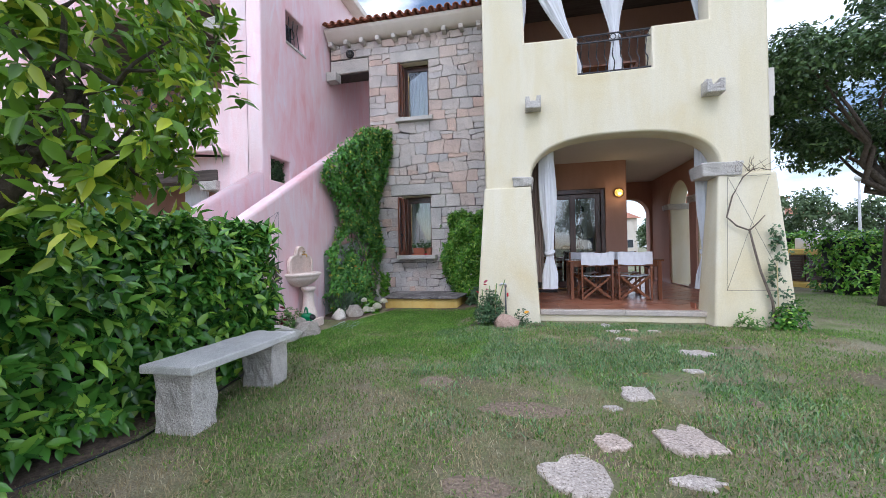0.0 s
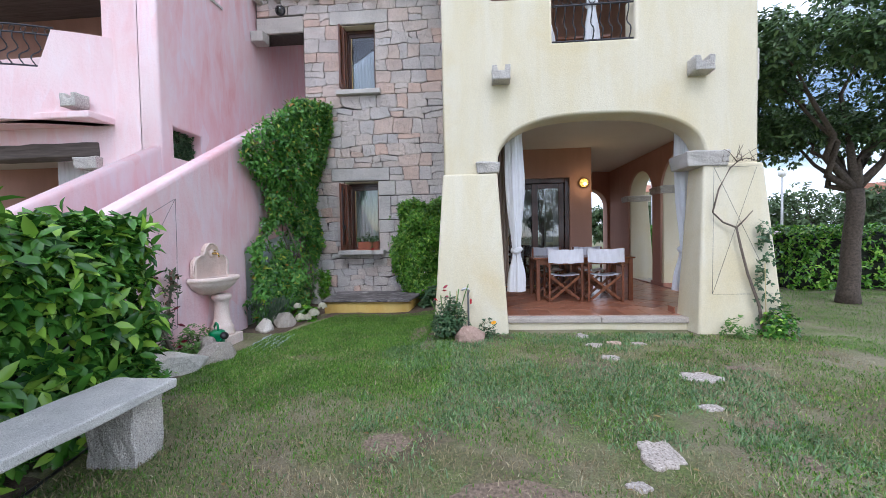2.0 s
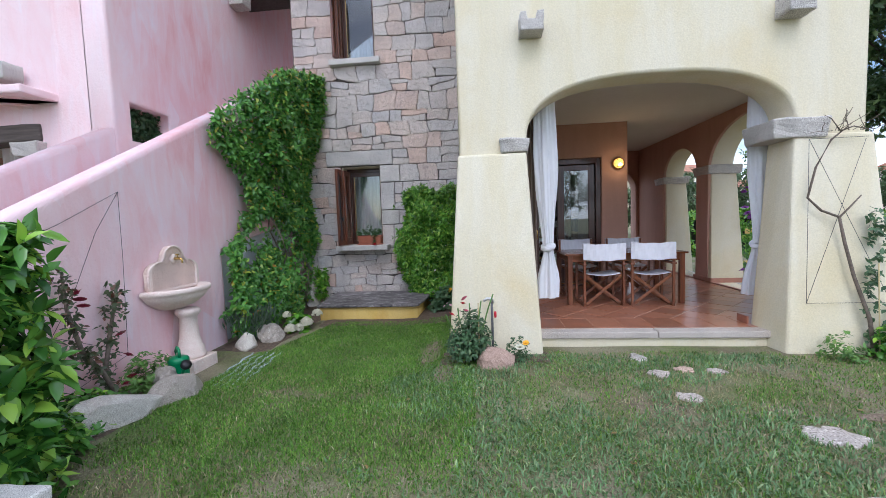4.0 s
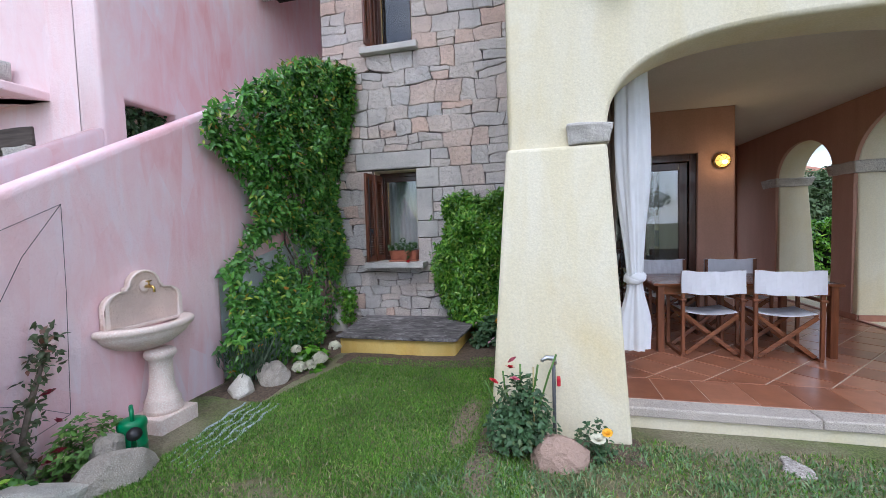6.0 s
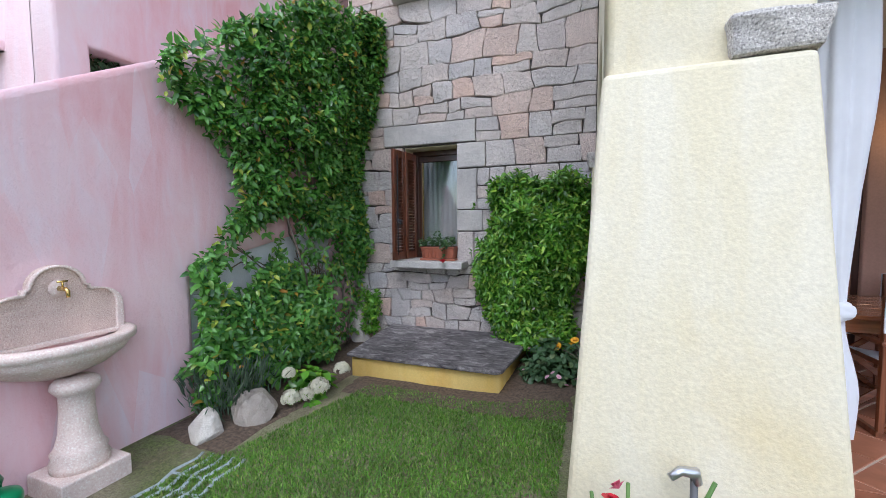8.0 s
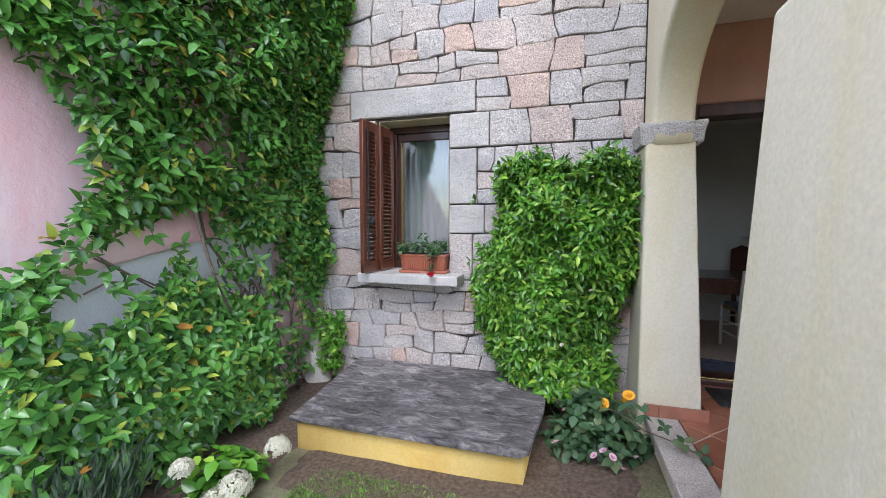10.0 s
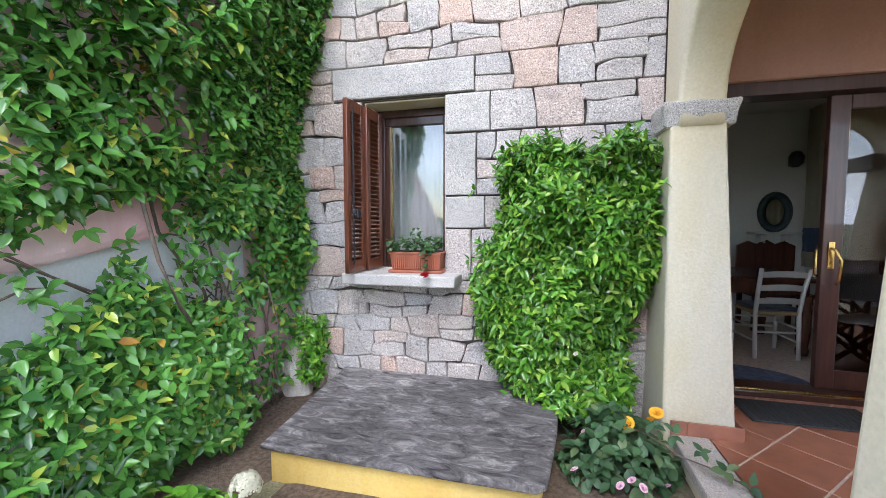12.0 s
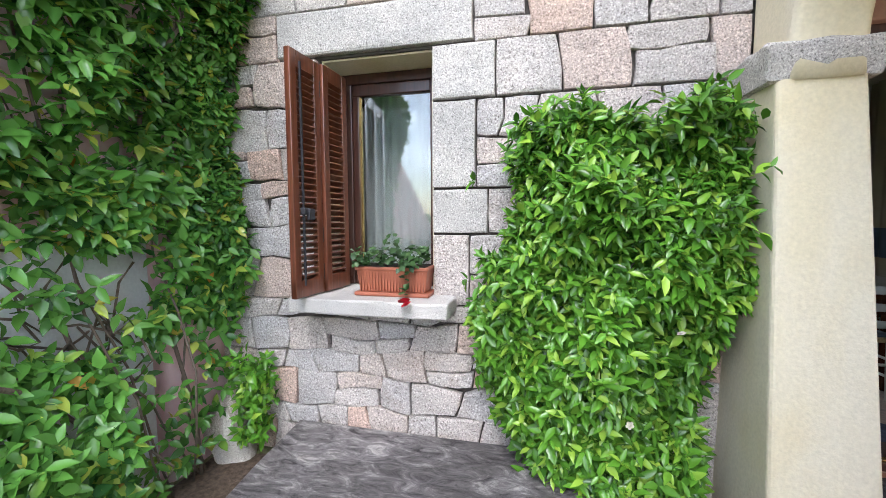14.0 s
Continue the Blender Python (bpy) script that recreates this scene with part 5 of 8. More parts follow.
rock("border_rock", -0.40, 6.03, 0.17, 0.12, 0.14, granite("reddish_rock", (0.44, 0.30, 0.24), (0.58, 0.43, 0.36), (0.42, 0.27, 0.21), 1.5, 0.9, 0.9), "reddish rock beside a rose bush", 12, 0.25, seed=7.9)
rock("border_rock", -3.74, 9.28, 0.12, 0.11, 0.20, ROCK_PALE, "tall pale granite boulder at the wall corner", 0, 0.15, seed=8.5)
rock("border_rock", -3.77, 9.30, 0.12, 0.10, 0.19, ROCK, "rounded granite boulder stacked at the wall corner", 40, -0.55, seed=9.5)

STONES = ((0.20, 2.37, 0.21, 0.19), (0.43, 2.77, 0.12, 0.10), (0.92, 2.87, 0.19, 0.20), (0.80, 2.42, 0.14, 0.06), (0.54, 3.28, 0.07, 0.05), (0.785, 3.59, 0.12, 0.16),
          (1.69, 4.83, 0.16, 0.13), (1.01, 6.20, 0.08, 0.10), (1.05, 5.80, 0.10, 0.07), (1.30, 5.90, 0.09, 0.06), (1.56, 5.86, 0.09, 0.06), (1.06, 5.32, 0.10, 0.07), (1.44, 4.22, 0.09, 0.05))
for k, (x, y, sx, sy) in enumerate(STONES):
    bm = bmesh.new()
    n = 22
    ring = []
    for q in range(n):
        a = 2 * math.pi * q / n
        r = 1 + 0.5 * noise.noise(Vector((math.cos(a) * 1.4 + k * 3.1, math.sin(a) * 1.4, k))) + 0.3 * noise.noise(Vector((math.cos(a) * 4, math.sin(a) * 4, k * 2)))
        ring.append((sx * r * math.cos(a), sy * r * math.sin(a)))
    me = prism(ring, [], 0.07, 0.012)
    o = link_mesh("stepping_stone", me, SLAB_STONE)
    o.matrix_basis = pose(x, y, ground_z(x, y) - 0.018, random.uniform(-2, 2), random.uniform(-2, 2), 0)
    tagged(o, "irregular flat pinkish stepping stone sunk in the lawn", "stepping stone", "stepping stones")

# concrete grass grid beside the fountain
GRID = plain("weathered_grid", (0.36, 0.42, 0.44), 0.85, 0, 0.25, 30, 0.4)
gg = holder("grass_grid", pose(-3.08, 5.95, ground_z(-3.08, 5.95) - 0.005, 0, 0, 6))
tagged(gg, "weathered grass paving grid half sunk in the lawn", "paving grid")
for k in range(5):
    bm = bmesh.new()
    x = -0.17 + k * 0.085
    pts = [(x + 0.018 * math.sin(j * math.pi / 2), -0.6 + j * 0.07, 0.0) for j in range(19)]
    add_tube(bm, pts, 0.016, 6)
    part("strip", bm, GRID, gg, "", True)
for k in range(8):
    part("cross_bar", boxed(-0.18, 0.18, -0.56 + k * 0.14, -0.535 + k * 0.14, -0.02, 0.006, 0.003), GRID, gg)

# ---- tap on a post ----
tpole = holder("garden_tap", pose(-0.43, 6.24, 0, 0, 0, 0))
tagged(tpole, "standpipe tap with red handle against the pier", "tap")
bm = bmesh.new()
add_tube(bm, [(0, 0, -0.1), (0, 0.03, 0.3), (0, 0.05, 0.58)], 0.013, 10)
part("pipe", bm, plain("pvc_grey", (0.09, 0.09, 0.095), 0.5), tpole, "", True)
bm = bmesh.new()
add_tube(bm, [(0.01, 0.05, 0.57), (0, 0.04, 0.61), (-0.05, 0.02, 0.62), (-0.085, 0.0, 0.60)], [0.018, 0.022, 0.017, 0.014], 10)
part("spigot", bm, plain("chrome_tap", (0.55, 0.55, 0.56), 0.3, 0.9), tpole, "chrome spigot", True)
RED = plain("red_petal", (0.55, 0.012, 0.03), 0.55, 0, 0.3, 40)
part("handle", boxed(0.02, 0.045, 0.0, 0.05, 0.42, 0.48, 0.006), RED, tpole, "small red handle")

# ---- wires on the pink wall ----
WIRE = plain("dark_wire", (0.05, 0.045, 0.05), 0.6)
for k, pts in enumerate((((5.55, 1.82), (5.54, 1.2), (5.51, 0.28)), ((5.55, 1.82), (5.0, 1.52), (4.3, 1.2)), ((5.55, 1.82), (5.3, 1.45), (5.05, 0.9), (4.85, 0.6)), ((5.51, 0.28), (5.3, 0.42), (4.9, 0.62)), ((5.51, 0.28), (5.06, 0.16), (4.6, 0.05)))):
    bm = bmesh.new()
    add_tube(bm, [(-3.888 + 0.004 * (i % 2), y, z) for i, (y, z) in enumerate(pts)], 0.0019, 6)
    tagged(part("training_wire", bm, WIRE, None, "", True), "thin dark training wire on a pink wall", "wire", "training wires")
for k, pts in enumerate((((2.70, 6.53, 2.14), (2.58, 6.35, 0.51)), ((2.70, 6.53, 2.14), (3.24, 6.53, 2.14)), ((2.58, 6.35, 0.51), (3.30, 6.35, 0.51)), ((2.70, 6.53, 2.14), (3.3, 6.36, 0.6)), ((3.22, 6.53, 2.12), (2.58, 6.35, 0.51)))):
    bm = bmesh.new()
    add_tube(bm, [(x + 0.08, y, z) for x, y, z in pts], 0.0022, 6)
    tagged(part("training_wire", bm, WIRE, None, "", True), "thin dark training wire on a yellow pier", "wire", "training wires")
bm = bmesh.new()
add_tube(bm, [(-3.3, 0.6, ground_z(-3.3, 0.6) + 0.012), (-2.95, 1.6, ground_z(-2.95, 1.6) + 0.012), (-2.75, 2.3, ground_z(-2.75, 2.3) + 0.012), (-2.8, 2.9, ground_z(-2.8, 2.9) + 0.012), (-2.95, 3.6, ground_z(-2.95, 3.6) + 0.012)], 0.010, 8)
tagged(part("drip_hose", bm, BLACK_PLASTIC, None, "", True), "black irrigation hose along the hedge", "hose")

# ---- dining room ----
WHITE_PAINT = plain("white_painted_wood", (0.72, 0.70, 0.66), 0.5, 0, 0.08, 12, 0.1)
RUST_WOOD = wood("polished_mahogany", (0.045, 0.014, 0.008), (0.13, 0.040, 0.018), 2, 0.25, 1.0, 0.05, 0.4)
STRAW = plain("rush_seat", (0.33, 0.22, 0.10), 0.85, 0, 0.3, 60, 0.6)
NAVY = cloth("navy_cushion", (0.035, 0.04, 0.06), 0.95, 0.0)
rc = holder("ladderback_chair", pose(0.59, 10.80, FLOOR, 0, 0, 4))
tagged(rc, "white painted ladder-back chair with rush seat and dark cushion", "chair")
for s in (-1, 1):
    bm = bmesh.new()
    add_tube(bm, [(s * 0.185, -0.19, 0.0), (s * 0.185, -0.165, 0.44), (s * 0.19, -0.20, 0.66), (s * 0.2, -0.26, 0.88)], 0.019, 8)
    part("back_leg", bm, WHITE_PAINT, rc, "", True)
    bm = bmesh.new()
    add_tube(bm, [(s * 0.2, 0.2, 0.0), (s * 0.2, 0.19, 0.45)], 0.018, 8)
    part("front_leg", bm, WHITE_PAINT, rc, "", True)
    for z in (0.17, 0.30):
        bm = bmesh.new()
        add_tube(bm, [(s * 0.185, -0.17, z), (s * 0.2, 0.19, z)], 0.011, 8)
        part("stretcher", bm, WHITE_PAINT, rc, "", True)
for y, z in ((-0.175, 0.26), (0.19, 0.24), (0.19, 0.34)):
    bm = bmesh.new()
    add_tube(bm, [(-0.185, y, z), (0.185, y, z)], 0.011, 8)
    part("stretcher", bm, WHITE_PAINT, rc, "", True)
for z in (0.56, 0.69, 0.82):
    bm = bmesh.new()
    rows = []
    for k in range(9):
        u = k / 8 - 0.5
        y = -0.185 - (z - 0.56) * 0.24 - 0.035 * math.cos(math.pi * u)
        rows.append([bm.verts.new((u * 0.38, y, z - 0.025 + 0.012 * math.cos(math.pi * u))), bm.verts.new((u * 0.38, y - 0.004, z + 0.028 + 0.018 * math.cos(math.pi * u)))])
    for a, b in zip(rows, rows[1:]):
        bm.faces.new((a[0], b[0], b[1], a[1]))
    bmesh.ops.solidify(bm, geom=bm.faces[:], thickness=0.014)
    bmesh.ops.recalc_face_normals(bm, faces=bm.faces[:])
    part("slat", bm, WHITE_PAINT, rc)
part("seat", boxed(-0.2, 0.2, -0.175, 0.2, 0.425, 0.46, 0.012), STRAW, rc, "woven rush seat")
part("cushion", boxed(-0.19, 0.19, -0.16, 0.19, 0.461, 0.50, 0.016), NAVY, rc, "dark cushion with ties")
dt = holder("indoor_table", pose(0.19, 11.23, FLOOR))
tagged(dt, "heavy polished mahogany dining table with turned legs", "table")
part("top", boxed(-0.85, 0.85, -0.5, 0.5, 0.73, 0.775, 0.012), RUST_WOOD, dt)
part("apron", boxed(-0.76, 0.76, -0.42, 0.42, 0.60, 0.729, 0.006), RUST_WOOD, dt)
for x in (-0.73, 0.73):
    for y in (-0.40, 0.40):
        bm = bmesh.new()
        add_lathe(bm, [(0.0, 0.0), (0.05, 0.0), (0.055, 0.05), (0.045, 0.08), (0.06, 0.2), (0.062, 0.38), (0.045, 0.44), (0.065, 0.48), (0.05, 0.52), (0.066, 0.56), (0.066, 0.60), (0.0, 0.60)], 20, centre=(x, y))
        part("leg", bm, RUST_WOOD, dt, "turned leg", True)
dc = holder("carved_chair", pose(1.18, 11.96, FLOOR, 0, 0, 180))
tagged(dc, "dark carved high-backed mahogany chair", "chair")
me = prism([(-0.32, 0.45), (0.32, 0.45), (0.32, 1.02), (0.2, 1.08), (0.1, 1.04), (0.0, 1.1), (-0.1, 1.04), (-0.2, 1.08), (-0.32, 1.02)], [], 0.04, 0.006)
me.transform(Matrix.Translation((0, -0.2, 0)) @ XZ)
link_mesh("backrest", me, RUST_WOOD, dc)
part("seat", boxed(-0.32, 0.32, -0.18, 0.25, 0.42, 0.47, 0.01), RUST_WOOD, dc)
for x in (-0.3, 0.25):
    for y in (-0.2, 0.2):
        part("leg", boxed(x, x + 0.05, y, y + 0.05, 0, 0.42, 0.005), RUST_WOOD, dc)
mr = holder("wall_mirror", Matrix.Translation((1.32, 12.29, 1.62)) @ Matrix.Rotation(radians(90), 4, "X"))
tagged(mr, "small oval mirror in a dark mosaic frame", "mirror")
bm = bmesh.new()
prev = None
first = None
for k in range(33):
    a = 2 * math.pi * (k % 32) / 32
    if k < 32:
        c = Vector((0.15 * math.cos(a), 0.215 * math.sin(a), 0.012))
        e = Vector((0.05 * math.cos(a), 0.05 * math.sin(a), 0))
        ring = [bm.verts.new(c - e), bm.verts.new(c + Vector((0, 0, 0.02))), bm.verts.new(c + e), bm.verts.new(c - Vector((0, 0, 0.012)))]
    else:
        ring = first
    if first is None:
        first = ring
    if prev:
        for i in range(4):
            bm.faces.new((prev[i], ring[i], ring[(i + 1) % 4], prev[(i + 1) % 4]))
    prev = ring
part("frame", bm, plain("mosaic_frame", (0.05, 0.08, 0.085), 0.3, 0, 0.5, 60), mr, "", True)
me = prism([(0.12 * math.cos(2 * math.pi * k / 28), 0.185 * math.sin(2 * math.pi * k / 28)) for k in range(28)], [], 0.006)
me.transform(Matrix.Translation((0, 0, 0.008)))
link_mesh("glass", me, plain("mirror_glass", (0.9, 0.92, 0.92), 0.02, 1.0, 0.02), mr)
sf = holder("wall_shelf")
tagged(sf, "small white carved console shelf on the wall", "shelf")
part("board", boxed(1.02, 1.54, 12.08, 12.295, 1.335, 1.365, 0.006), WHITE_PAINT, sf)
part("bracket", boxed(1.12, 1.19, 12.14, 12.295, 1.20, 1.334, 0.02), WHITE_PAINT, sf)
part("bracket", boxed(1.40, 1.47, 12.14, 12.295, 1.20, 1.334, 0.02), WHITE_PAINT, sf)
sc = holder("wall_sconce")
tagged(sc, "dark iron wall sconce with a glass shade", "sconce")
bm = bmesh.new()
add_tube(bm, [(1.45, 12.3, 2.22), (1.45, 12.2, 2.19), (1.45, 12.15, 2.24)], 0.012, 8)
part("arm", bm, IRON, sc, "", True)
bm = bmesh.new()
add_lathe(bm, [(0.03, 2.18), (0.075, 2.22), (0.08, 2.30), (0.05, 2.36), (0.0, 2.38)], 20, centre=(1.45, 12.14))
part("shade", bm, IRON, sc, "", True)
BLUE_BAND = cloth("blue_band_cloth", (0.12, 0.16, 0.25), 0.9, 0.1)
CREAM_CLOTH = cloth("cream_cloth", (0.55, 0.50, 0.38), 0.9, 0.25)
cc = holder("room_curtain")
tagged(cc, "cream room curtain with a broad blue patterned band", "curtain")
for nm, z0, z1, mt in (("upper_cloth", 1.42, 2.9, CREAM_CLOTH), ("band", 1.12, 1.419, BLUE_BAND), ("hem", 0.93, 1.119, CREAM_CLOTH)):
    o = hung_cloth(nm, 0, 1.0, 0, z0, z1, mt, 6, 0.03)
    o.parent = cc
cc.matrix_basis = pose(1.62, 11.25, 0, 0, 0, 90)
rg = bmesh.new()
add_lathe(rg, [(0.0, 0.0), (0.50, 0.0), (0.50, 0.008), (0.0, 0.008)], 36)
ro = part("round_rug", rg, plain("blue_rug", (0.10, 0.12, 0.18), 0.95, 0, 0.4, 20, 0.3), None)
ro.matrix_basis = pose(-0.05, 10.02, FLOOR - 0.004) @ Matrix.Diagonal((1.2, 0.7, 1, 1))
tagged(ro, "blue patterned oval rug inside the door", "rug")

# ---- foliage tools ----
rng = np.random.default_rng(7)
LEAF_V = np.array([(0, 0, 0), (-0.42, 0.28, 0.07), (0, 0.32, -0.03), (0.42, 0.28, 0.07), (-0.36, 0.62, 0.05), (0, 0.66, -0.04), (0.36, 0.62, 0.05), (0, 1.0, -0.12)])
LEAF_F = [(0, 2, 1), (0, 3, 2), (1, 2, 5, 4), (2, 3, 6, 5), (4, 5, 7), (5, 6, 7)]


def unit(a):
    return a / np.maximum(np.linalg.norm(a, axis=1, keepdims=True), 1e-6)


def arrays_mesh(name, verts, faces_flat, counts):
    me = bpy.data.meshes.new(name)
    me.vertices.add(len(verts))
    me.vertices.foreach_set("co", verts.astype(np.float32).ravel())
    me.loops.add(len(faces_flat))
    me.loops.foreach_set("vertex_index", faces_flat.astype(np.int32))
    me.polygons.add(len(counts))
    starts = np.concatenate([[0], np.cumsum(counts)[:-1]]).astype(np.int32)
    me.polygons.foreach_set("loop_start", starts)
    me.update(calc_edges=True)
    me.validate()
    return me


def leaves_mesh(name, P, D, N, L, W):
    """One mesh of many leaves: base points, directions, upper sides, lengths and widths."""
    D = unit(D)
    X = unit(np.cross(D, N))
    Z = np.cross(X, D)
    n = len(P)
    k = len(LEAF_V)
    v = P[:, None, :] + LEAF_V[None, :, 0:1] * W[:, None, None] * X[:, None, :] + LEAF_V[None, :, 1:2] * L[:, None, None] * D[:, None, :] + LEAF_V[None, :, 2:3] * L[:, None, None] * Z[:, None, :]
    flat = np.concatenate([np.array(f) for f in LEAF_F])
    cnt = np.array([len(f) for f in LEAF_F])
    ff = (flat[None, :] + (np.arange(n) * k)[:, None]).ravel()
    me = arrays_mesh(name, v.reshape(-1, 3), ff, np.tile(cnt, n))
    me.shade_smooth()
    return me


def one_leaf_mesh(name, mat):
    me = bpy.data.meshes.new(name)
    me.from_pydata([tuple(p) for p in LEAF_V], [], LEAF_F)
    me.materials.append(mat)
    me.shade_smooth()
    return me


def leaf_parts(parent, me, P, D, N, L, W):
    """The foremost leaves, each an object of its own on one shared mesh."""
    D = unit(D)
    X = unit(np.cross(D, N))
    Z = np.cross(X, D)
    for p, x, d, z, l, w in zip(P, X, D, Z, L, W):
        o = new("leaf", me)
        o.parent = parent
        m = Matrix(((x[0] * w, d[0] * l, z[0] * l, p[0]), (x[1] * w, d[1] * l, z[1] * l, p[1]), (x[2] * w, d[2] * l, z[2] * l, p[2]), (0, 0, 0, 1)))
        o.matrix_basis = m


def inside(poly, a, b):
    hit = np.zeros(len(a), bool)
    n = len(poly)
    for i in range(n):
        (x0, y0), (x1, y1) = poly[i], poly[(i + 1) % n]
        c = ((y0 > b) != (y1 > b)) & (a < (x1 - x0) * (b - y0) / ((y1 - y0) if y1 != y0 else 1e-9) + x0)
        hit ^= c
    return hit


def lumps(P, scale, seed):
    return np.array([noise.noise(Vector((p[0] * scale + seed, p[1] * scale, p[2] * scale))) for p in P])


def sprays(P, out, per=5, spread=0.09):
    """Turns anchor points into whorls of leaves round short shoots."""
    n = len(P)
    P2 = np.repeat(P, per, axis=0)
    out2 = np.repeat(unit(out), per, axis=0)
    ang = (np.tile(np.arange(per), n) + np.repeat(rng.random(n), per)) * 2 * np.pi / per * 1.0 + rng.normal(0, 0.25, n * per)
    u = unit(np.cross(out2, np.array([0.13, 0.21, 0.97])))
    w = np.cross(out2, u)
    side = np.cos(ang)[:, None] * u + np.sin(ang)[:, None] * w
    D = side + out2 * rng.uniform(0.0, 0.9, (n * per, 1)) + np.array([0, 0, -0.25]) + rng.normal(0, 0.22, (n * per, 3))
    N = out2 * 0.8 + np.array([0, -0.25, 1.1]) + rng.normal(0, 0.40, (n * per, 3))
    P2 = P2 + out2 * rng.uniform(-spread, spread, (n * per, 1)) * 0.5
    return P2, D, N


def plant(name, label, category, P, D, N, L, W, mat, n_parts=0, focus=None, stems=None, group=""):
    ob = holder(name)
    tagged(ob, label, category, group)
    order = np.arange(len(P))
    if n_parts:
        order = np.argsort(np.linalg.norm(P - np.array(focus), axis=1))
        near = order[:n_parts]
        me = one_leaf_mesh("leaf", mat)
        leaf_parts(ob, me, P[near], D[near], N[near], L[near], W[near])
        order = order[n_parts:]
    crown = link_mesh("foliage", leaves_mesh("foliage", P[order], D[order], N[order], L[order], W[order]), mat, ob)
    tagged(crown, kind="stuff")
    for pts, r, smat in stems or ():
        bm = bmesh.new()
        add_tube(bm, pts, r, 7)
        part("stem", bm, smat, ob, "", True)
    return ob


def wiggle(a, b, n, amount, seed):
    a, b = Vector(a), Vector(b)
    out = []
    for k in range(n + 1):
        t = k / n
        p = a.lerp(b, t)
        s = amount * math.sin(math.pi * t)
        out.append(p + Vector((noise.noise(Vector((seed, t * 3, 0))), noise.noise(Vector((seed, t * 3, 7))), noise.noise(Vector((seed, t * 3, 13))))) * s)
    return out


VINE_LEAF = leaf_mat("vine_leaf", (0.034, 0.118, 0.032), (0.130, 0.335, 0.060), (0.50, 0.58, 0.09), 0.22, 0.88, 0.22, (0.50, 0.24, 0.05))
BUSH_LEAF = leaf_mat("jasmine_leaf", (0.038, 0.120, 0.016), (0.118, 0.31, 0.030), (0.33, 0.53, 0.065), 0.24, 0.74)
HEDGE_LEAF = leaf_mat("hedge_leaf", (0.022, 0.085, 0.016), (0.088, 0.245, 0.034), (0.34, 0.56, 0.070), 0.26, 0.70)
LEMON_LEAF = leaf_mat("lemon_leaf", (0.060, 0.150, 0.016), (0.180, 0.350, 0.032), (0.57, 0.62, 0.06), 0.32, 0.64, 0.3)
ROSE_LEAF = leaf_mat("rose_leaf", (0.029, 0.072, 0.029), (0.064, 0.136, 0.056), (0.144, 0.192, 0.080), 0.5, 0.85)
DARK_ROSE = leaf_mat("climbing_rose_leaf", (0.049, 0.049, 0.025), (0.070, 0.098, 0.042), (0.196, 0.070, 0.049), 0.5, 0.8)
TREE_LEAF = leaf_mat("carob_leaf", (0.030, 0.072, 0.026), (0.085, 0.160, 0.055), (0.18, 0.27, 0.09), 0.42, 0.8)
HERB_LEAF = leaf_mat("herb_leaf", (0.060, 0.144, 0.024), (0.108, 0.228, 0.042), (0.192, 0.312, 0.072), 0.5, 0.8)
LAV_LEAF = leaf_mat("lavender_leaf", (0.06, 0.11, 0.06), (0.10, 0.16, 0.10), (0.15, 0.2, 0.13), 0.7, 0.8)
FAR_LEAF = leaf_mat("far_tree_leaf", (0.048, 0.088, 0.032), (0.088, 0.144, 0.056), (0.144, 0.192, 0.080), 0.6, 0.85)
FLOWER_WHITE = plain("cream_petal", (0.62, 0.60, 0.46), 0.6, 0, 0.15, 50)
FLOWER_YELLOW = plain("yellow_petal", (0.85, 0.42, 0.02), 0.6, 0, 0.15, 50)
FLOWER_PINK = plain("pink_petal", (0.62, 0.13, 0.20), 0.6, 0, 0.3, 50)
FLOWER_MAUVE = plain("mauve_petal", (0.70, 0.42, 0.52), 0.6, 0, 0.3, 80)
FLOWER_PURPLE = plain("purple_petal", (0.25, 0.04, 0.35), 0.6, 0, 0.3, 50)
WINE = plain("wine_red_petal", (0.30, 0.008, 0.04), 0.6, 0, 0.3, 50)


def bloom(parent, p, r, mat, petals=9, name="flower"):
    """A small double flower of cupped petals."""
    bm = bmesh.new()
    for ring, (n, tilt, s) in enumerate(((petals, 0.35, 1.0), (max(4, petals - 3), 0.9, 0.75), (4, 1.4, 0.5))):
        for k in range(n):
            a = 2 * math.pi * k / n + ring * 0.4
            m = Matrix.Rotation(a, 4, "Z") @ Matrix.Rotation(tilt, 4, "X")
            vs = [bm.verts.new(m @ Vector(c) * s) for c in ((0, 0, 0), (-r * 0.45, r * 0.6, r * 0.12), (-r * 0.25, r, 0.0), (r * 0.25, r, 0.0), (r * 0.45, r * 0.6, r * 0.12))]
            bm.faces.new(vs)
    ob = part(name, bm, mat, parent)
    ob.matrix_basis = Matrix.Translation(p) @ Euler((random.uniform(-0.9, 0.1), random.uniform(-0.6, 0.6), random.uniform(0, 6))).to_matrix().to_4x4()
    return ob


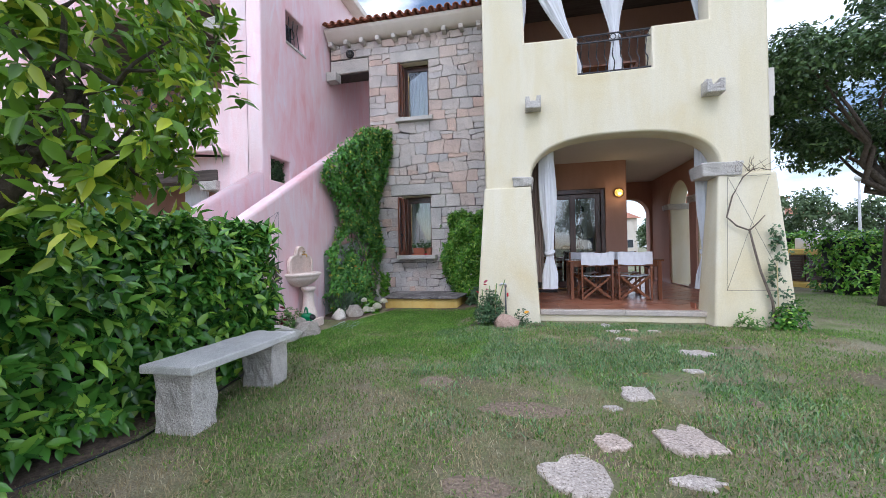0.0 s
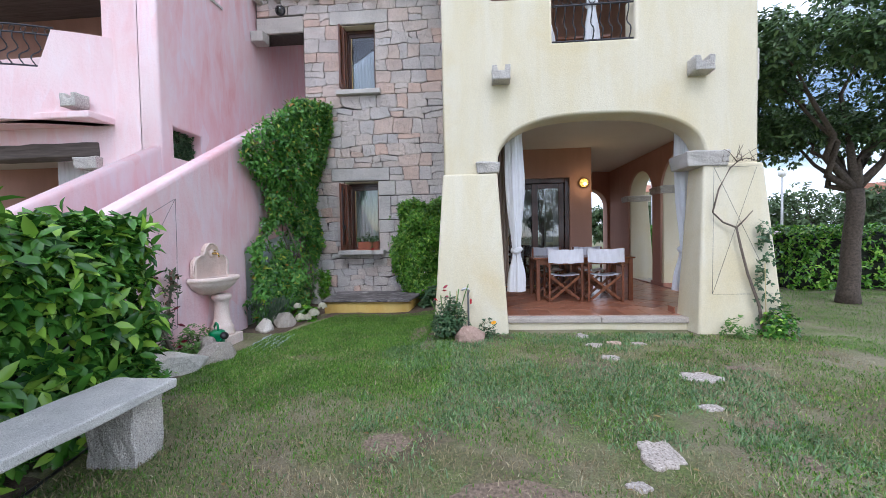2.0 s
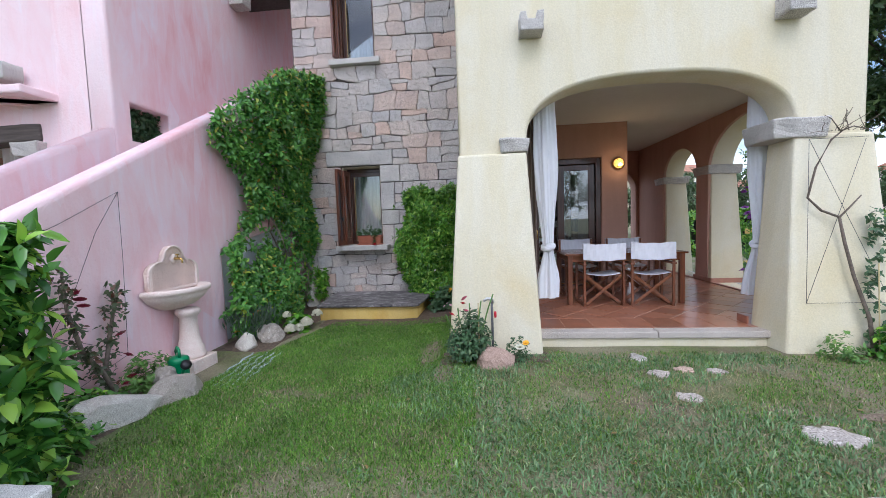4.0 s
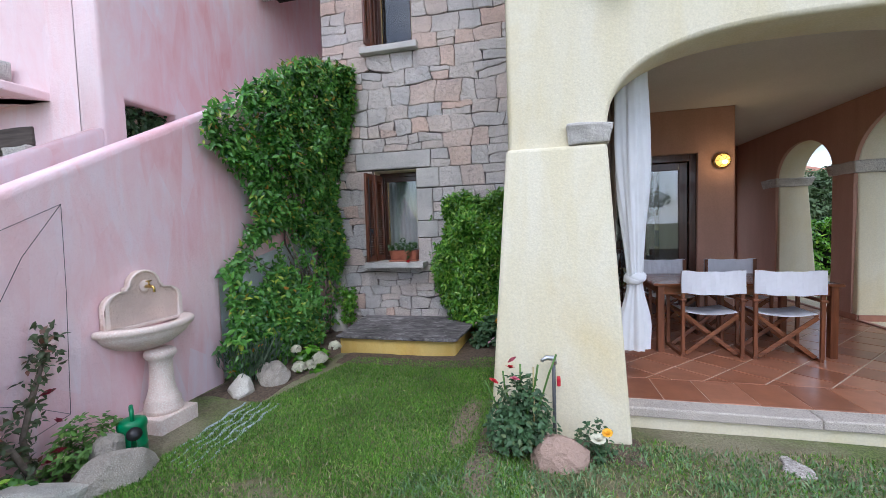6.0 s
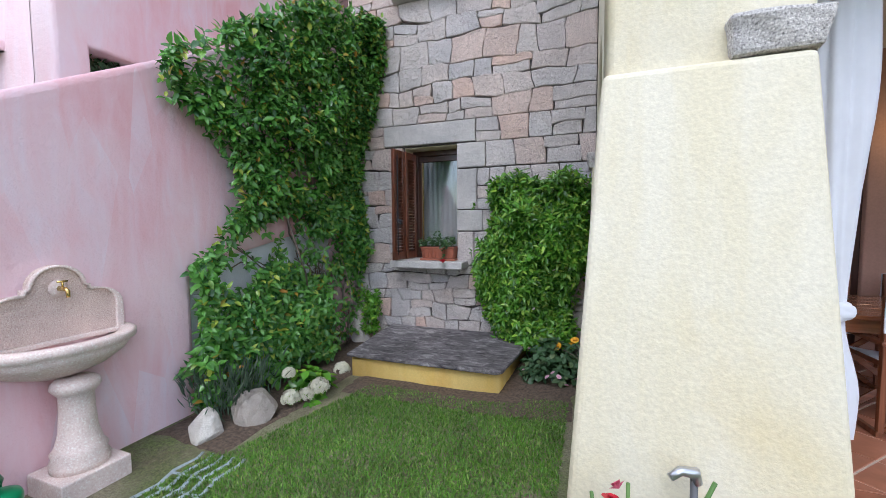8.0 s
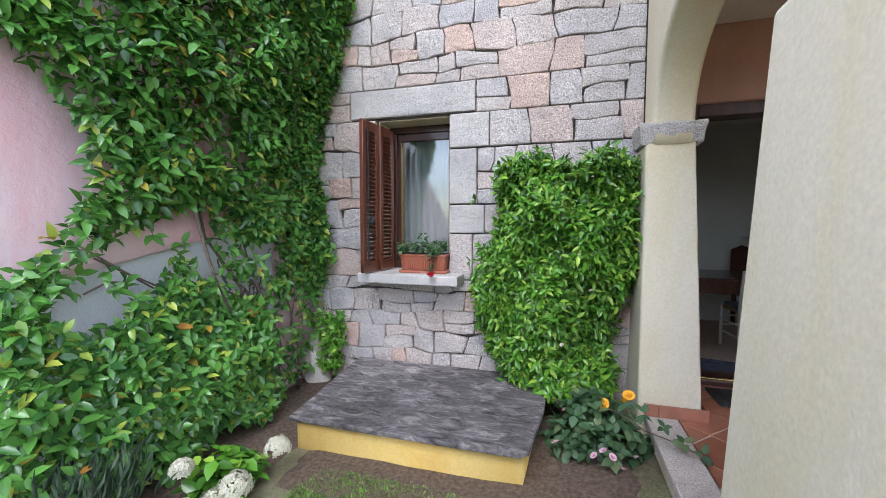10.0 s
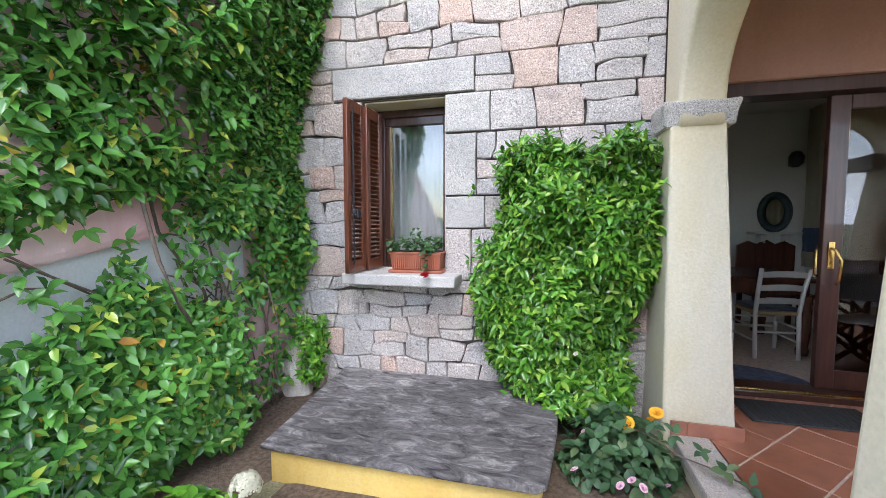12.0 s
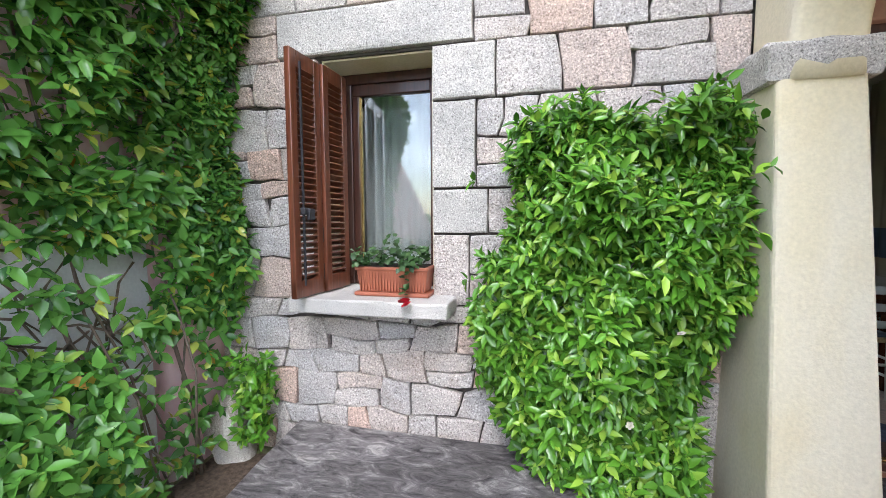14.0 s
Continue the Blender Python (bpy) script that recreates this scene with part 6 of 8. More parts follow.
# ---- great vine in the corner ----
VINE_POLY = [(6.78, 2.50), (6.72, 2.80), (7.15, 3.12), (7.6, 3.46), (8.1, 3.84), (8.7, 4.08), (9.42, 4.12), (9.42, 0.0), (6.88, 0.05), (6.82, 0.45), (6.95, 0.8), (6.90, 1.15), (7.12, 1.38), (7.32, 1.62), (7.30, 2.0), (7.12, 2.30)]
n = 9000
a, b = rng.uniform(6.7, 9.42, n), rng.uniform(0.0, 4.2, n)
keep = inside(VINE_POLY, a, b)
sparse = (np.abs(a - 8.0) < 0.85) & (np.abs(b - 1.25 - 0.12 * np.sin(a * 5)) < 0.24)
keep &= ~(sparse & (rng.random(n) < 0.9))
keep &= ~((a < 8.4) & (b < 0.9) & (rng.random(n) < 0.08))
foot = (a > 8.55) & (b < 0.95)
keep &= ~(foot & (rng.random(n) < 0.9))
a, b = a[keep], b[keep]
sm = lambda v: np.clip(v, 0, 1) ** 2 * (3 - 2 * np.clip(v, 0, 1))
dep = 0.16 + 0.27 * sm((b - 1.3) / 1.6) * sm((a - 6.7) / 1.0) + 0.14 * sm((1.1 - b) / 0.8)
lump = lumps(np.stack([a, b, b * 0], 1), 2.6, 3.0)
dep = dep * (1 + 0.5 * lump)
gap = lumps(np.stack([a, b, b * 0 + 3.0], 1), 4.5, 7.0)
keep = ~((gap < np.quantile(gap, 0.2)) & (b > 1.0) & (rng.random(len(a)) < 0.75))
a, b, dep, lump = a[keep], b[keep], dep[keep], lump[keep]
rr = rng.random(len(a)) ** 0.45
rim = np.interp(b, [0.9, 1.2, 1.45, 2.0, 2.4, 2.8, 3.3, 4.0], [-3.74, -3.52, -3.62, -3.77, -3.72, -3.58, -3.42, -3.30])
vx = -3.86 + dep * rr
vx = np.where(a > 8.5, np.minimum(vx, rim - 0.06 * rng.random(len(a))), vx)
P = np.stack([vx, a, b], 1)
out = np.stack([np.ones(len(a)), -0.45 * np.ones(len(a)), 0.25 + 0.5 * lump], 1) + rng.normal(0, 0.35, (len(a), 3))
# part that leans onto the stone wall
n = 2600
xs, zs = rng.uniform(-3.85, -3.2, n), rng.uniform(0.9, 4.15, n)
edge = np.interp(zs, [0.9, 1.2, 1.45, 2.0, 2.4, 2.8, 3.3, 4.0], [-3.74, -3.52, -3.62, -3.77, -3.72, -3.58, -3.42, -3.30]) + 0.04 * np.sin(zs * 9)
k2 = xs < edge
xs, zs = xs[k2], zs[k2]
P2 = np.stack([xs, 9.40 - 0.22 * rng.random(len(xs)) ** 0.6, zs], 1)
out2 = np.stack([0.3 * np.ones(len(xs)), -np.ones(len(xs)), 0.2 * np.ones(len(xs))], 1) + rng.normal(0, 0.35, (len(xs), 3))
P, out = np.concatenate([P, P2]), np.concatenate([out, out2])
P, D, N = sprays(P, out, 4, 0.07)
L = rng.uniform(0.062, 0.105, len(P))
W = L * rng.uniform(0.42, 0.55, len(P)) * 1.15
vstems = []
for k in range(9):
    y0 = 8.75 + random.uniform(-0.25, 0.35)
    y1 = 7.2 + random.uniform(0, 2.1)
    z1 = random.uniform(1.0, 3.6)
    vstems.append((wiggle((-3.78, y0, -0.1), (-3.84 + random.uniform(0, 0.12), y1, z1), 9, 0.5, k * 1.7), 0.006 if k > 2 else 0.011, TWIG))
for k in range(14):
    y1 = 7.2 + random.uniform(0, 1.5)
    vstems.append((wiggle((-3.98, 8.7, random.uniform(0.3, 1.0)), (-3.9 + random.uniform(0, 0.1), y1, random.uniform(0.8, 1.7)), 8, 0.4, 40 + k * 1.3), 0.006, TWIG))
plant("climbing_vine", "dense dark green evergreen climber on a pink wall corner", "climbing plant", P, D, N, L, W, VINE_LEAF, 300, (-2.4, 7.6, 1.3), vstems)

# ---- jasmine beside the window ----
n = 4600
xs, zs = rng.uniform(-2.1, -0.74, n), rng.uniform(0.12, 2.2, n)
lx = -1.98 + 0.10 * np.sin(zs * 4.0 + 1) + 0.14 * sm((1.2 - zs) / 0.9) * 0.3
rx = -0.80 - 0.22 * sm((1.5 - zs) / 1.2) + 0.04 * np.sin(zs * 6)
tz = 2.02 + 0.04 * np.sin(xs * 11) - 0.16 * sm((-1.85 - xs) / 0.2) - 0.06 * sm((xs + 1.0) / 0.2)
fray = 0.10 * lumps(np.stack([xs, zs, zs * 0 + 5.0], 1), 7.0, 2.0) + rng.normal(0, 0.03, n)
keep = (xs > lx + fray) & (xs < rx + fray) & (zs < tz + fray)
xs, zs = xs[keep], zs[keep]
u = (xs - lx[keep]) / (rx[keep] - lx[keep])
bulge = 0.14 + 0.28 * np.sqrt(np.clip(1 - (2 * u - 1) ** 2, 0, 1))
lump = lumps(np.stack([xs, zs, zs * 0], 1), 3.0, 9.0)
P = np.stack([xs, 9.40 - bulge * (1 + 0.45 * lump) * rng.random(len(xs)) ** 0.4, zs], 1)
out = np.stack([(u - 0.5) * 1.2, -np.ones(len(xs)), 0.35 + 0.5 * lump], 1) + rng.normal(0, 0.32, (len(xs), 3))
ex = np.array([(-0.86, 9.08, 1.93), (-0.86, 9.02, 1.72), (-0.88, 9.05, 1.45), (-2.12, 9.3, 1.74), (-2.14, 9.3, 1.18), (-1.2, 9.2, 2.08), (-1.5, 9.2, 2.10), (-1.0, 9.2, 2.06), (-1.72, 9.2, 2.06)])
P = np.concatenate([P, ex])
out = np.concatenate([out, np.array([(1, -0.5, 0.5)] * 3 + [(-1, -0.4, 0.3)] * 2 + [(0, -0.3, 1)] * 4)])
P, D, N = sprays(P, out, 5, 0.07)
L = rng.uniform(0.05, 0.098, len(P))
W = L * rng.uniform(0.40, 0.5, len(P))
js = [(wiggle((-1.35 + 0.12 * (k - 2), 9.3, -0.1), (-1.9 + 0.25 * k, 9.36, 1.7), 8, 0.3, 80 + k), 0.013, TWIG) for k in range(5)]
jas = plant("jasmine_bush", "bright green star jasmine trained on the stone wall beside a window", "shrub", P, D, N, L, W, BUSH_LEAF, 300, (-1.5, 7.8, 1.2), js)
for p in ((-1.15, 8.98, 1.02), (-1.9, 9.05, 0.75), (-1.85, 9.1, 0.8), (-1.35, 8.95, 0.6), (-1.5, 9.0, 1.75), (-1.25, 8.98, 1.3)):
    bloom(jas, p, 0.02, FLOWER_WHITE, 5)

# small shoot of vine at the wall foot
n = 90
P = np.stack([rng.uniform(-3.66, -3.46, n), rng.uniform(9.2, 9.38, n), rng.uniform(0.05, 0.66, n)], 1)
P, D, N = sprays(P, np.tile((0.2, -1, 0.3), (n, 1)) + rng.normal(0, 0.4, (n, 3)), 5, 0.05)
L = rng.uniform(0.05, 0.085, len(P))
plant("vine_shoot", "young green vine shoot on the stone wall foot", "climbing plant", P, D, N, L, L * 0.5, BUSH_LEAF)

# ---- hedge on the left ----


def box_foliage(x0, x1, y0, y1, z0, z1, count, lump_scale, inset, faces="xXyYZ", seed=0.0):
    """Anchor points in a shell under the faces of a lumpy block."""
    areas, jobs = [], []
    for f in faces:
        if f in "xX":
            areas.append((y1 - y0) * (z1 - z0))
        elif f in "yY":
            areas.append((x1 - x0) * (z1 - z0))
        else:
            areas.append((x1 - x0) * (y1 - y0))
    areas = np.array(areas) / sum(areas)
    Ps, Os = [], []
    for f, ar in zip(faces, areas):
        m = max(1, int(count * ar))
        X, Y, Z = rng.uniform(x0, x1, m), rng.uniform(y0, y1, m), rng.uniform(z0, z1, m)
        o = np.zeros((m, 3))
        if f == "x":
            X[:], o[:, 0] = x0, -1
        elif f == "X":
            X[:], o[:, 0] = x1, 1
        elif f == "y":
            Y[:], o[:, 1] = y0, -1
        elif f == "Y":
            Y[:], o[:, 1] = y1, 1
        else:
            Z[:], o[:, 2] = z1, 1
        p = np.stack([X, Y, Z], 1)
        d = inset * rng.random(m) ** 1.8 - 0.9 * inset * lumps(p, lump_scale, seed)
        Ps.append(p - o * d[:, None])
        Os.append(o + np.array([0, 0, 0.35]) + rng.normal(0, 0.35, (m, 3)))
    return np.concatenate(Ps), np.concatenate(Os)


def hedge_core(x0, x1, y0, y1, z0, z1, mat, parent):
    # solid lump behind the leaves, stands in for the shade deep in a hedge
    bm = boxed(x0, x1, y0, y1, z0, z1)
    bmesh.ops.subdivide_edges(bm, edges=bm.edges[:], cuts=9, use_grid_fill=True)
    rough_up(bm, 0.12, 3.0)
    return part("inner_mass", bm, mat, parent, "near-black block standing in for the shade inside the hedge")


# near-black base colour: the hedge's inner shade is put into it
DARK_CORE = plain("hedge_inner_shade", (0.012, 0.016, 0.008), 1.0, 0, 0.5, 20, 0.6)
P, O = box_foliage(-4.5, -2.98, 0.3, 4.15, -0.05, 1.50, 3000, 1.7, 0.24, "XYyZ", 2.0)
P, D, N = sprays(P, O, 6, 0.10)
L = rng.uniform(0.10, 0.165, len(P))
W = L * rng.uniform(0.42, 0.55, len(P))
hd = plant("garden_hedge", "dense glossy green broad-leaved hedge beside the lawn", "hedge", P, D, N, L, W, HEDGE_LEAF, 300, (-2.3, 2.6, 1.1))
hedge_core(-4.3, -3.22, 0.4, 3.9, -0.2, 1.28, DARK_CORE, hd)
for k in range(12):
    y = 0.6 + k * 0.3
    bm = bmesh.new()
    add_tube(bm, wiggle((-3.4 + random.uniform(-0.1, 0.15), y, -0.2), (-3.1, y + random.uniform(-0.2, 0.2), 0.8), 6, 0.12, k * 2.2), 0.016, 6)
    part("stem", bm, BARK, hd, "", True)

# ---- lemon tree near the camera ----
LT = Vector((-2.27, 1.55, 2.15))
n = 700
dirs = unit(rng.normal(0, 1, (n, 3)))
rad = rng.uniform(0.45, 1.0, n) ** 0.6
P = np.array(LT) + dirs * rad[:, None] * np.array([0.66, 0.78, 0.80]) * (1 + 0.35 * lumps(dirs, 1.6, 4.0))[:, None]
O = dirs + np.array([0, 0, 0.25])
lowp = np.array([(-1.75, 0.62, 1.02), (-1.66, 0.60, 0.95), (-1.82, 0.7, 1.06), (-1.9, 0.66, 0.92), (-1.72, 0.7, 1.12), (-1.85, 0.6, 1.15), (-1.95, 0.72, 1.2)])
P, O = np.concatenate([P, lowp]), np.concatenate([O, np.tile((0.6, -0.3, 0.4), (len(lowp), 1))])
tw = np.array([(-1.59 - 0.008 * k, 1.95 - 0.01 * k, 2.02 + 0.07 * k) for k in range(7)])
P, O = np.concatenate([P, tw]), np.concatenate([O, np.tile((0.2, -0.2, 1.0), (7, 1))])
P, D, N = sprays(P, O, 6, 0.13)
L = rng.uniform(0.065, 0.125, len(P))
W = L * rng.uniform(0.42, 0.55, len(P))
stems = [([(-2.75, 0.95, -0.3), (-2.62, 0.95, 0.4), (-2.5, 1.1, 0.95), (-2.32, 1.4, 1.5), (-2.2, 1.6, 2.0)], [0.085, 0.08, 0.075, 0.05, 0.03], BARK)]
for k in range(14):
    d = Vector(dirs[k * 7])
    s = Vector((-2.34, 1.36, 1.4)).lerp(LT, random.random())
    stems.append((wiggle(s, LT + Vector((d.x * 0.6, d.y * 0.55, d.z * 0.75)), 6, 0.15, 200 + k), [0.02, 0.017, 0.015, 0.012, 0.01, 0.008, 0.006], BARK))
stems.append((wiggle((-1.75, 1.75, 1.75), (-1.64, 1.92, 2.5), 6, 0.05, 231), 0.006, HERB_LEAF))
plant("lemon_tree", "leafy lemon tree with yellow-green leaves at the hedge", "tree", P, D, N, L, W, LEMON_LEAF, 200, (-1.0, 1.0, 1.6), stems)

# ---- climbing roses on the pink wall ----


def rose_climber(base, path, seed, blooms):
    pts = [Vector(base), *[Vector(p) for p in path]]
    n = 90
    P, O = [], []
    for k in range(n):
        t = rng.random() ** 0.8 * (len(pts) - 1)
        i = min(int(t), len(pts) - 2)
        p = pts[i].lerp(pts[i + 1], t - i)
        P.append(np.array(p) + rng.normal(0, 0.035, 3))
        O.append(rng.normal(0, 1, 3) + np.array([0.8, 0, 0.3]))
    P, D, N = sprays(np.array(P), np.array(O), 3, 0.05)
    L = rng.uniform(0.035, 0.07, len(P))
    ob = plant("climbing_rose", "thin climbing rose with dark leaves and wine-red blooms", "climbing plant", P, D, N, L, L * 0.6, DARK_ROSE, 0, None, [(pts, [0.018] * (len(pts) - 2) + [0.013, 0.009], TWIG)], "climbing roses")
    for b in blooms:
        bloom(ob, b, 0.045, WINE, 9)
    return ob


rose_climber((-3.72, 5.16, -0.1), [(-3.74, 5.15, 0.3), (-3.76, 5.22, 0.52), (-3.80, 5.32, 0.75), (-3.80, 5.36, 0.96)], 1, [(-3.62, 5.26, 0.16), (-3.62, 5.21, 0.12), (-3.68, 5.30, 0.34), (-3.70, 5.28, 0.54)])
rose_climber((-3.62, 5.14, 0.0), [(-3.66, 5.05, 0.28), (-3.70, 4.93, 0.5), (-3.74, 4.88, 0.85), (-3.78, 4.90, 1.15)], 2, [(-3.62, 4.88, 0.92), (-3.64, 4.92, 0.86), (-3.6, 4.86, 0.98)])

# ---- low planting beside the hedge end ----


def tuft(name, label, category, centre, size, count, per, l0, l1, wratio, mat, up=0.6, group="", stems=None):
    d = unit(rng.normal(0, 1, (count, 3)))
    d[:, 2] = np.abs(d[:, 2])
    P = np.array(centre) + d * np.array(size) * (rng.random((count, 1)) ** 0.4)
    O = d + np.array([0, 0, up])
    P, D, N = sprays(P, O, per, 0.05)
    L = rng.uniform(l0, l1, len(P))
    return plant(name, label, category, P, D, N, L, L * wratio, mat, 0, None, stems, group)


tuft("herb_clump", "light green leafy herb clump at the pink wall foot", "shrub", (-3.62, 5.42, 0.0), (0.16, 0.28, 0.34), 170, 5, 0.03, 0.055, 0.6, HERB_LEAF)
tuft("herb_clump", "light green leafy herb clump under the hedge end", "shrub", (-3.6, 4.75, -0.05), (0.25, 0.4, 0.26), 190, 5, 0.06, 0.10, 0.6, HEDGE_LEAF)
tuft("herb_clump", "broad green leaves at the hedge foot", "shrub", (-3.45, 4.3, -0.05), (0.25, 0.35, 0.45), 170, 5, 0.07, 0.12, 0.6, HEDGE_LEAF)

# lavender and hydrangea under the vine
n = 900
P = np.stack([rng.normal(-3.62, 0.09, n), rng.normal(7.12, 0.13, n), np.full(n, -0.05)], 1)
D = np.stack([rng.normal(0.12, 0.28, n), rng.normal(-0.1, 0.28, n), np.ones(n)], 1)
P = P + D * rng.uniform(0.0, 0.35, (n, 1))
L = rng.uniform(0.12, 0.26, n)
plant("lavender", "grey-green lavender clump at the vine foot", "shrub", P, D, rng.normal(0, 1, (n, 3)), L * 0.6, L * 0.035, LAV_LEAF)
hyd = tuft("hydrangea", "hydrangea with fading cream flower heads beside the step", "shrub", (-3.22, 7.62, -0.06), (0.17, 0.26, 0.26), 60, 4, 0.07, 0.12, 0.7, BUSH_LEAF)
for p, r in (((-3.22, 7.34, 0.02), 0.085), ((-3.08, 7.55, 0.06), 0.095), ((-3.05, 7.86, 0.12), 0.08), ((-3.3, 7.42, 0.20), 0.06), ((-3.18, 7.5, -0.01), 0.08)):
    bm = bmesh.new()
    for k in range(170):
        d = Vector(rng.normal(0, 1, 3)).normalized()
        d.z = abs(d.z) * 1.05 - 0.25
        c = Vector(p) + d * r * rng.uniform(0.66, 1.04)
        q = d.to_track_quat("Z", "Y").to_matrix().to_4x4()
        for s in range(4):
            m = Matrix.Translation(c) @ q @ Matrix.Rotation(s * math.pi / 2 + k, 4, "Z")
            vs = [bm.verts.new(m @ Vector(e)) for e in ((0, 0, 0), (0.010, 0.006, 0.003), (0.012, 0.016, 0.0), (0.0, 0.016, 0.004))]
            bm.faces.new(vs)
    part("flower_head", bm, FLOWER_WHITE, hyd, "cream domed flower head")

# rose bush at the pier
rb_stems = [(wiggle((-0.66, 6.12, -0.05), (-0.66 + 0.12 * (k - 2), 6.08 + random.uniform(-0.1, 0.1), 0.5 + 0.05 * k), 5, 0.06, 300 + k), 0.007, HERB_LEAF) for k in range(5)]
rb = tuft("rose_bush", "small rose bush with red and pink blooms beside a pier", "shrub", (-0.66, 6.10, 0.08), (0.24, 0.19, 0.47), 420, 5, 0.03, 0.055, 0.65, ROSE_LEAF, 0.6, "", rb_stems)
for p, m_ in (((-0.72, 6.0, 0.62), RED), ((-0.70, 6.0, 0.67), FLOWER_PINK), ((-0.69, 5.98, 0.55), FLOWER_PINK), ((-0.84, 6.05, 0.5), RED)):
    bloom(rb, p, 0.036, m_, 9)
bm = bmesh.new()
add_tube(bm, [(-0.57, 6.06, 0.0), (-0.57, 6.05, 0.62)], 0.006, 6)
part("cane", bm, plain("bamboo", (0.5, 0.4, 0.2), 0.7), rb, "", True)
rb2 = tuft("rose_bush", "tiny rose with cream and yellow blooms beside a rock", "shrub", (-0.18, 6.12, 0.02), (0.13, 0.11, 0.24), 45, 5, 0.025, 0.045, 0.65, ROSE_LEAF)
bloom(rb2, (-0.17, 6.02, 0.17), 0.05, FLOWER_WHITE, 10)
bloom(rb2, (-0.11, 6.04, 0.21), 0.035, FLOWER_YELLOW, 8)

# lantana by the inner pier
ln = tuft("lantana_bush", "sprawling lantana with pink and yellow flowers below the jasmine", "shrub", (-1.12, 8.72, -0.05), (0.33, 0.30, 0.40), 230, 4, 0.05, 0.095, 0.75, ROSE_LEAF)
for p in ((-1.38, 8.45, 0.10), (-1.15, 8.40, 0.08), (-1.05, 8.38, 0.10), (-0.98, 8.4, 0.02), (-1.33, 8.5, 0.30), (-1.10, 8.38, 0.13), (-0.9, 8.5, 0.05)):
    bloom(ln, p, 0.026, FLOWER_MAUVE, 9)
for p in ((-0.95, 8.66, 0.33), (-0.92, 8.68, 0.37), (-1.07, 8.66, 0.30)):
    bloom(ln, p, 0.042, FLOWER_YELLOW, 10)
P, D, N = sprays(np.array([(-0.85, 8.6, 0.30), (-0.75, 8.5, 0.26), (-0.66, 8.42, 0.24), (-0.95, 8.62, 0.32), (-0.58, 8.36, 0.20)]), np.tile((0, -0.4, 1.0), (5, 1)), 4, 0.05)
L = rng.uniform(0.05, 0.08, len(P))
plant("lantana_shoot", "long leafy lantana shoot over the granite kerb", "shrub", P, D, N, L, L * 0.75, ROSE_LEAF, 0, None, [(wiggle((-1.1, 8.7, 0.28), (-0.55, 8.34, 0.19), 6, 0.04, 5), 0.004, TWIG)])

# geranium in the flower box
n = 60
P = np.stack([rng.uniform(-2.82, -2.40, n), rng.uniform(9.24, 9.42, n), rng.uniform(1.24, 1.34, n)], 1)
P = np.concatenate([P, np.array([(-2.56, 9.24, 1.36), (-2.55, 9.25, 1.42), (-2.6, 9.25, 1.40), (-2.50, 9.24, 1.2), (-2.49, 9.23, 1.14), (-2.50, 9.23, 1.10), (-2.47, 9.25, 1.26), (-2.52, 9.22, 1.25)])])
P, D, N = sprays(P, np.tile((0, -0.6, 0.8), (len(P), 1)) + rng.normal(0, 0.4, (len(P), 3)), 4, 0.05)
L = rng.uniform(0.03, 0.05, len(P))
ger = plant("geranium", "trailing ivy geranium with one red bloom in the flower box", "flower", P, D, N, L, L * 0.95, leaf_mat("geranium_leaf", (0.02, 0.06, 0.02), (0.045, 0.11, 0.03), (0.10, 0.18, 0.06), 0.5))
bloom(ger, (-2.455, 9.10, 1.075), 0.036, RED, 11)
bloom(ger, (-2.44, 9.10, 1.06), 0.03, RED, 9)

# bare climber and small shrubs at the right pier
bc = holder("bare_climber")
tagged(bc, "bare twisting climber stem on the yellow corner pier", "climbing plant")
bc.matrix_basis = Matrix.Translation((0.06, 0, 0))
for pts, r in (([(3.14, 6.24, -0.05), (3.12, 6.29, 0.37), (3.02, 6.35, 0.77), (2.97, 6.40, 1.1), (2.93, 6.42, 1.35)], [0.02, 0.018, 0.016, 0.015, 0.013]),
               ([(2.93, 6.42, 1.35), (2.78, 6.44, 1.42), (2.66, 6.45, 1.55), (2.75, 6.48, 1.85), (2.9, 6.5, 2.12), (3.05, 6.51, 2.24)], [0.012, 0.012, 0.011, 0.010, 0.009, 0.006]),
               ([(2.93, 6.42, 1.35), (3.05, 6.44, 1.46), (3.13, 6.43, 1.56)], [0.010, 0.008, 0.005]),
               ([(2.98, 6.5, 2.2), (3.1, 6.5, 2.24), (3.24, 6.5, 2.2)], [0.008, 0.006, 0.004]),
               ([(2.98, 6.5, 2.2), (2.88, 6.48, 2.32), (2.8, 6.47, 2.36)], [0.006, 0.004, 0.002])):
    bm = bmesh.new()
    add_tube(bm, pts, r, 7)
    part("stem", bm, TWIG, bc, "", True)
for k in range(16):
    bm = bmesh.new()
    s = Vector((2.9 + random.uniform(-0.1, 0.3), 6.49, 2.2))
    add_tube(bm, wiggle(s, s + Vector((random.uniform(-0.18, 0.22), random.uniform(-0.12, 0.0), random.uniform(-0.02, 0.2))), 4, 0.03, k), 0.003, 5)
    part("twig", bm, TWIG, bc, "", True)
n = 90
zz = rng.uniform(0.0, 1.45, n)
P = np.stack([3.28 + 0.06 * np.sin(zz * 7) + rng.normal(0, 0.05 + 0.05 * (zz < 0.45), n), 6.24 + 0.12 * zz + rng.normal(0, 0.03, n), zz], 1)
P, D, N = sprays(P, np.tile((0.2, -1, 0.5), (n, 1)) + rng.normal(0, 0.5, (n, 3)), 4, 0.05)
L = rng.uniform(0.035, 0.07, len(P))
